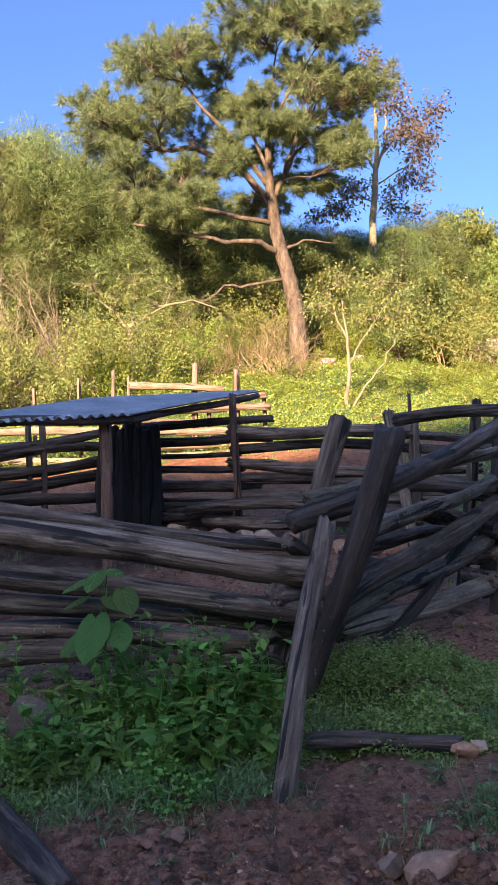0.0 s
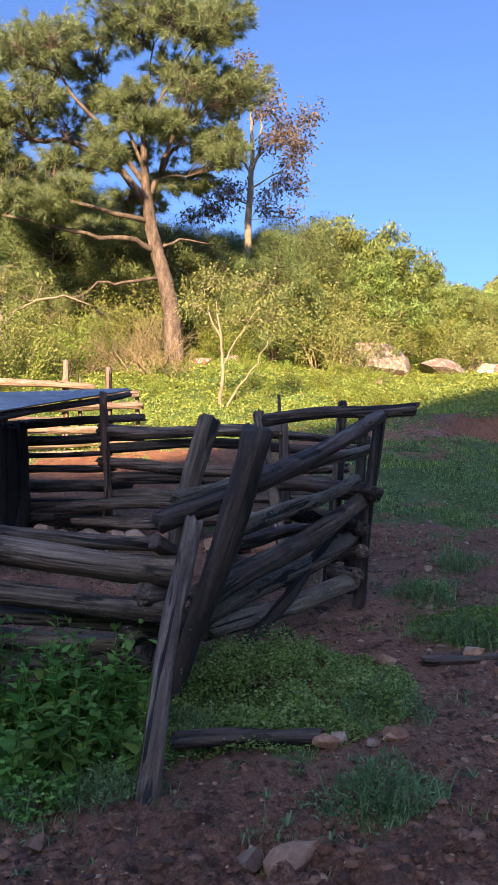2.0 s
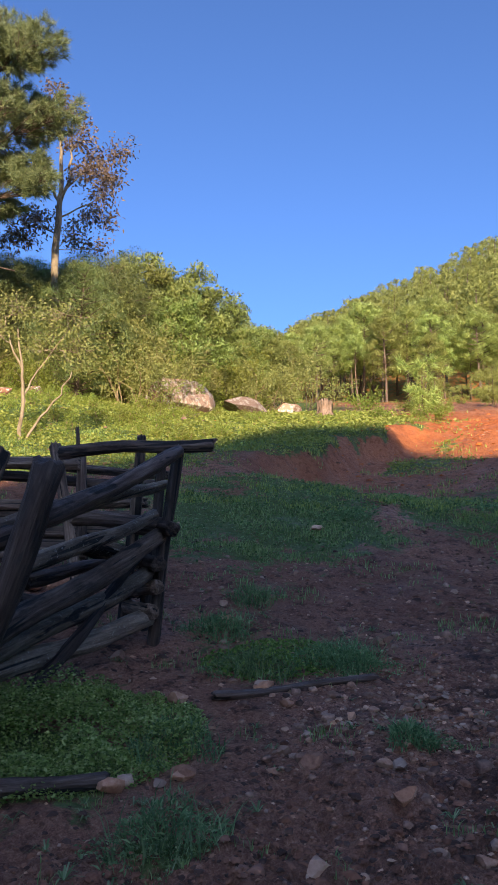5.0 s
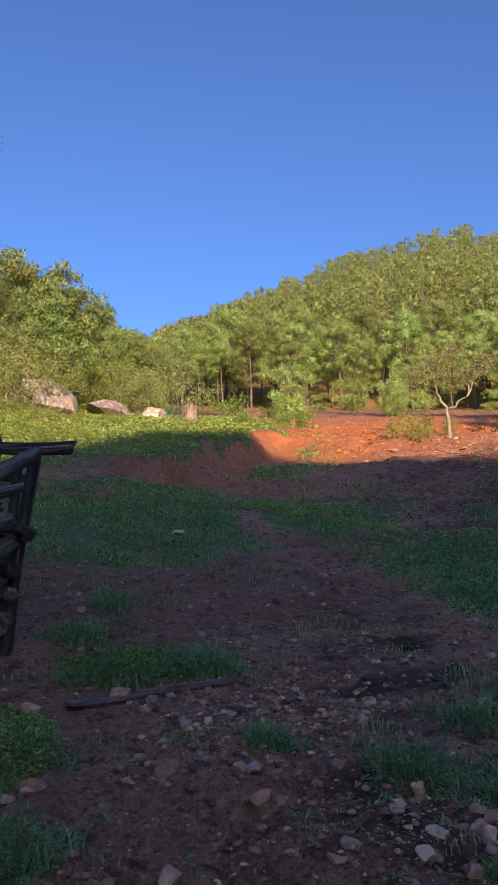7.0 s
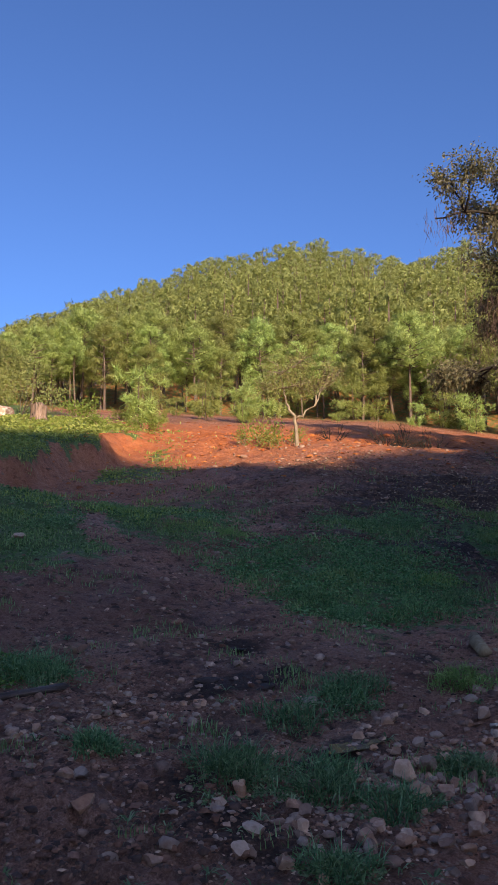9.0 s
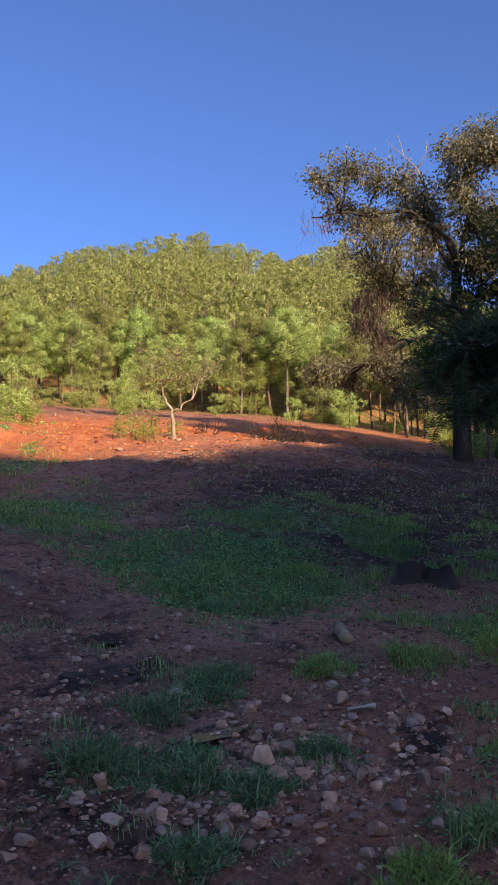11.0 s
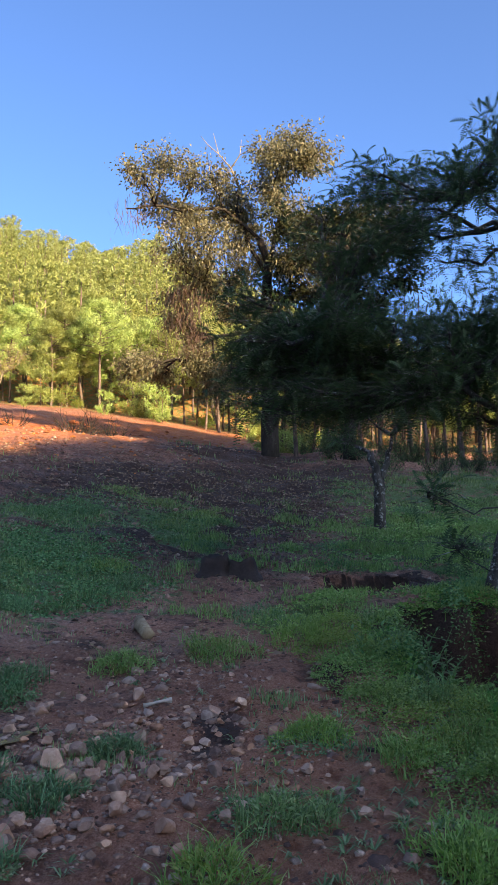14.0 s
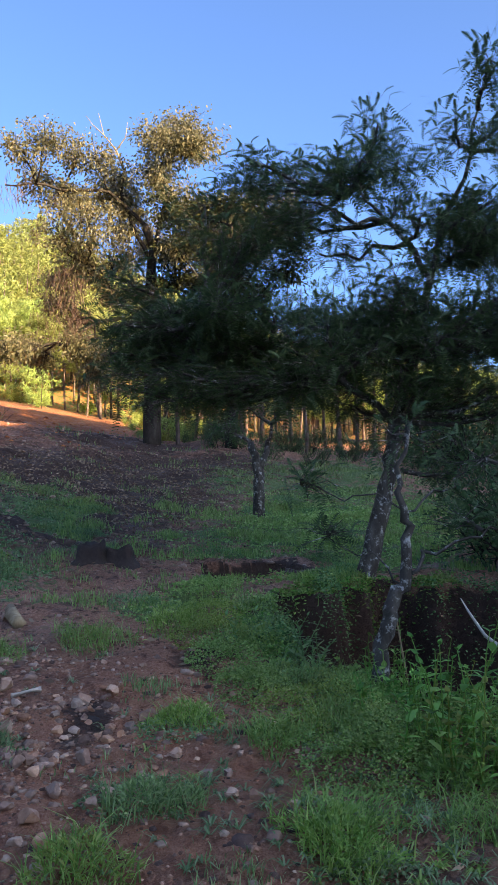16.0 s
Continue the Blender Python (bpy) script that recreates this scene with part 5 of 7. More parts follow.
def build_hedge():
    rng = np.random.default_rng(8)
    kinds = [("shrub", bush_meshes(61, 2.6, 0.7, 6, 2300, 0.095, M_TWIG_DRY, M_LEAF), "leafy olive green shrub in the hedge", "shrub"),
             ("shrub", bush_meshes(62, 2.2, 0.8, 6, 2400, 0.095, M_BARK_GREY, M_LEAF_BRIGHT), "bright green shrub in the sun", "shrub"),
             ("dry_shrub", bush_meshes(63, 2.6, 1.1, 6, 700, 0.06, M_TWIG_DRY, M_LEAF_DRY, 0.1, 0.0055, 2), "dry straw-coloured shrub with bare twigs", "shrub"),
             ("shrub", bush_meshes(64, 3.2, 0.6, 7, 2700, 0.1, M_BARK_GREY, M_LEAF), "tall dense green shrub", "shrub")]
    spots = [[] for _ in kinds]
    for _ in range(170):
        az = rng.uniform(-26, 27)
        near = np.interp(az, [-26, -8, 0, 6, 14, 20, 27], [17, 18, 22, 23.5, 22.5, 27, 28])
        d = near + rng.uniform(0, 1) ** 1.3 * 11
        k = rng.choice(4, p=[0.45, 0.1, 0.3, 0.15] if az < -3 else [0.4, 0.25, 0.1, 0.25])
        if 1.0 < az < 6 and d < 24:
            continue
        spots[k].append((*polar(az, d), rng.uniform(0, 360), min(rng.uniform(0.45, 0.75) if az < -2 else rng.uniform(0.55, 1.0), max(0.25, headroom(*polar(az, d)) / 3.2))))
    for kind, sp in zip(kinds, spots):
        scatter(kind, sp, "shrubs of the hedge")
    def dome(seed, size, mat):
        q = np.random.default_rng(seed)
        pads = [(u, 1.9 + 2.6 * math.sqrt(max(0.0, 1 - (u / 2.1) ** 2)) * f, 0.75, 0.6) for u in np.linspace(-1.8, 1.8, 6) for f in (0.2, 0.6, 0.92)]
        wood, at, way = pad_tree(seed, 0, [(0, 0), (0.05, 0.8), (0.0, 1.6), (0.1, 2.4), (0.0, 3.2)], [0.13, 0.11, 0.09, 0.06, 0.03], [], pads, 1.5, 4, M_BARK_GREY, 14, 0.012, 1)
        v, t, soft = spray(q, at[::4], np.full(len(at[::4]), 0.36), 80, size * 0.85, size * 0.4)
        return wood, mesh_of("crown", v, (), t, mat, normals=soft)

    trees = [("broadleaf_tree", dome(71, 0.15, M_LEAF_DOME), "rounded green tree behind the pasture", "tree"),
             ("broadleaf_tree", dome(72, 0.14, M_LEAF_DOME), "light green rounded tree behind the pasture", "tree")]
    scatter(trees[0], [(*polar(14.5, 29), 10, 1.0), (*polar(16.6, 30), 80, 1.15), (*polar(18.4, 31), 200, 0.95), (*polar(11, 30), 60, 0.9), (*polar(20.5, 33), 140, 0.85), (*polar(8, 29), 300, 0.9),
                       (*polar(22.5, 34), 20, 0.7)], "trees behind the pasture")
    scatter(trees[1], [(*polar(17.5, 27.5), 0, 0.8), (*polar(12.8, 26.5), 100, 0.75), (*polar(21.5, 31), 30, 0.7), (*polar(24, 33), 210, 0.65)], "trees behind the pasture")


def pine_meshes(seed, height, crown_from, spread, tufts, needles, length, width, mat, trunk=0.16, whorls=9, kids=3, ends=3):
    """Trunk and crown of a wood pine: limbs in loose whorls, needles in tufts."""
    rng = np.random.default_rng(seed)
    wood, tips = Solid(), []
    pts, _ = wander(rng, (0, 0, -0.3), (rng.uniform(-0.06, 0.06), rng.uniform(-0.06, 0.06), 1), height, 8, 0.035, 0.05)
    wood.tube(pts, np.linspace(trunk, trunk * 0.15, len(pts)), 6, caps=False)
    spec = dict(bend=0.14, lift=0.07, levels=2, tips=ends, kids=[kids, kids], angle=(25, 65), shrink=(0.35, 0.6), least=0.02)
    for w in range(whorls):
        f = crown_from + (1.0 - crown_from) * (w + rng.uniform(0, 0.6)) / whorls
        k = min(f, 0.99) * (len(pts) - 1)
        i = min(int(k), len(pts) - 2)
        p = pts[i] + (pts[i + 1] - pts[i]) * (k - i)
        reach = spread * math.sin(math.pi * (0.25 + 0.62 * (f - crown_from) / (1 - crown_from))) * rng.uniform(0.65, 1.2)
        for a in rng.uniform(0, 6.28) + np.arange(3) * 2.09 + rng.uniform(-0.5, 0.5, 3):
            branch_out(rng, wood, tips, p, (math.cos(a), math.sin(a), rng.uniform(0.05, 0.6)), reach * rng.uniform(0.7, 1.0), trunk * 0.3 * (1.15 - f), 1, spec)
    tips = [tips[i] for i in rng.permutation(len(tips))[:tufts]]
    at, way = np.array([t[0] for t in tips]), np.array([t[1] for t in tips])
    v, t = needle_soup(rng, at, way + np.array([0, 0, 0.3]), needles, length, width, 0.8)
    return wood.mesh("trunk", M_BARK_PINE, True), mesh_of("crown", v, (), t, mat)


def spray(rng, centres, radii, per, length, width):
    """Clumps of needle sprays: slim triangles on each clump's outside, shaded as a soft round whole."""
    n = len(centres) * per
    c, r = np.repeat(np.asarray(centres, float), per, 0), np.repeat(np.asarray(radii, float), per)
    out = unit(rng.standard_normal((n, 3)) + np.array([0, 0, 0.35]))
    at = c + out * (r * rng.uniform(0.45, 1.0, n))[:, None] * np.array([1, 1, 0.75])
    face = unit(out + 0.45 * rng.standard_normal((n, 3)))
    way = unit(np.cross(face, rng.standard_normal((n, 3))) + 0.5 * out + np.array([0, 0, 0.25]))
    side = unit(np.cross(face, way)) * (width * rng.uniform(0.6, 1.2, n))[:, None] * 0.5
    ln = (length * rng.uniform(0.6, 1.25, n))[:, None]
    v = np.stack([at - way * ln * 0.5 + side, at - way * ln * 0.5 - side, at + way * ln * 0.5], 1)
    soft = unit(out + 0.3 * face + 0.25 * rng.standard_normal((n, 3)))
    return v.reshape(-1, 3), np.arange(3 * n).reshape(n, 3), np.repeat(soft, 3, 0)


def clump_pine(seed, height, crown_from, spread, clumps, per, length, width, mat, trunk=0.13):
    """A wood pine whose boughs end in rounded clumps, loosely stacked round a bent trunk."""
    rng = np.random.default_rng(seed)
    wood = Solid()
    pts, _ = wander(rng, (0, 0, -0.3), (rng.uniform(-0.05, 0.05), rng.uniform(-0.05, 0.05), 1), height, 8, 0.035, 0.05)
    wood.tube(pts, np.linspace(trunk, trunk * 0.15, len(pts)), 6, caps=False)
    centres, radii = [], []
    for k in range(clumps):
        g = (k + rng.uniform(0, 1)) / clumps
        f = crown_from + (0.97 - crown_from) * g
        i = min(int(f * 8), 7)
        p = pts[i] + (pts[i + 1] - pts[i]) * (f * 8 - i)
        reach = spread * math.sin(math.pi * (0.2 + 0.74 * g)) * math.sqrt(rng.uniform(0.15, 1.0))
        a = 2.4 * k + rng.uniform(-0.6, 0.6)
        c = p + np.array([reach * math.cos(a), reach * math.sin(a), rng.uniform(-0.1, 0.35)])
        wood.tube([p - np.array([0, 0, 0.25]), (p + c) / 2 - np.array([0, 0, 0.12]), c], [trunk * 0.28, trunk * 0.2, trunk * 0.08], 4, caps=False)
        centres.append(c)
        radii.append(spread * rng.uniform(0.22, 0.4))
    v, t, soft = spray(rng, centres, radii, per, length, width)
    return wood.mesh("trunk", M_BARK_PINE, True), mesh_of("crown", v, (), t, mat, normals=soft), soft


def wood_spots(rng, count):
    spots, P = [], np.zeros((0, 2))
    for _ in range(40000):
        if len(spots) >= count:
            break
        az, d = rng.uniform(-24, 97), 32 * math.exp(rng.uniform(0, 1) ** 0.8 * math.log(152 / 32))
        x, y = polar(az, d)
        edge = np.interp(az, [-24, 5, 10, 20, 26, 32, 40, 48, 55, 62, 70, 97], [30, 34, 42, 46, 46, 44, 46, 45, 42, 38, 40, 42])
        if d < edge or (az > 71 and d > 85) or (d < 52 and rng.uniform() < 0.2):
            continue
        if len(P) and (((P - (x, y)) ** 2).sum(1) < (1.1 + 0.0085 * d) ** 2).any():
            continue
        P = np.vstack([P, (x, y)])
        spots.append((x, y, d))
    return sorted(spots, key=lambda p: p[2])


def build_woods():
    """The pine wood: the nearest trees one by one, those further up the mountain as one mass."""
    rng = np.random.default_rng(5)
    kinds = [clump_pine(40 + k, 8.0, 0.34 + 0.06 * k, 2.1, 42, 210, 0.32, 0.045, M_NEEDLE_FAR) for k in range(6)]
    spots = wood_spots(rng, 1900)
    firsts = {}
    for x, y, d in spots[:300]:
        k = int(rng.integers(0, len(kinds)))
        s, rz = min(rng.uniform(0.42, 0.82), headroom(x, y) / 8.1 * rng.uniform(0.85, 1.0)), rng.uniform(0, 360)
        if s < 0.25:
            continue
        at = (x, y, ground_at(x, y) - 0.1)
        if k not in firsts:
            firsts[k] = thing("pine_tree", at, "mountain pine with a bare lower trunk in the wood", "tree", "pines of the wood", rz=rz, scale=s)
            piece("trunk", kinds[k][0], firsts[k])
            piece("crown", kinds[k][1], firsts[k])
        else:
            copy_thing(firsts[k], pose(*at, rng.uniform(-4, 4), rng.uniform(-4, 4), rz) @ Matrix.Scale(s / firsts[k].scale[0], 4))
    # the mass further up
    mass = [clump_pine(50 + k, 8.0, 0.22, 2.2, 26, 42, 0.5, 0.125, M_NEEDLE_FAR) for k in range(5)]
    r2 = np.random.default_rng(6)
    V, Q, N, n, stems = [], [], [], 0, Solid()
    for x, y, d in spots[300:]:
        _, me, soft = mass[int(r2.integers(0, 5))]
        co = np.empty(len(me.vertices) * 3, np.float32)
        me.vertices.foreach_get("co", co)
        a, s = r2.uniform(0, 6.28), min(r2.uniform(0.5, 0.88), max(0.28, headroom(x, y) / 8.2 * r2.uniform(0.92, 1.06)))
        R = np.array([[math.cos(a), -math.sin(a), 0], [math.sin(a), math.cos(a), 0], [0, 0, 1]]) * s
        z = ground_at(x, y)
        V.append(co.reshape(-1, 3) @ R.T + np.array([x, y, z]))
        N.append(soft @ R.T / s)
        Q.append(np.arange(len(me.vertices)).reshape(-1, 3) + n)
        n += len(me.vertices)
        stems.tube([(x, y, z - 0.2), (x, y, z + 4 * s), (x, y, z + 7.5 * s)], [0.15 * s, 0.11 * s, 0.03 * s], 5, caps=False)
    tagged(new("far_pine_crowns", mesh_of("far_pine_crowns", np.concatenate(V), (), np.concatenate(Q), M_NEEDLE_FAR, normals=np.concatenate(N))), "sunlit pine crowns covering the mountainside", "woods", kind="stuff")
    tagged(new("far_pine_trunks", stems.mesh("far_pine_trunks", M_BARK_PINE)), "bare pine trunks of the mountainside wood", "woods", kind="stuff")
    # full-crowned pines close behind the hedge
    near = [clump_pine(70 + k, 7.5, 0.12 + 0.05 * k, 2.6, 70, 420, 0.19, 0.024, M_NEEDLE_HEDGE, 0.16)[:2] for k in range(3)]
    for k in range(3):
        sp = []
        for az, d in zip(np.linspace(-23.5, 12.0, 13) + k * 0.9, rng.uniform(25.0, 30.5, 13)):
            x, y = polar(az, d)
            sp.append((x, y, rng.uniform(0, 360), min(1.4, headroom(x, y) / 7.0) * rng.uniform(0.86, 1.0)))
        if k == 0:
            sp.append((*polar(10.4, 24.6), 40, 0.58))
        scatter(("pine_tree", near[k], "dense sunlit pine behind the hedge", "tree"), sp, "pines behind the hedge")


build_hedge()
build_woods()

# the forked white tree in the pasture
wood, at, way = pad_tree(25, -6.8, [(0.0, 0.0), (0.03, 0.7), (0.02, 1.35), (-0.08, 2.1)], [0.042, 0.034, 0.024, 0.01],
                         [([(0.04, 0.8), (0.3, 1.3), (0.6, 1.75), (1.0, 2.4)], 0.02, 0.1), ([(0.1, 0.0), (0.35, 0.45), (0.72, 0.85), (0.9, 1.3)], 0.028, -0.1), ([(0.02, 1.3), (-0.2, 1.8), (-0.3, 2.3)], 0.025, 0.1)],
                         [(0.0, 2.5, 0.6, 0.4), (0.7, 2.3, 0.6, 0.4), (1.0, 1.7, 0.5, 0.4), (-0.5, 2.0, 0.4, 0.4), (0.4, 1.7, 0.5, 0.4)], 0.4, 3, M_BARK_WHITE, 22, 0.007)
planted("forked_tree", (1.83, 15.30), wood, leafed(rng, at, way, 2600, 0.07, 0.08, M_LEAF), "small forked tree with a whitish trunk in the sunlit pasture")
wood, at, way = pad_tree(26, -55, [(0.0, 0.0), (-0.04, 0.4), (-0.08, 0.75), (-0.3, 1.1)], [0.06, 0.048, 0.04, 0.03],
                         [([(-0.05, 0.7), (0.2, 0.85), (0.42, 1.0)], 0.032, 0), ([(-0.3, 1.1), (-0.35, 1.5), (-0.5, 1.9)], 0.024, 0.1)],
                         [(-0.4, 1.8, 0.6, 0.5), (0.5, 1.7, 0.6, 0.45), (0.1, 2.3, 0.6, 0.4), (-0.8, 1.5, 0.4, 0.4), (0.9, 2.0, 0.4, 0.4), (0.2, 1.6, 0.6, 0.4)], 0.5, 3, M_BARK_WHITE, 26, 0.008, 1)
planted("forked_tree", (14.6, 14.28), wood, leafed(rng, at, way, 2600, 0.07, 0.1, M_LEAF), "small white-trunked tree on the dug red earth")
wood, at, way = pad_tree(27, -64, [(0.0, 0.0), (-0.02, 0.35), (-0.03, 0.75), (-0.16, 1.2)], [0.11, 0.095, 0.085, 0.05],
                         [([(-0.03, 0.7), (0.15, 1.2), (0.2, 1.5)], 0.06, 0.1)],
                         [(-0.3, 1.9, 0.7, 0.5), (0.3, 1.7, 0.6, 0.4), (-0.6, 1.5, 0.5, 0.35), (0.6, 2.2, 0.6, 0.5)], 0.5, 4, M_BARK_LICHEN, 40, 0.007, 1)
planted("lichen_tree", (12.83, 3.83), wood, fronded(rng, at, way, M_FEATHER, 0.16, 7), "small tree with a lichen-spotted trunk on the grassy slope")


def build_saplings():
    r = np.random.default_rng(31)
    me = pine_meshes(81, 2.0, 0.12, 0.7, 70, 15, 0.28, 0.026, M_NEEDLE_FAR, 0.03, 6)
    spots = []
    for _ in range(46):
        az, d = r.uniform(34, 68), r.uniform(25, 44)
        if 42 < az < 63 and d < 38:
            continue
        spots.append((*polar(az, d), r.uniform(0, 360), r.uniform(0.4, 1.2)))
    spots += [(*polar(az, d), r.uniform(0, 360), r.uniform(0.6, 1.4)) for az, d in zip(r.uniform(21, 66, 18), r.uniform(38, 50, 18))]
    scatter(("young_pine", me, "young pine with bright green needles on the cleared edge", "tree"), spots, "young pines")
    bush = bush_meshes(82, 1.0, 0.9, 7, 900, 0.1, M_TWIG_DRY, M_LEAF_BRIGHT)
    scatter(("shrub", bush, "low green bush at the edge of the wood", "shrub"),
            [(*polar(az, d), r.uniform(0, 360), r.uniform(0.35, 1.0)) for az, d in zip(r.uniform(22, 70, 60), r.uniform(24, 46, 60)) if not (36 < az < 63 and d < 42)], "bushes at the wood's edge")


build_saplings()


# bare and feathery trees, and dead brush, beside the far pen
wood, at, way = pad_tree(29, 8, [(0.0, 0.0), (0.02, 0.7), (0.0, 1.3), (0.05, 1.7)], [0.12, 0.1, 0.09, 0.05],
                         [([(0.0, 1.2), (0.35, 1.7), (0.8, 1.95)], 0.06, 0.1), ([(0.0, 1.3), (-0.4, 1.8), (-0.8, 2.1)], 0.05, 0), ([(0.8, 1.95), (1.5, 2.1), (2.2, 1.9)], 0.035, 0)],
                         [(-0.9, 2.3, 0.7, 0.35), (0.1, 2.6, 0.8, 0.3), (1.0, 2.4, 0.7, 0.35), (1.8, 2.2, 0.7, 0.35), (2.4, 1.8, 0.6, 0.35), (0.5, 2.1, 0.7, 0.3), (-0.3, 2.0, 0.6, 0.3)], 0.8, 4, M_BARK_WHITE, 30, 0.006, 1)
planted("feathery_tree", (-2.85, 19.6), wood, fronded(rng, at, way, M_LEAF, 0.22, 7), "small pale-trunked tree with a flat feathery crown")


def bare_tree(seed, spots):
    q = np.random.default_rng(seed)
    w, tips = Solid(), []
    spec = dict(bend=0.16, lift=0.05, levels=3, tips=2, kids=[4, 4, 3], angle=(25, 55), shrink=(0.45, 0.7), least=0.003)
    branch_out(q, w, tips, (0, 0, -0.2), (0.1, 0, 1), 1.9, 0.06, 0, spec)
    branch_out(q, w, tips, (0.05, 0, -0.2), (-0.5, 0.2, 1), 1.7, 0.045, 0, spec)
    scatter(("bare_tree", (w.mesh("trunk", M_BARK_WHITE, True), None), "small leafless tree with whitish forked branches", "tree"), spots, "bare trees by the pen")


bare_tree(91, [(-5.7, 18.6, 20, 1.25), (-5.0, 17.6, 200, 0.9), (-4.4, 19.4, 110, 1.1), (-6.1, 17.4, 290, 0.8), (-3.9, 18.2, 60, 0.7)])
brush = bush_meshes(92, 2.2, 1.6, 12, 0, 0.1, M_TWIG_DRY, M_LEAF_DRY, 0.1, 0.004, 2)
scatter(("dead_brush", brush, "tangle of dead straw-coloured branches beside the pine", "brush"), [(0.4, 20.5, 0, 0.85), (-0.3, 21.4, 120, 0.8), (1.0, 19.6, 240, 0.6), (-1.2, 20.2, 60, 0.6)], "dead brush")
# weeds of the pasture
pr = np.random.default_rng(93)
low = bush_meshes(94, 0.8, 1.0, 5, 420, 0.085, M_TWIG_DRY, M_LEAF_BRIGHT, 0.1)
scatter(("pasture_weed", low, "yellowish green leafy weed in the sunny pasture", "plant"),
        [(*polar(pr.uniform(1, 23), pr.uniform(15.5, 25)), pr.uniform(0, 360), pr.uniform(0.25, 0.65)) for _ in range(62)], "weeds of the pasture")
# dark growth in the shade past the gully
# a tree between the oak and the acacia, its leaves darkened for the shade
wood, at, way = pad_tree(30, -71, [(0.0, 0.0), (0.1, 1.8), (-0.05, 3.4), (0.1, 4.8), (0.0, 6.0)], [0.17, 0.14, 0.11, 0.08, 0.04],
                         [([(0.0, 3.4), (-0.7, 4.4), (-1.3, 5.2)], 0.05, 0.2), ([(0.1, 4.0), (0.7, 4.9), (1.3, 5.6)], 0.05, -0.2)],
                         [(u, 5.7 + 1.5 * math.sqrt(max(0.0, 1 - (u / 2.1) ** 2)) * f, 0.6, 0.5) for u in np.linspace(-1.7, 1.7, 6) for f in (-0.9, -0.2, 0.6)], 1.1, 4, M_BARK_DARK, 26, 0.01)
planted("oak_tree", polar(70.8, 21.8), wood, leafed(rng, at, way, 15000, 0.12, 0.1, M_LEAF_SHADE), "shaded oak, its dense leaves coloured dark for the shade")
# shrubs and slim pines take the acacia's dark green to stand in for shade
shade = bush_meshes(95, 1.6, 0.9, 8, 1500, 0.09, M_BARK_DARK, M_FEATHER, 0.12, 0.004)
# these shrubs fill a dim hollow and also keep skylight off the gully
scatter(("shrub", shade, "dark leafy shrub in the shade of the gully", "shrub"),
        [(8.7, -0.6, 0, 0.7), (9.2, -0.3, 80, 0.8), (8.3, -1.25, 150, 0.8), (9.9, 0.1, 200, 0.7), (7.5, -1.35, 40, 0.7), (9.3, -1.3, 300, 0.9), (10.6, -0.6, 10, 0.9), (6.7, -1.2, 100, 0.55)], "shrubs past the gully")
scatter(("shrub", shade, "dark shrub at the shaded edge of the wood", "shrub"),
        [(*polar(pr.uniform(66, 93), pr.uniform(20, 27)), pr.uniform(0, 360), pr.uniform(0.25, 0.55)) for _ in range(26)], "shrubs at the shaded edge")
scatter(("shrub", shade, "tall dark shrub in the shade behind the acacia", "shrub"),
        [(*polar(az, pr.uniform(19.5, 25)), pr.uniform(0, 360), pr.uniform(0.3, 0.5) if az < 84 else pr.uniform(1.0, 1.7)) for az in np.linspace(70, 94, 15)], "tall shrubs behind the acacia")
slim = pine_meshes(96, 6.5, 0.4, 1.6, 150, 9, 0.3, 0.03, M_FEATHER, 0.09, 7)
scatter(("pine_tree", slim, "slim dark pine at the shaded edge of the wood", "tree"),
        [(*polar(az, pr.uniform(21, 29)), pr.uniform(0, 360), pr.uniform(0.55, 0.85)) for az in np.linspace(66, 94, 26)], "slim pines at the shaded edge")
# dark brushwood and low bushes on the dug earth
heap = bush_meshes(97, 1.3, 2.4, 14, 0, 0.1, M_BARK_DARK, M_LEAF_DRY, 0.1, 0.004, 1)
scatter(("brushwood", heap, "heap of dark dead branches on dug earth", "brush"), [(17.6, 14.0, 0, 0.6), (18.6, 14.4, 70, 0.7), (16.6, 14.9, 160, 0.5), (19.8, 14.0, 250, 0.6)], "heaps of dark branches")
scatter(("shrub", low, "low green bush beside the small white-trunked tree", "shrub"), [(14.0, 14.5, 0, 0.6), (13.6, 14.9, 90, 0.7), (15.1, 14.9, 200, 0.6), (14.5, 15.3, 310, 0.8)], "bushes on the dug earth")


# ---- stones, grass and herbs ----
def stone_mesh(seed, mat, rough=0.16, flat=0.7):
    """A weathered stone about one metre across: an icosphere cut by planes and roughened."""
    rng = np.random.default_rng(seed)
    bm = bmesh.new()
    bmesh.ops.create_icosphere(bm, subdivisions=3, radius=0.5)
    cuts = [(unit(rng.standard_normal(3)), rng.uniform(0.2, 0.4)) for _ in range(13)]
    for v in bm.verts:
        p = np.array(v.co)
        for n, h in cuts:
            k = p @ n - h
            if k > 0:
                p = p - n * k
        p = p * (1 + rough * noise.noise(Vector(p * 2.2 + seed)) + 0.06 * noise.noise(Vector(p * 6 + seed)))
        v.co = (p[0], p[1] * 0.85, p[2] * flat)
    me = bpy.data.meshes.new("stone")
    bm.to_mesh(me)
    bm.free()
    me.polygons.foreach_set("use_smooth", np.ones(len(me.polygons), bool))
    me.set_sharp_from_angle(angle=radians(28))
    me.materials.append(mat)
    return me


STONE_KINDS = [stone_mesh(90 + k, M_STONE, 0.1) for k in range(12)]


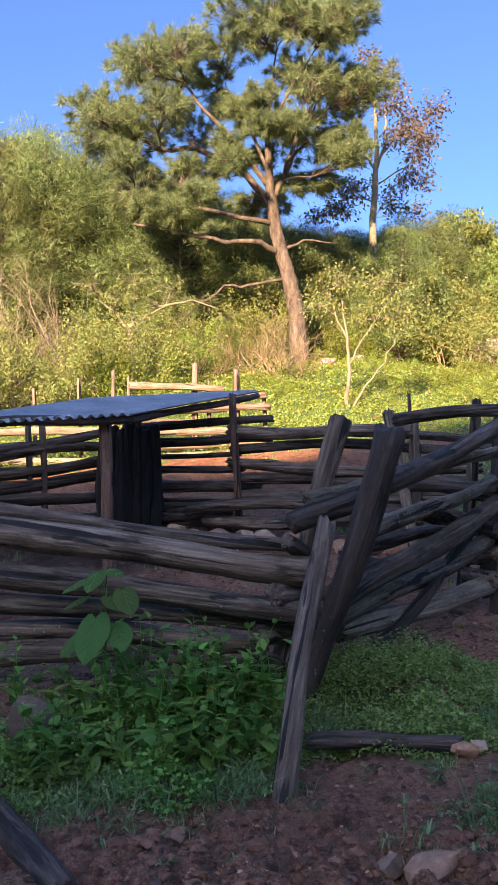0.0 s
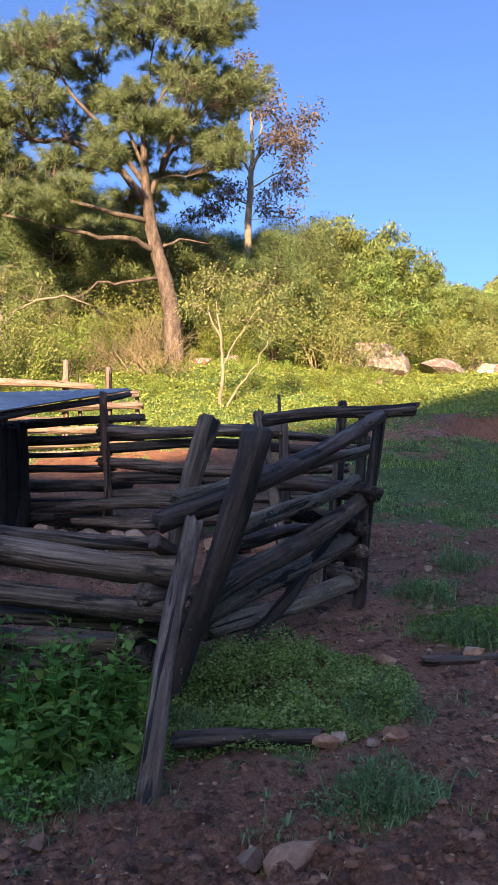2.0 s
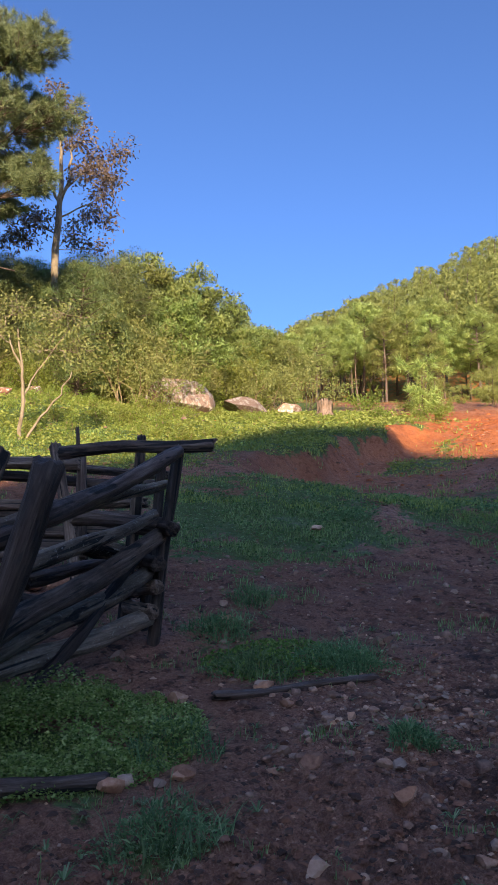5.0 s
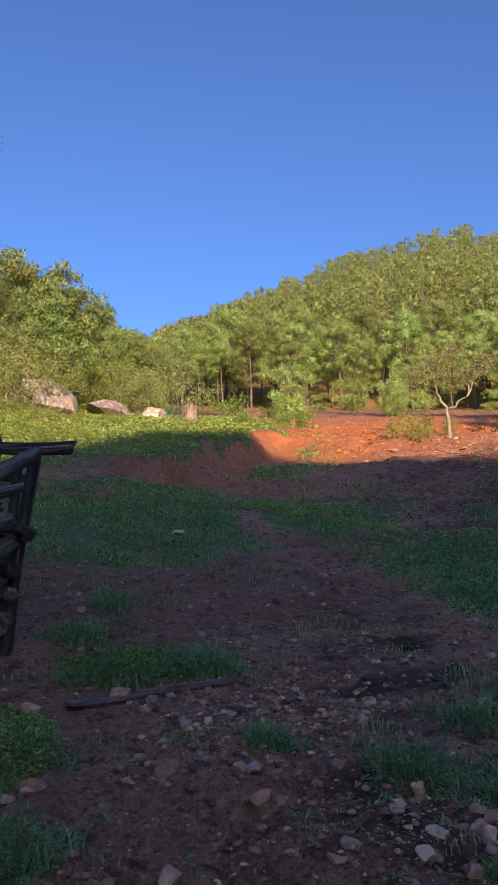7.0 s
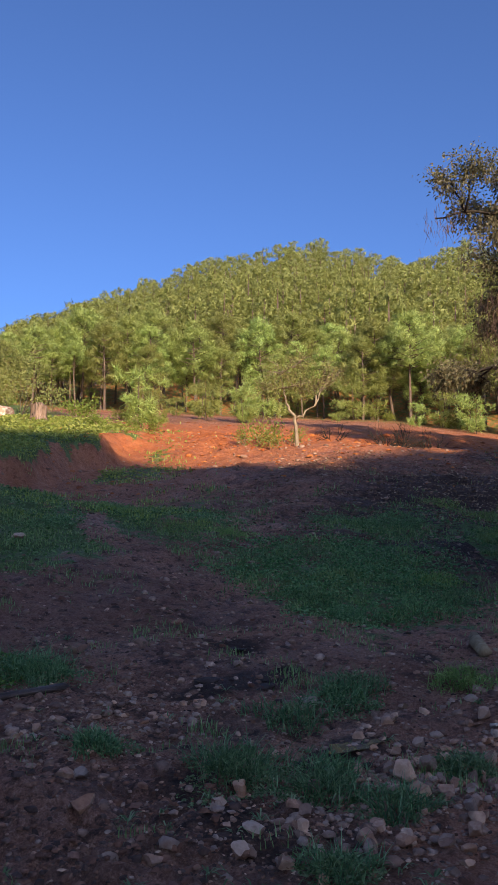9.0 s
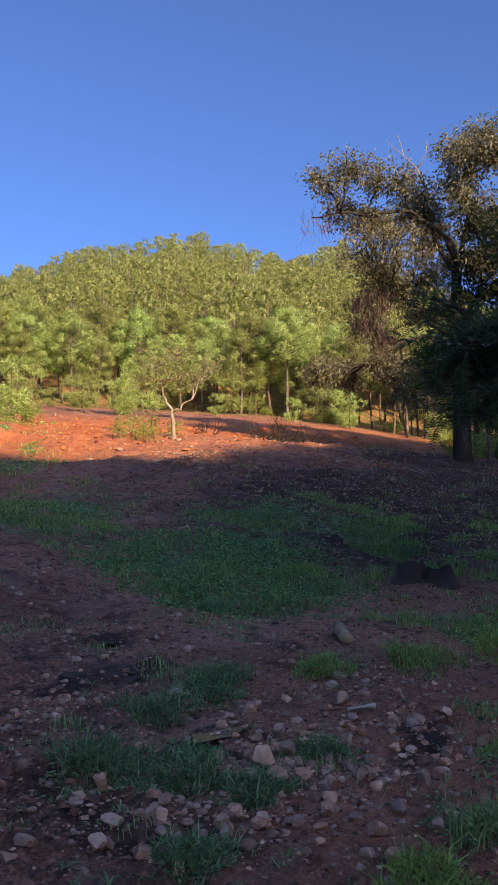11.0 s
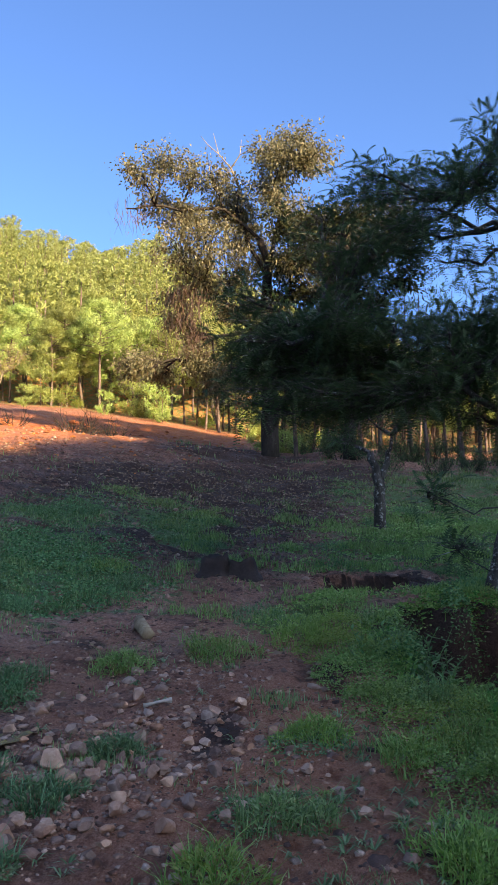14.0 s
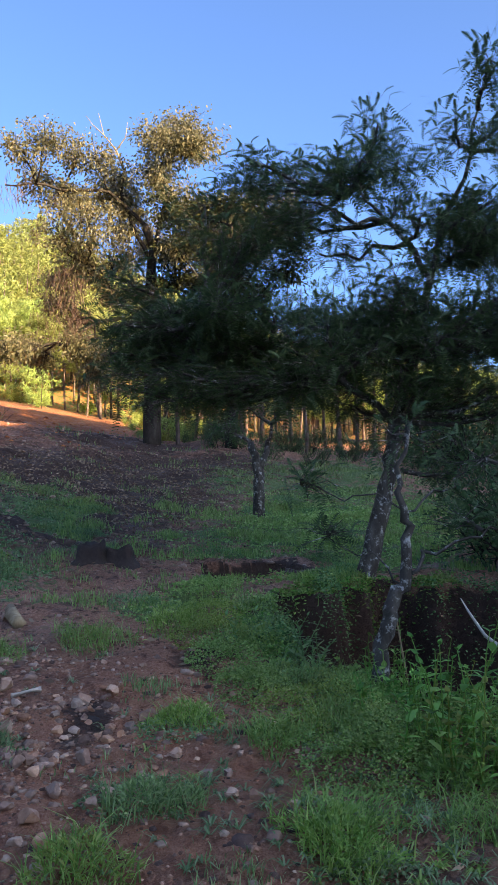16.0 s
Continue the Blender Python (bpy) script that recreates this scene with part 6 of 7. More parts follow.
def lay_stones(rows, label, group):
    r = np.random.default_rng(len(rows))
    for x, y, w, h in rows:
        w, h = min(w, 0.07 + 0.35 * (w - 0.07) if x > 2.2 and y < 5 else 0.4), min(h, 0.75 * w)
        ob = new("stone", STONE_KINDS[int(r.integers(0, 12))])
        s = max(w, 0.05) * 1.1
        ob.matrix_basis = pose(x, y, ground_at(x, y) + 0.25 * h, r.uniform(-15, 15), r.uniform(-15, 15), r.uniform(0, 360)) @ Matrix.Diagonal((s, s * r.uniform(0.75, 1.1), min(max(h, w * 0.62), w * 0.85) * 1.5, 1))
        tagged(ob, label, "stone", group)


lay_stones([(0.45, 2.74, 0.13, 0.13), (0.6, 2.69, 0.2, 0.2), (0.96, 3.69, 0.14, 0.14), (-0.28, 3.17, 0.13, 0.08), (1.41, 5.53, 0.12, 0.10), (1.28, 3.73, 0.11, 0.07), (1.17, 3.70, 0.09, 0.06), (1.03, 3.74, 0.11, 0.08), (1.55, 4.62, 0.14, 0.12), (2.09, 4.63, 0.16, 0.09), (1.87, 3.60, 0.14, 0.08), (1.44, 2.64, 0.12, 0.09), (2.52, 6.50, 0.13, 0.10), (2.42, 6.10, 0.13, 0.09), (2.11, 4.35, 0.09, 0.07), (1.30, 3.74, 0.13, 0.09), (2.06, 3.06, 0.15, 0.19), (2.26, 3.41, 0.13, 0.09), (2.19, 3.44, 0.10, 0.08)], "rounded reddish field stone in the mud", "stones of the track")
lay_stones([(2.54, 3.47, 0.10, 0.05), (2.65, 3.56, 0.11, 0.05), (1.86, 3.64, 0.10, 0.08), (2.09, 4.63, 0.14, 0.11), (3.31, 5.28, 0.17, 0.10), (2.43, 2.63, 0.11, 0.07), (2.26, 2.28, 0.14, 0.09), (2.35, 2.14, 0.14, 0.08), (4.39, 5.52, 0.11, 0.07), (1.82, 3.78, 0.09, 0.06), (4.48, 8.62, 0.19, 0.08), (3.30, 3.83, 0.13, 0.07), (1.46, 2.68, 0.10, 0.07)], "rounded reddish field stone in the mud", "stones of the track")
lay_stones([(2.54, 3.48, 0.09, 0.06), (2.45, 2.63, 0.11, 0.07), (2.41, 2.37, 0.17, 0.06), (2.28, 2.28, 0.12, 0.08), (2.36, 2.16, 0.11, 0.07), (2.57, 2.27, 0.10, 0.07), (2.63, 1.98, 0.16, 0.19), (2.80, 1.93, 0.13, 0.10), (3.29, 2.09, 0.14, 0.17), (3.10, 1.83, 0.13, 0.10), (2.88, 1.82, 0.10, 0.07), (3.34, 2.45, 0.12, 0.06), (3.52, 2.40, 0.12, 0.07), (3.73, 2.58, 0.12, 0.08), (3.88, 2.88, 0.14, 0.06), (3.28, 3.83, 0.16, 0.06), (1.94, 2.38, 0.09, 0.07), (1.81, 2.47, 0.08, 0.06), (2.57, 2.29, 0.07, 0.06), (2.79, 1.93, 0.11, 0.08)], "pale rounded stone in the washed-out track", "stones of the track")
lay_stones([(2.87, 1.81, 0.09, 0.06), (3.03, 1.79, 0.11, 0.09), (2.97, 1.52, 0.12, 0.07), (3.99, 1.47, 0.08, 0.07), (3.64, 1.10, 0.08, 0.05), (4.11, 1.69, 0.09, 0.06), (3.85, 2.88, 0.15, 0.07), (3.50, 2.41, 0.10, 0.07), (2.84, 1.49, 0.09, 0.05), (2.35, 2.15, 0.10, 0.07), (2.35, 1.96, 0.08, 0.06), (3.02, 1.66, 0.10, 0.04), (2.72, 1.68, 0.07, 0.05), (5.84, 3.64, 0.21, 0.07), (4.20, 2.89, 0.09, 0.07), (4.18, 2.57, 0.08, 0.06), (4.15, 2.39, 0.09, 0.08), (2.76, 2.10, 0.13, 0.10)], "pale rounded stone in the washed-out track", "stones of the track")
lay_stones([(3.35, 0.40, 0.08, 0.06), (5.76, 2.72, 0.19, 0.05), (4.20, 0.98, 0.08, 0.06), (3.39, 0.79, 0.08, 0.05), (3.36, 0.89, 0.07, 0.05), (3.65, 1.00, 0.06, 0.04), (3.80, 1.31, 0.08, 0.07), (3.55, 1.26, 0.07, 0.06), (3.40, 1.79, 0.11, 0.06), (3.42, 1.88, 0.10, 0.07), (3.18, 1.75, 0.08, 0.08), (2.79, 1.36, 0.14, 0.08)], "small reddish stone among grass", "stones of the track")


sr = np.random.default_rng(73)
lay_stones([(float(x), float(y), float(w), float(w) * 0.7) for x, y, w in zip(sr.normal(3.35, 0.42, 95), sr.normal(2.2, 0.36, 95), 0.045 + 0.05 * sr.gamma(1.2, 0.55, 95))], "pinkish rounded stone in the washed-out track", "stones of the track")
lay_stones([(float(x), float(y), float(w), float(w) * 0.7) for x, y, w in zip(sr.normal(4.3, 0.5, 45), sr.normal(1.95, 0.35, 45), 0.04 + 0.035 * sr.gamma(1.2, 0.6, 45))], "small pinkish stone on trodden earth", "stones of the track")
lay_stones([(float(x), float(y), float(w), float(w) * 0.7) for x, y, w in zip(sr.normal(2.75, 0.4, 50), sr.normal(3.9, 0.4, 50), 0.035 + 0.03 * sr.gamma(1.2, 0.6, 50))], "small pale stone on trodden earth", "stones of the track")


def stony(x, y):
    g = 1.0 * blob(x, y, 3.4, 2.3, 1.0, 0.7, -20)
    g = np.maximum(g, 0.8 * blob(x, y, 2.8, 4.1, 0.9, 0.7, 30))
    g = np.maximum(g, 0.5 * blob(x, y, 4.8, 2.6, 1.4, 0.6, 20))
    g = np.maximum(g, 0.35 * blob(x, y, 7.0, 5.0, 5.0, 3.0, 20))
    g = np.maximum(g, 0.35 * blob(x, y, 17, 14, 8, 4, 0))
    g = np.maximum(g, 0.25 * blob(x, y, 2.5, 7.0, 2.0, 2.0))
    return np.maximum(g, 0.07) * (0.12 + 0.88 * step(0.9, 2.2, x))


def joined_stones(name, label, n, seed, near, far, size):
    """Gravel and small stones, joined: low stones of 18 faces each."""
    r = np.random.default_rng(seed)
    a = np.arange(5) * math.pi * 0.4
    ring = np.stack([np.cos(a), np.sin(a)], 1)
    base = np.concatenate([np.c_[ring * 0.75, np.full(5, -0.45)], np.c_[ring, np.full(5, 0.1)], np.c_[ring * 0.6, np.full(5, 0.55)], [[0, 0, 0.62]]])
    k = np.arange(5)
    quad = np.concatenate([np.stack([o + k, o + (k + 1) % 5, o + 5 + (k + 1) % 5, o + 5 + k], 1) for o in (0, 5)])
    tri = np.stack([10 + k, 10 + (k + 1) % 5, np.full(5, 15)], 1)
    d = near * np.exp(r.uniform(0, 1, n * 24) * math.log(far / near))
    az = np.radians(r.uniform(-20, 92, n * 24))
    x, y = d * np.sin(az), d * np.cos(az)
    keep = r.uniform(0, 1, len(x)) < stony(x, y) * (1 - 0.95 * sward(x, y))
    x, y, d = x[keep][:n], y[keep][:n], d[keep][:n]
    n = len(x)
    z = ground_z(x, y)
    s = size * (0.35 + r.gamma(1.6, 0.45, n)) * (0.6 + 0.075 * d)
    rz = r.uniform(0, 6.28, n)
    v = base[None] * (1 + 0.2 * r.standard_normal((n, 16, 3)))
    v = v * (s[:, None] * np.stack([np.ones(n), r.uniform(0.6, 1, n), r.uniform(0.55, 0.95, n)], 1))[:, None]
    c, q = np.cos(rz)[:, None], np.sin(rz)[:, None]
    X, Y = v[..., 0] * c - v[..., 1] * q, v[..., 0] * q + v[..., 1] * c
    V = np.stack([X + x[:, None], Y + y[:, None], v[..., 2] + z[:, None] + 0.1 * s[:, None]], 2).reshape(-1, 3)
    off = (np.arange(n) * 16)[:, None, None]
    me = mesh_of(name, V, (quad[None] + off).reshape(-1, 4), (tri[None] + off).reshape(-1, 3), M_STONE)
    tagged(new(name, me), label, "gravel", kind="stuff")


joined_stones("gravel", "scattered reddish pebbles on trodden earth", 5200, 1, 2.2, 28, 0.011)
joined_stones("loose_stones", "loose small stones in the track", 1900, 2, 2.4, 24, 0.0165)


def blades(r, x, y, height, width, lean=0.5):
    """Bent grass blades: two segments each, on the ground."""
    n = len(x)
    z = ground_z(x, y) - 0.01
    a = r.uniform(0, 6.28, n)
    out = np.stack([np.cos(a), np.sin(a), np.zeros(n)], 1)
    side = np.stack([-np.sin(a), np.cos(a), np.zeros(n)], 1) * (width * 0.5)[:, None]
    h = height[:, None]
    bend = lean * r.uniform(0.3, 1.3, n)[:, None]
    p0 = np.stack([x, y, z], 1)
    up = np.array([0, 0, 1.0])
    p1 = p0 + up * h * 0.6 + out * h * bend * 0.3
    p2 = p0 + up * h * 0.95 + out * h * bend * 0.95
    v = np.stack([p0 - side, p0 + side, p1 + side * 0.7, p1 - side * 0.7, p2], 1).reshape(-1, 3)
    k = (np.arange(n) * 5)[:, None]
    return v, k + np.array([[0, 1, 2, 3]]), k + np.array([[3, 2, 4]])


def sward_grass(name, label, n, seed, near, far, az0, az1, height, width, mat=M_GRASS):
    r = np.random.default_rng(seed)
    d = near * np.exp(r.uniform(0, 1, n * 5) * math.log(far / near))
    az = np.radians(r.uniform(az0, az1, n * 5))
    x, y = d * np.sin(az), d * np.cos(az)
    patch = np.array([noise.noise(Vector((a * 1.6, b * 1.6, 3.0))) + 0.5 * noise.noise(Vector((a * 5, b * 5, 7.0))) for a, b in zip(x, y)])
    keep = r.uniform(0, 1, len(x)) < np.clip(sward(x, y) + 0.95 * patch - 0.22, 0, 1) ** 1.5
    x, y, d, patch = x[keep][:n], y[keep][:n], d[keep][:n], patch[keep][:n]
    h = height * np.clip(1 + 1.3 * patch, 0.35, 2.2) * r.uniform(0.5, 1.3, len(x)) * (0.7 + 0.03 * d)
    v, q, t = blades(r, x, y, h, width * (0.5 + 0.13 * d), 0.6)
    tagged(new(name, mesh_of(name, v, q, t, mat)), label, "grass", kind="stuff")


sward_grass("grass", "short green grass on the shaded slope", 52000, 3, 2.3, 9.0, -20, 92, 0.04, 0.006)
sward_grass("grass", "green grass on the upper slope", 34000, 4, 8.0, 17.0, -20, 60, 0.05, 0.006)
sward_grass("grass", "fresh green grass under the acacia", 20000, 6, 7.0, 15.0, 60, 94, 0.06, 0.006, M_GRASS_FRESH)
sward_grass("grass", "dull green grass in the shade of the wood", 26000, 7, 11.0, 27.0, 58, 94, 0.05, 0.006, M_GRASS)
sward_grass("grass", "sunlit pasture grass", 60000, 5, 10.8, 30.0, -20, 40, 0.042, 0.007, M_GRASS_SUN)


def pasture_leaves(n, seed):
    """Low leafy growth that closes the pasture's turf."""
    r = np.random.default_rng(seed)
    d, az = 11.5 * np.exp(r.uniform(0, 1, 3 * n) * math.log(2.5)), np.radians(r.uniform(-20, 38, 3 * n))
    x, y = d * np.sin(az), d * np.cos(az)
    keep = (y - 0.2 * x > 11.5) & (sward(x, y) > r.uniform(0.2, 0.9, 3 * n)) & (mottle(x, y, 0.8, 61) > r.uniform(-1.2, 0.5, 3 * n))
    x, y, d = x[keep][:n], y[keep][:n], d[keep][:n]
    w = np.stack([r.standard_normal(len(x)), r.standard_normal(len(x)), r.uniform(-0.1, 0.7, len(x))], 1)
    v, q = leaf_soup(r, np.stack([x, y, ground_z(x, y) + r.uniform(0.0, 0.09, len(x))], 1), w, 0.0045 * d * r.uniform(0.6, 1.3, len(x)), 0.0024 * d, 0.1, 1.2)
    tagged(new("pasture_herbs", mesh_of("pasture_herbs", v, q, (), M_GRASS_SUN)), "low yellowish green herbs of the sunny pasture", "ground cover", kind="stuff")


pasture_leaves(60000, 62)


def tuft(at, radius, height, n, seed, mat=M_GRASS):
    """A soft clump: long blades at the rim, a mound of narrow leaves within."""
    r = np.random.default_rng(seed)
    base = np.array([at[0], at[1], ground_at(*at)])
    t = thing("grass_tuft", base, "soft bushy clump of green grass", "grass tuft", "grass tufts")
    a, q = r.uniform(0, 6.28, n), radius * np.sqrt(r.uniform(0, 1, n))
    q = q * (1 + 0.3 * np.sin(3 * a + seed) + 0.22 * np.sin(5 * a + 2 * seed))
    x, y = at[0] + q * np.cos(a), at[1] + q * np.sin(a)
    v, qd, tr = blades(r, x, y, height * r.uniform(0.35, 1.25, n), np.full(n, 0.006), 1.25)
    tagged(piece("rim", mesh_of("rim", v - base, qd, tr, mat), t), kind="stuff")
    m = int(n * 2.4)
    a, q = r.uniform(0, 6.28, m), np.sqrt(r.uniform(0, 1, m))
    lob = 1 + 0.3 * np.sin(3 * a + seed) + 0.22 * np.sin(5 * a + 2 * seed)
    dx, dy = radius * 0.9 * lob * q * np.cos(a), radius * 0.9 * lob * q * np.sin(a)
    z = ground_z(at[0] + dx, at[1] + dy) - base[2] + height * 0.75 * (1 - 0.75 * q ** 2) * r.uniform(0, 1, m) ** 0.7
    way = np.stack([dx / radius, dy / radius, np.full(m, 0.8)], 1) + 0.55 * r.standard_normal((m, 3))
    v, qd = leaf_soup(r, np.stack([dx, dy, z], 1), way, 0.045 * r.uniform(0.6, 1.3, m), 0.008, 0.2)
    tagged(piece("mound", mesh_of("mound", v, qd, (), mat), t), kind="stuff")


def rosettes(name, label, spots, seed, reach, mat):
    """Small splayed grass plants, joined."""
    r = np.random.default_rng(seed)
    P = []
    for x, y in spots:
        k = int(r.integers(7, 15))
        a, h = r.uniform(0, 6.28, k), reach * r.uniform(0.4, 1.2, k)
        f = np.array([x, y, ground_at(x, y) - 0.004])
        out = np.stack([np.cos(a), np.sin(a), np.zeros(k)], 1)
        side = np.stack([-np.sin(a), np.cos(a), np.zeros(k)], 1) * 0.0035
        up = np.array([0, 0, 1.0])
        p1 = f + out * (h * 0.45)[:, None] + up * (h * 0.5 * r.uniform(0.4, 1.1, k))[:, None]
        p2 = f + out * h[:, None] + up * (h * 0.35 * r.uniform(-0.1, 1.3, k))[:, None]
        f = np.repeat(f[None], k, 0)
        P.append(np.stack([f - side, f + side, p1 + side, p1 - side, p2], 1).reshape(-1, 3))
    v = np.concatenate(P)
    k = (np.arange(len(v) // 5) * 5)[:, None]
    tagged(new(name, mesh_of(name, v, k + np.array([[0, 1, 2, 3]]), k + np.array([[3, 2, 4]]), mat)), label, "grass", kind="stuff")


TUFTS = [(3.24, 1.17, 0.2), (2.72, 1.17, 0.18), (4.01, 3.34, 0.2), (3.53, 3.29, 0.22), (3.02, 2.15, 0.15), (5.45, 2.66, 0.28), (3.62, 2.21, 0.13), (4.83, 3.05, 0.2), (4.2, 1.44, 0.18), (3.1, 2.62, 0.16),
         (5.9, 1.5, 0.3), (3.2, 0.46, 0.16), (3.12, 0.34, 0.14), (6.19, 2.32, 0.3), (2.93, 2.5, 0.16), (2.86, 2.95, 0.2), (2.45, 1.97, 0.13), (4.16, 3.41, 0.2), (2.45, 3.6, 0.12)]
TUFTS_B = [(2.76, 5.02, 0.3), (2.3, 5.95, 0.25), (2.82, 6.58, 0.22), (2.77, 2.94, 0.18), (1.34, 4.06, 0.22), (1.05, 3.16, 0.24), (2.19, 5.04, 0.28), (2.83, 4.94, 0.25), (-0.25, 3.42, 0.25), (0.0, 3.5, 0.2), (-0.55, 3.38, 0.25),
           (-0.9, 3.5, 0.3), (0.3, 4.0, 0.2), (4.8, 0.7, 0.2), (5.0, 1.0, 0.25), (4.3, 0.5, 0.18), (5.0, 1.3, 0.2), (6.9, 1.9, 0.3), (4.0, 0.9, 0.15)]
for i, (x, y, rad) in enumerate(TUFTS + TUFTS_B):
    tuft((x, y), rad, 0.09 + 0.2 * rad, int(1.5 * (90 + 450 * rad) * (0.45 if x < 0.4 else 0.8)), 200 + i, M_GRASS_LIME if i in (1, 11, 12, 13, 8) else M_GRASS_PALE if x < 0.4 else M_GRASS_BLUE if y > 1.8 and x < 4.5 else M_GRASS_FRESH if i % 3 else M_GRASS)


# taller clumps that break up the sward on the slope
cr = np.random.default_rng(77)
clumps = []
while len(clumps) < 46:
    x, y = cr.uniform(5.0, 16.0), cr.uniform(1.5, 10.0)
    if float(sward(x, y)) > 0.45 and gully(x, y) > 1.2 and scoop(x, y) > 1.6 and all(math.hypot(x - a, y - b) > 0.5 for a, b in clumps):
        clumps.append((x, y))
for i, (x, y) in enumerate(clumps):
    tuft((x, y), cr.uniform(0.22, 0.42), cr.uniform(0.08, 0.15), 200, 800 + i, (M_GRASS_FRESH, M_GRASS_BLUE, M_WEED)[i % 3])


def leaf_blade(s, foot, way, length, width, cup=0.15, segs=4):
    """One broad leaf, pointed, folded along its rib; added to the solid s."""
    way = unit(way)
    side = unit(np.cross(way, [0, 0, 1.0]) + 1e-6)
    up = np.cross(side, way)
    v = []
    for k in range(segs + 1):
        f = k / segs
        w = width * 0.5 * math.sin(math.pi * (0.12 + 0.88 * f) ** 0.75) if k < segs else 0.0
        c = foot + way * length * f - np.array([0, 0, 1.0]) * length * 0.22 * f * f
        v += [c - side * w + up * w * cup, c, c + side * w + up * w * cup]
    q = []
    for k in range(segs):
        b = 3 * k
        q += [[b, b + 1, b + 4, b + 3], [b + 1, b + 2, b + 5, b + 4]]
    s.put(v, q)


def herb(at, height, stems, leaf, seed, label, name="herb", mat=M_HERB, broad=0.45, lean=0.25):
    """A leafy plant: stems with leaves in turn up to the top."""
    r = np.random.default_rng(seed)
    t = thing(name, (at[0], at[1], ground_at(*at) - 0.01), label, "plant", "herbs by the pen")
    for _ in range(stems):
        st, lv = Solid(), Solid()
        a = r.uniform(0, 6.28)
        foot = np.array([0.12 * r.standard_normal(), 0.12 * r.standard_normal(), 0])
        pts, last = wander(r, foot, (lean * math.cos(a), lean * math.sin(a), 1), height * r.uniform(0.5, 1.1), 6, 0.08, 0.03)
        st.tube(pts, np.linspace(0.005, 0.002, 7), 4, caps=False)
        b = r.uniform(0, 6.28)
        for k in range(1, 7):
            for turn in (0, math.pi):
                c = b + k * 1.4 + turn + r.uniform(-0.4, 0.4)
                ln = leaf * r.uniform(0.6, 1.15) * (1.2 - 0.1 * k)
                leaf_blade(lv, pts[k], np.array([math.cos(c), math.sin(c), r.uniform(0.0, 1.2)]), ln, ln * broad)
        one = piece("stem", st.mesh("stem", mat), t)
        piece("foliage", lv.mesh("foliage", mat), one)


hr = np.random.default_rng(77)
for i in range(44):
    x, y = hr.uniform(-1.45, 0.15), hr.uniform(3.6, 4.4)
    if math.hypot(x + 1.1, y - 4.0) < 0.3:
        continue
    herb((x, y), hr.uniform(0.3, 0.6) * (0.6 if y < 3.9 else 1.0), int(hr.integers(4, 7)), hr.uniform(0.09, 0.14), 300 + i, "leafy dark green weed growing against the log pen", "weed", M_HERB, 0.52)
for i in range(20):
    x = hr.uniform(3.9, 5.6)
    y = hr.uniform(-0.1, 0.5) + 0.7 * max(0, x - 4.7)
    if gully(x, y) < 0.97:
        continue
    herb((x, y), hr.uniform(0.15, 0.4), int(hr.integers(3, 6)), hr.uniform(0.05, 0.09), 400 + i, "low leafy weed on the lip of the gully", "weed")


def heart(s, foot, way, side, length, width):
    """One large heart-shaped leaf, hanging from its stalk."""
    way, side = unit(way), unit(side)
    up = np.cross(side, way)
    rows = [(-0.12, 0.28, 0.5), (0.0, 0.0, 0.8), (0.2, 0.0, 0.98), (0.42, 0.0, 1.0), (0.65, 0.0, 0.78), (0.85, 0.0, 0.4), (1.0, 0.0, 0.03)]
    v, q = [], []
    for f, inner, w in rows:
        c = foot + way * length * f - up * length * 0.12 * f * f
        h = side * width * 0.5
        wave = up * width * 0.05
        v += [c - h * w + wave, c - h * max(inner, w * 0.5) + wave * 0.3, foot + way * length * max(f, 0.0) - up * length * 0.12 * f * f, c + h * max(inner, w * 0.5) + wave * 0.3, c + h * w + wave]
    for k in range(len(rows) - 1):
        for j in range(4):
            b = 5 * k + j
            q.append([b, b + 1, b + 6, b + 5])
    s.put(v, q)


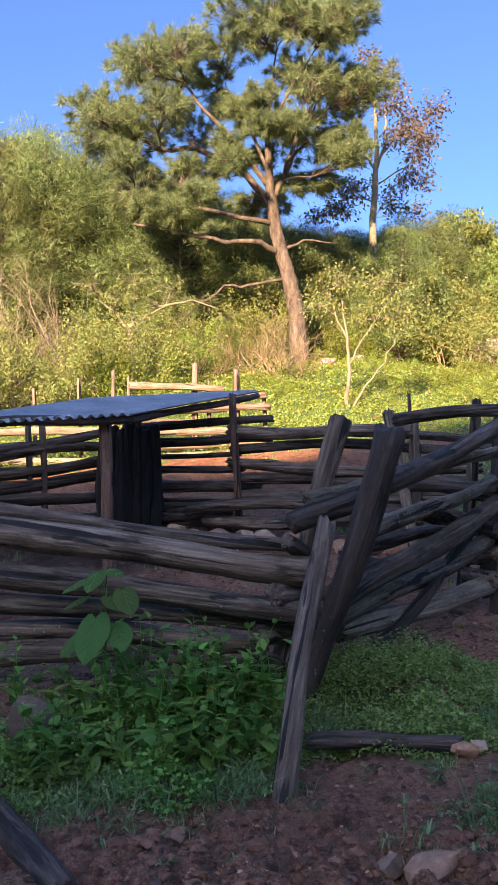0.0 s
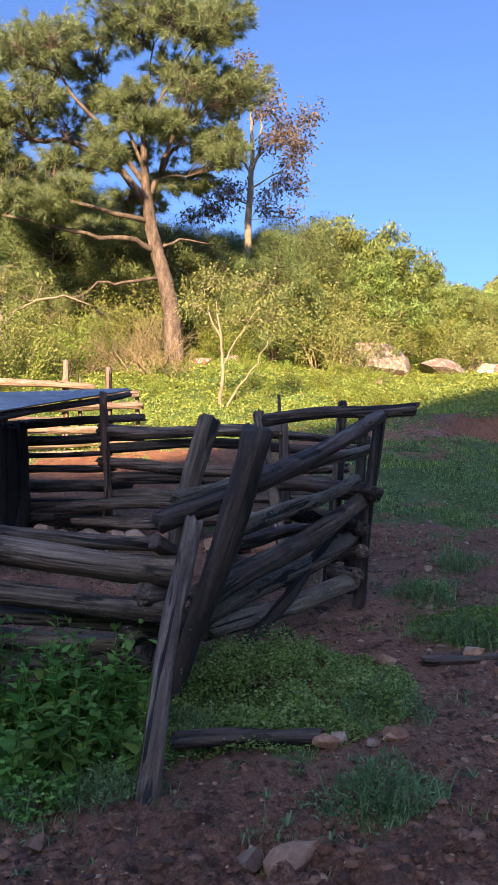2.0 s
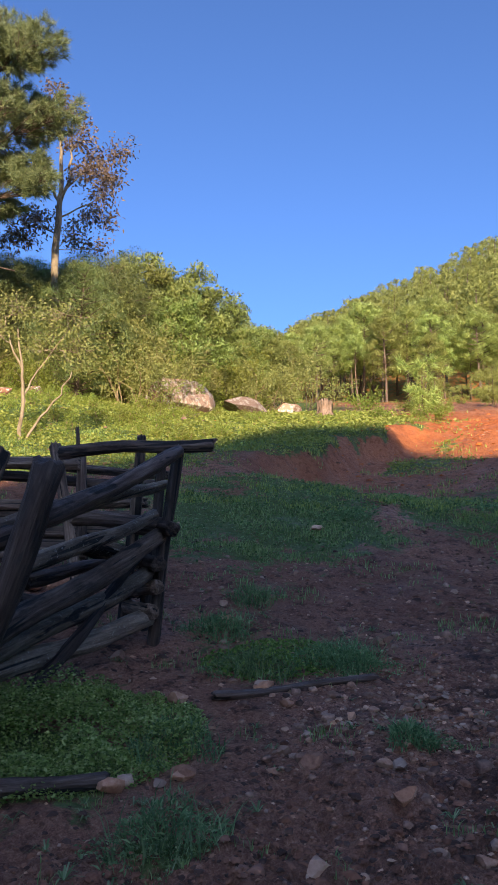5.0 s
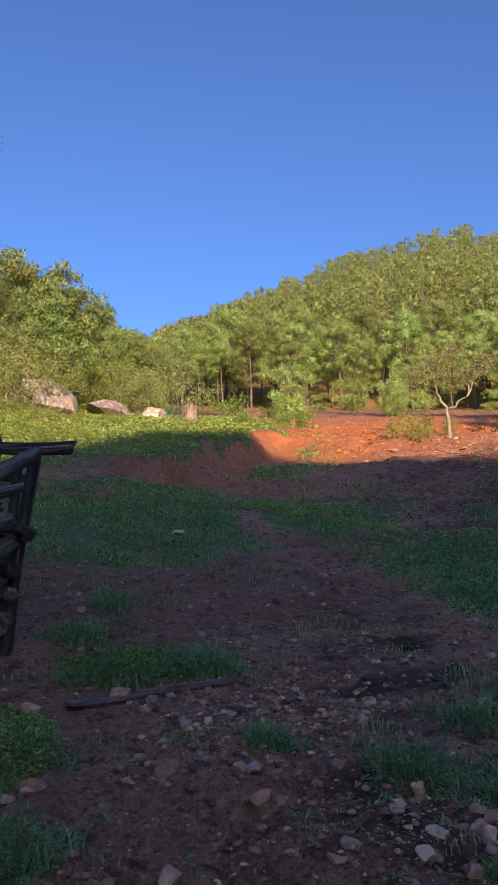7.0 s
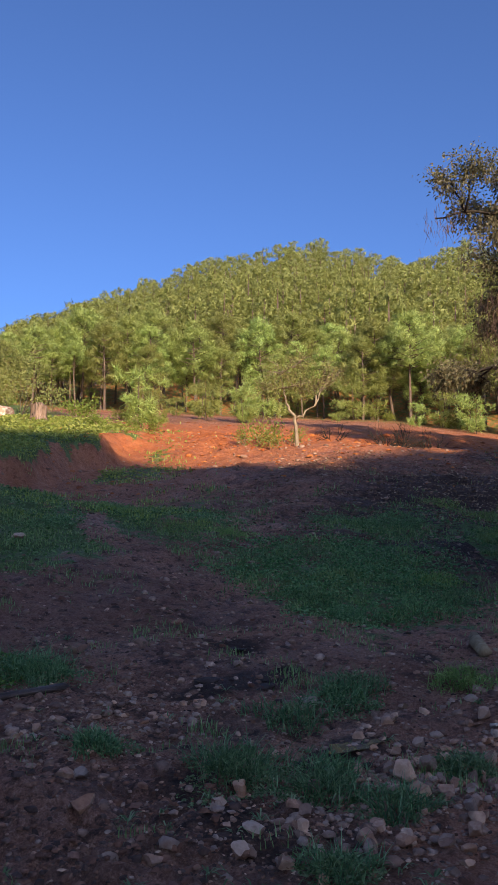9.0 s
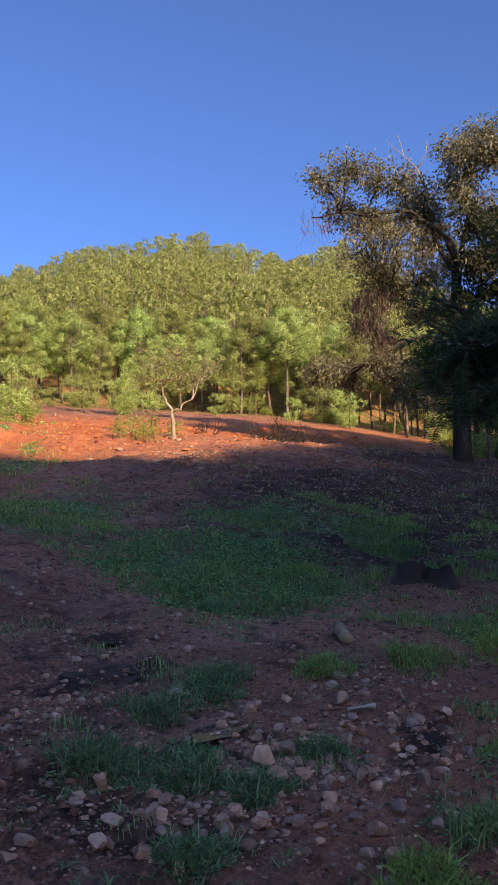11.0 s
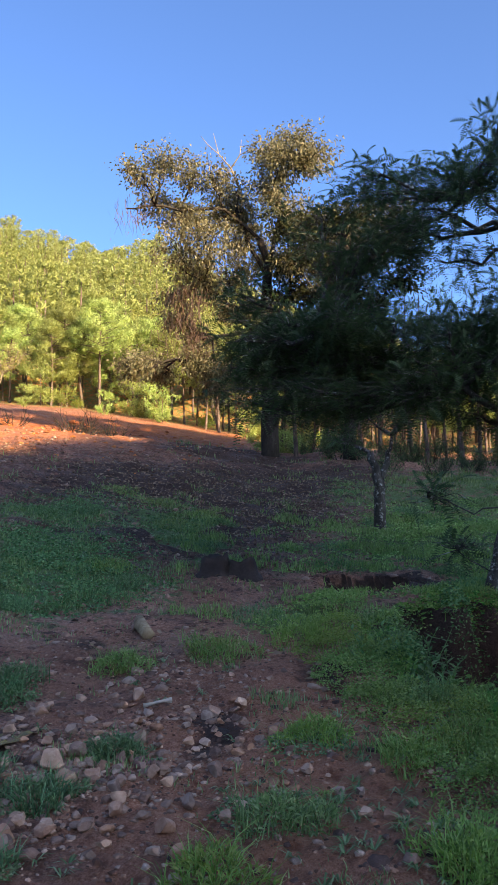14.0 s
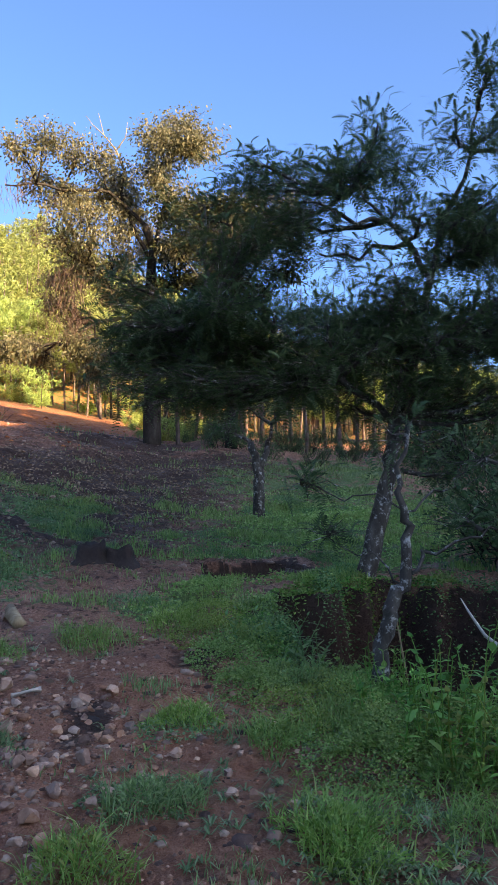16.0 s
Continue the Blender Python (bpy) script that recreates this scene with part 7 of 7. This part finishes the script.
def big_leaf(at):
    t = thing("broad_leaved_plant", (at[0], at[1], ground_at(*at) - 0.01), "plant with very large heart-shaped green leaves before the pen", "plant")
    st = Solid()
    st.tube([(0, 0, 0), (0.01, 0, 0.4), (0.01, 0.02, 0.82)], [0.009, 0.007, 0.004], 5)
    piece("stem", st.mesh("stem", M_HERB), t)
    for u, z, w, ln, turn, tilt in ((-0.04, 0.72, 0.17, 0.25, -4, -0.8), (0.11, 0.68, 0.13, 0.16, 15, -0.6), (-0.12, 0.64, 0.12, 0.17, -25, -0.6), (0.15, 0.88, 0.12, 0.16, 20, -0.7), (-0.03, 0.98, 0.1, 0.13, -10, -0.6),
                                   (-0.12, 0.94, 0.09, 0.13, -40, -0.5), (0.05, 1.0, 0.08, 0.1, 40, -0.3), (0.05, 0.84, 0.1, 0.13, 50, -0.6), (-0.12, 0.84, 0.09, 0.12, -50, -0.6)):
        lv = Solid()
        c = radians(turn)
        foot = np.array([u * 0.7, -0.06, z * 0.84])
        heart(lv, foot, np.array([math.sin(c), -0.55 * math.cos(c), tilt]), np.array([math.cos(c), 0.5 * math.sin(c), 0.15]), ln, w)
        lv.tube([(0.01, 0.0, z * 0.84 - 0.1), (u * 0.4, -0.03, z * 0.84 - 0.02), foot], [0.004, 0.003, 0.003], 4, caps=False)
        leaf = piece("leaf", lv.mesh("leaf", M_BROAD, True), t)
        vn = Solid()
        way, side = unit(np.array([math.sin(c), -0.55 * math.cos(c), tilt])), unit(np.array([math.cos(c), 0.5 * math.sin(c), 0.15]))
        up = np.cross(side, way)

        def on(f, k):
            return foot + way * ln * f - up * ln * 0.12 * f * f + side * w * 0.5 * k + up * (0.003 * (1 if up[1] < 0 else -1) + 0.05 * w * abs(k))

        vn.tube([on(f, 0) for f in (0.0, 0.3, 0.6, 0.95)], [0.0022, 0.0018, 0.0014, 0.0006], 4, caps=False)
        for f in (0.05, 0.22, 0.4, 0.58):
            for k in (-0.75, 0.75):
                vn.tube([on(f, 0), on(f + 0.1, k * 0.5), on(f + 0.22, k * (0.95 - 0.5 * f))], [0.0012, 0.001, 0.0006], 3, caps=False)
        piece("vein", vn.mesh("vein", M_GRASS_PALE), leaf, "pale raised leaf vein")


big_leaf((-0.72, 4.1))


def creeper(name, label, cx, cy, rx, ry, n, seed, size, mat, tall=0.12, only=False):
    """A carpet of small leaves at knee height and below."""
    r = np.random.default_rng(seed)
    a, q = r.uniform(0, 6.28, n), np.sqrt(r.uniform(0, 1, n))
    x, y = cx + rx * q * np.cos(a), cy + ry * q * np.sin(a)
    if only:
        k = (sward(x, y) > r.uniform(0.25, 0.8, n)) & (mottle(x, y, 0.35, 31) > r.uniform(-1.0, 0.3, n))
        x, y, q = x[k], y[k], q[k]
        n = len(x)
    bump = np.array([0.5 + noise.noise(Vector((b * 4, c * 4, 1.0))) for b, c in zip(x, y)])
    z = ground_z(x, y) + np.clip(bump, 0.05, 1) * tall * (1.2 - q) * r.uniform(0.3, 1, n)
    w = np.stack([r.standard_normal(n), r.standard_normal(n), r.uniform(-0.3, 0.8, n)], 1)
    v, qd = leaf_soup(r, np.stack([x, y, z], 1), w, size * r.uniform(0.6, 1.3, n), size * 0.6, 0.15, 0.9)
    tagged(new(name, mesh_of(name, v, qd, (), mat)), label, "ground cover", kind="stuff")


creeper("clover", "carpet of small bright green leaves beside the pen", 0.8, 4.4, 0.8, 0.72, 30000, 1, 0.023, M_CLOVER, 0.34)
creeper("clover", "small green leaves under the weeds", -0.6, 3.95, 0.95, 0.55, 9000, 2, 0.026, M_CLOVER, 0.2)
for i, (x, y, r) in enumerate([(-1.05, 3.5, 0.3), (-0.7, 3.6, 0.28), (-0.35, 3.5, 0.25), (-0.1, 3.7, 0.28), (-1.3, 3.8, 0.3), (0.15, 4.15, 0.3), (0.45, 4.6, 0.3)]):
    creeper("clover", "low leafy weeds at the edge of the mud", x, y, r, r * 0.8, int(3800 * r), 30 + i, 0.032, M_CLOVER if i % 2 else M_HERB, 0.26)
creeper("clover", "small green leaves on the path", 2.4, 5.2, 0.5, 0.4, 1800, 3, 0.035, M_HERB)
for i, (x, y, r) in enumerate([(4.1, 0.45, 0.5), (4.45, 0.8, 0.45), (4.9, 1.2, 0.4), (5.4, 1.6, 0.4), (5.9, 1.95, 0.4), (4.3, 0.0, 0.45), (3.85, 0.42, 0.3), (6.5, 2.2, 0.35)]):
    creeper("clover", "low green leaves on the gully's lip", x, y, r, r * 0.8, int(8500 * r), 40 + i, 0.0175, M_GRASS_LIME if i % 3 == 1 else M_GRASS_FRESH, 0.3)
for i, (x, y, r) in enumerate([(6.1, 1.5, 0.3), (6.5, 1.62, 0.3), (6.9, 1.6, 0.3), (7.25, 1.5, 0.25), (6.4, 1.25, 0.25), (6.9, 1.2, 0.25), (5.75, 1.3, 0.25)]):
    creeper("clover", "dark weeds growing down the gully's side", x, y, r, r, 1100, 80 + i, 0.03, M_WEED, 0.3)
for i, (x, y) in enumerate([(5.5, 1.28), (5.42, 1.12), (5.62, 1.4), (5.3, 1.02), (5.25, 0.9), (5.75, 1.52), (5.5, 1.05), (5.65, 1.2), (5.4, 0.85), (5.3, 1.2)]):
    herb((x, y), 0.2 + 0.05 * (i % 3), 7, 0.085, 480 + i, "leafy dark green weed on the gully's lip", "weed", M_WEED, 0.32, 0.6)
for i, (x, y, r) in enumerate([(7.75, 1.45, 0.25), (8.0, 0.75, 0.3), (8.1, 0.2, 0.35), (8.0, -0.3, 0.35), (7.6, 0.6, 0.3), (7.2, 0.0, 0.4), (7.3, -0.6, 0.4), (6.6, 0.5, 0.35)]):
    creeper("gully_weeds", "dark weeds clinging to the gully's bottom and sides", x, y, r, r, 900, 110 + i, 0.034, M_WEED, 0.35)
for i in range(26):
    a = radians(20 + 6.2 * i)
    x, y = 6.45 + 1.84 * math.cos(a) + 0.6 * math.sin(a), -0.1 + 1.99 * math.sin(a)
    creeper("rim_weeds", "weeds hanging over the gully's torn rim", x, y, 0.22, 0.2, 420, 60 + i, 0.036, M_HERB if i % 2 else M_GRASS_FRESH, 0.16)


# ---- single things on the slope ----
def boulder(at, size, seed, label, mat=M_BOULDER):
    ob = new("boulder", stone_mesh(seed, mat, 0.12, 0.7))
    ob.matrix_basis = pose(at[0], at[1], ground_at(*at) + 0.16 * size[2], 0, 0, seed * 40 % 50) @ Matrix.Diagonal((*size, 1))
    tagged(ob, label, "boulder", "boulders of the pasture")


boulder((7.25, 23.65), (3.8, 2.3, 2.5), 101, "large pale boulder with white lichen in the pasture")
boulder((9.95, 24.8), (2.6, 1.5, 1.1), 102, "pale reddish boulder beside a larger one")
boulder((11.9, 25.4), (1.6, 1.0, 0.9), 103, "low pale boulder in the grass")
boulder((2.1, 21.3), (0.7, 0.6, 0.5), 104, "white stone at the foot of the pine")
boulder((2.9, 22.0), (0.9, 0.7, 0.5), 105, "pale stone below the pine")
boulder((6.2, 19.2), (0.5, 0.4, 0.35), 106, "small pale boulder in sunny grass")
boulder((6.9, 20.6), (0.6, 0.5, 0.3), 107, "small flat boulder in sunny grass")


def stump(name, at, r0, height, seed, mat, label, jag=0.3, flare=0.05):
    r = np.random.default_rng(seed)
    s = Solid()
    n, k = 7, 18
    a = np.arange(k) * 2 * math.pi / k
    lob = 1 + 0.12 * np.sin(3 * a + 1) + 0.1 * np.sin(5 * a) + 0.05 * r.standard_normal(k)
    top = height * (1 + jag * (0.8 * np.sin(a + seed) + 0.6 * np.sin(3 * a + 2 * seed) + 0.35 * np.sin(7 * a) + 0.25 * r.standard_normal(k)))
    rings = []
    for i in range(n):
        f = i / (n - 1)
        rad = r0 * (1.35 - 0.5 * min(1, f * 2) + flare * f) * lob * (1 + 0.04 * r.standard_normal(k))
        rings.append(np.stack([rad * np.cos(a), rad * np.sin(a), f * top - 0.1], 1))
    rings.append(rings[-1] * [0.6, 0.6, 0.75])
    v = np.concatenate(rings + [rings[-1].mean(0)[None]])
    kk = np.arange(k)
    q = np.concatenate([np.stack([i * k + kk, i * k + (kk + 1) % k, (i + 1) * k + (kk + 1) % k, (i + 1) * k + kk], 1) for i in range(n)])
    t = np.stack([np.full(k, (n + 1) * k), n * k + kk, n * k + (kk + 1) % k], 1)
    ob = new(name, mesh_of(name, v, q, t, mat, True))
    ob.location = (at[0], at[1], ground_at(*at))
    tagged(ob, label, "stump")


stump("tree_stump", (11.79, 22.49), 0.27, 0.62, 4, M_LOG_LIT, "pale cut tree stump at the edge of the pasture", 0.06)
stump("charred_stump", (8.25, 4.27), 0.22, 0.31, 141, M_CHAR, "blackened rotten stump on the slope", 0.1, -0.22)
stump("charred_stump", (8.42, 4.02), 0.24, 0.26, 142, M_CHAR, "low blackened stump beside another", 0.12, -0.26)


def dung(at, w, seed):
    ob = new("cow_pat", stone_mesh(seed, M_CHAR, 0.75, 0.4))
    ob.matrix_basis = pose(at[0], at[1], ground_at(*at), 0, 0, seed * 50) @ Matrix.Diagonal((w, w * 0.7, w * 0.5, 1))
    tagged(ob, "dark flattened cow pat on the track", "dung", "dung on the track")


for i, (x, y, w) in enumerate([(4.33, 4.68, 0.2), (4.65, 4.52, 0.15), (3.59, 4.11, 0.3), (3.84, 3.84, 0.24), (3.9, 3.95, 0.16), (5.2, 4.0, 0.14), (4.17, 1.96, 0.22), (5.9, 4.3, 0.2)]):
    dung((x, y), w, 120 + i)


# leafy weeds between the grass blades
wr = np.random.default_rng(55)
for i, (x, y, rad) in enumerate((TUFTS + TUFTS_B)[::2]):
    creeper("weeds", "small bluish green weeds on bare earth", x + wr.uniform(-0.1, 0.1), y + wr.uniform(-0.1, 0.1), rad * 1.3, rad * 1.2, int(500 + 1500 * rad), 500 + i, 0.019, M_GRASS_PALE)


# stones under the back rails of the pen
br = np.random.default_rng(66)
lay_stones([(-0.75 + 0.23 * k, 8.25 - 0.10 * k, br.uniform(0.24, 0.36), br.uniform(0.2, 0.3)) for k in range(10)], "rounded stone under the bottom rail of the pen", "stones under the rails")


# ---- clods, litter and small growth on the bare earth ----
def clods(name, label, n, seed, where, near, far, az, size, mat):
    """Lumps of earth, joined, thick where the given ground is."""
    r = np.random.default_rng(seed)
    a = np.arange(5) * math.pi * 0.4
    ring = np.stack([np.cos(a), np.sin(a)], 1)
    base = np.concatenate([np.c_[ring, np.full(5, -0.3)], np.c_[ring * 0.7, np.full(5, 0.35)], [[0, 0, 0.5]]])
    k = np.arange(5)
    quad, tri = np.stack([k, (k + 1) % 5, 5 + (k + 1) % 5, 5 + k], 1), np.stack([5 + k, 5 + (k + 1) % 5, np.full(5, 10)], 1)
    d = near * np.exp(r.uniform(0, 1, n * 12) * math.log(far / near))
    w = np.radians(r.uniform(*az, n * 12))
    x, y = d * np.sin(w), d * np.cos(w)
    keep = r.uniform(0, 1, len(x)) < where(x, y) * (1 - 0.9 * sward(x, y))
    x, y, d = x[keep][:n], y[keep][:n], d[keep][:n]
    n = len(x)
    s = size * (0.3 + r.gamma(1.3, 0.5, n)) * (0.75 + 0.05 * d)
    v = base[None] * (1 + 0.3 * r.standard_normal((n, 11, 3))) * (s[:, None] * np.stack([np.ones(n), r.uniform(0.6, 1, n), r.uniform(0.5, 0.9, n)], 1))[:, None]
    rz = r.uniform(0, 6.28, n)
    c, q = np.cos(rz)[:, None], np.sin(rz)[:, None]
    V = np.stack([v[..., 0] * c - v[..., 1] * q + x[:, None], v[..., 0] * q + v[..., 1] * c + y[:, None], v[..., 2] + (ground_z(x, y) + 0.1 * s)[:, None]], 2).reshape(-1, 3)
    off = (np.arange(n) * 11)[:, None, None]
    tagged(new(name, mesh_of(name, V, (quad[None] + off).reshape(-1, 4), (tri[None] + off).reshape(-1, 3), mat, True)), label, "earth", kind="stuff")


clods("clods", "crumbled lumps of dark red earth", 6500, 41, lambda x, y: 0.25 + 0.75 * hoofed(x, y) + 0.5 * muck(x, y), 2.2, 11, (-20, 92), 0.012, M_CLOD)
clods("clods", "lumps of dug red clay in the sun", 1500, 42, lambda x, y: clay(x, y), 15, 30, (20, 66), 0.022, M_CLAY_CLOD)


def litter(n, seed):
    """Dead leaves and wood chips on the shaded slope."""
    r = np.random.default_rng(seed)
    x, y = r.normal(12.6, 3.6, n * 2), r.normal(7.2, 2.6, n * 2)
    keep = (np.hypot(x, y) > 5) & (sward(x, y) < 0.6) & (r.uniform(0, 1, n * 2) < 0.8)
    x, y = x[keep][:n], y[keep][:n]
    n = len(x)
    w = np.stack([r.standard_normal(n), r.standard_normal(n), 0.25 * r.standard_normal(n)], 1)
    v, q = leaf_soup(r, np.stack([x, y, ground_z(x, y) + 0.02], 1), w, r.uniform(0.03, 0.09, n), r.uniform(0.015, 0.04, n), 0.1)
    tagged(new("leaf_litter", mesh_of("leaf_litter", v, q, (), M_LITTER)), "brown dead leaves strewn on the shaded slope", "leaf litter", kind="stuff")


litter(11000, 43)
gr = np.random.default_rng(44)
sp = []
while len(sp) < 420:
    d, w = 2.2 * math.exp(gr.uniform(0, 1) * math.log(4.5)), radians(gr.uniform(-14, 90))
    x, y = d * math.sin(w), d * math.cos(w)
    near_tuft = min(math.hypot(x - a, y - b) for a, b, _ in TUFTS + TUFTS_B)
    if gr.uniform() < math.exp(-near_tuft / 0.22) + 0.9 * (1.6 < x < 6 and 0.0 < y < 1.2 * (x / 4)) + 0.03 and gully(x, y) > 1.1:
        sp.append((x, y))
rosettes("splayed_grass", "pale grey-green splayed grass on bare earth", sp, 45, 0.075, M_GRASS_PALE)
sp = []
while len(sp) < 520:
    x, y = gr.uniform(2.6, 5.2), gr.uniform(-0.6, 1.5)
    if gully(x, y) > 1.05 and mottle(np.array([x]), np.array([y]), 0.3, 61)[0] > gr.uniform(-0.5, 0.5) + (0.45 if y > 0.75 else 0.0):
        sp.append((x, y))
rosettes("splayed_grass", "yellow-green splayed grass on the gully's lip", sp[::2], 49, 0.065, M_GRASS_LIME)
rosettes("splayed_grass", "bluish splayed grass on the gully's lip", sp[1::2], 50, 0.07, M_GRASS_PALE)
# lush growth along the lip of the gully
for i, (x, y, rad) in enumerate([(4.35, 0.75, 0.2), (4.7, 0.95, 0.24), (4.95, 0.65, 0.22), (5.2, 1.2, 0.28), (5.75, 1.6, 0.34), (6.3, 1.75, 0.36), (4.1, 0.35, 0.18), (4.5, 0.3, 0.2), (4.75, 0.1, 0.2), (3.65, 0.62, 0.14), (3.85, 0.1, 0.15), (6.9, 2.1, 0.34), (7.3, 2.5, 0.3), (5.5, 1.1, 0.2)]):
    if i % 2 == 0 and gully(x, y) > 1.0:
        tuft((x, y), rad, 0.1 + 0.2 * rad, int(80 + 300 * rad), 700 + i, M_GRASS_FRESH)
for i in range(16):
    x, y = hr.uniform(3.8, 5.0), hr.uniform(-0.4, 0.25)
    herb((x, y), hr.uniform(0.3, 0.6), int(hr.integers(3, 6)), hr.uniform(0.06, 0.1), 450 + i, "leafy shoot with yellowish leaves on the gully's lip", "shoot", M_LEAF_BRIGHT if i % 4 == 0 else M_HERB, 0.5, 0.45)


def twig(name, pts, radii, mat, label, category="stick"):
    s = Solid()
    s.tube(pts, radii, 6, lumps=0.08, rng=np.random.default_rng(len(pts)))
    tagged(new(name, s.mesh(name, mat, True)), label, category)


twig("dead_stick", [(5.86, -0.09, 0.40), (5.95, -0.04, 0.58), (6.2, 0.08, 0.62), (6.45, 0.2, 0.74), (6.62, 0.27, 0.82)], [0.012, 0.014, 0.013, 0.01, 0.004], M_BONE, "pale barkless dead stick leaning on the gully's lip")
twig("dead_stick", [(5.0, 0.42, 0.42), (5.02, 0.46, 0.62), (5.03, 0.5, 0.85)], [0.007, 0.006, 0.004], M_TWIG_DRY, "thin upright dead stem among the weeds")
twig("bone", [(4.18, 2.44, 0.478), (4.22, 2.41, 0.484), (4.28, 2.38, 0.49), (4.32, 2.35, 0.488)], [0.014, 0.008, 0.009, 0.018], M_BONE, "whitish weathered bone lying among stones", "bone")
twig("fallen_branch", [(5.62, 3.38, 0.63), (5.8, 3.55, 0.655), (6.0, 3.72, 0.68)], [0.05, 0.055, 0.045], M_TWIG_DRY, "short pale piece of wood on the track", "wood")


def puddle(at, rx, ry, seed):
    r = np.random.default_rng(seed)
    k = 28
    a = np.arange(k) * 2 * math.pi / k
    w = 1 + 0.22 * np.sin(2 * a + 1) + 0.15 * np.sin(5 * a + seed) + 0.08 * r.standard_normal(k)
    z = float(np.median(ground_z(at[0] + 0.6 * rx * w * np.cos(a), at[1] + 0.6 * ry * w * np.sin(a)))) + 0.006
    v = np.concatenate([np.stack([at[0] + rx * w * np.cos(a), at[1] + ry * w * np.sin(a), np.full(k, z)], 1), [[at[0], at[1], z]]])
    t = np.stack([np.arange(k), (np.arange(k) + 1) % k, np.full(k, k)], 1)
    tagged(new("puddle", mesh_of("puddle", v, (), t, M_PUDDLE)), "small muddy puddle reflecting the sky", "puddle", kind="structure")


puddle((3.45, 2.77), 0.17, 0.09, 3)

for i, (x, y, rx, ry, n) in enumerate([(5.0, 9.6, 3.6, 2.6, 9000), (6.9, 6.0, 2.4, 1.8, 9000), (12.6, 2.8, 5.0, 2.4, 12000), (10.0, 6.8, 3.5, 2.2, 7000), (7.0, 2.4, 1.6, 0.7, 4000)]):
    creeper("low_weeds", "low leafy green weeds among the grass", x, y, rx, ry, 2 * n, 600 + i, 0.022 + 0.002 * math.hypot(x, y), M_GRASS_FRESH if i in (2, 4) else M_WEED, 0.12, True)

clods("clods", "kneaded lumps of wet reddish mud", 5200, 46, lambda x, y: np.clip(1.3 * hoofed(x, y) - 0.2, 0, 1), 2.1, 4.2, (-24, 45), 0.013, M_MUD)
for i, (x, y, rad) in enumerate([(3.3, 0.42, 0.2), (3.15, 0.02, 0.16), (3.5, -0.05, 0.17), (3.8, -0.15, 0.18), (4.15, -0.2, 0.2), (2.95, -0.12, 0.15)]):
    if i % 2 == 0:
        tuft((x, y), rad, 0.1 + 0.2 * rad, int(80 + 300 * rad), 740 + i, M_GRASS_FRESH)

half_sunk = new("boulder", stone_mesh(151, M_ROCK, 0.1, 0.8))
half_sunk.matrix_basis = pose(-1.03, 4.05, ground_at(-1.03, 4.05) + 0.06, 10, -12, 35) @ Matrix.Diagonal((0.44, 0.4, 0.46, 1))
tagged(half_sunk, "grey half-buried boulder among weeds", "boulder")

clods("grit", "fine pale grit and crumbs of stone on trodden earth", 5500, 47, lambda x, y: np.clip(0.25 + 1.2 * stony(x, y), 0, 1), 2.2, 9.0, (-5, 92), 0.0085, M_STONE)
clods("crumbs", "fine crumbs of dark earth", 4500, 48, lambda x, y: 0.7 + 0 * x, 2.2, 8.0, (-20, 92), 0.0095, M_CLOD)


def yellow_flower(x, y, top):
    z = ground_at(x, y)
    t = thing("yellow_flower", (x, y, z), "small yellow flower on a thin stem among weeds", "flower")
    st = Solid()
    st.tube([(0, 0, -0.02), (0.01, 0, (top - z) * 0.5), (0, -0.02, top - z)], [0.003, 0.0025, 0.002], 4)
    piece("stem", st.mesh("stem", M_HERB), t)
    for k in range(5):
        pt = Solid()
        c = k * 1.257
        leaf_blade(pt, np.array([0, -0.02, top - z]), np.array([math.cos(c), -0.5, math.sin(c)]), 0.032, 0.026)
        piece("petal", pt.mesh("petal", M_PETAL), t)


yellow_flower(-0.18, 3.95, 0.56)


def flower_specks(n, seed):
    """Tiny whitish flower heads over the weeds before the pen."""
    r = np.random.default_rng(seed)
    x, y = r.uniform(-1.4, 0.5, n), r.uniform(3.5, 4.4, n)
    z = ground_z(x, y) + r.uniform(0.15, 0.55, n) * np.where(y < 3.8, 0.6, 1.0)
    v, q = leaf_soup(r, np.stack([x, y, z], 1), r.standard_normal((n, 3)), 0.009, 0.008, 0.0)
    tagged(new("flower_heads", mesh_of("flower_heads", v, q, (), M_FLORET)), "tiny whitish flower heads over the weeds", "flowers", kind="stuff")


flower_specks(260, 75)
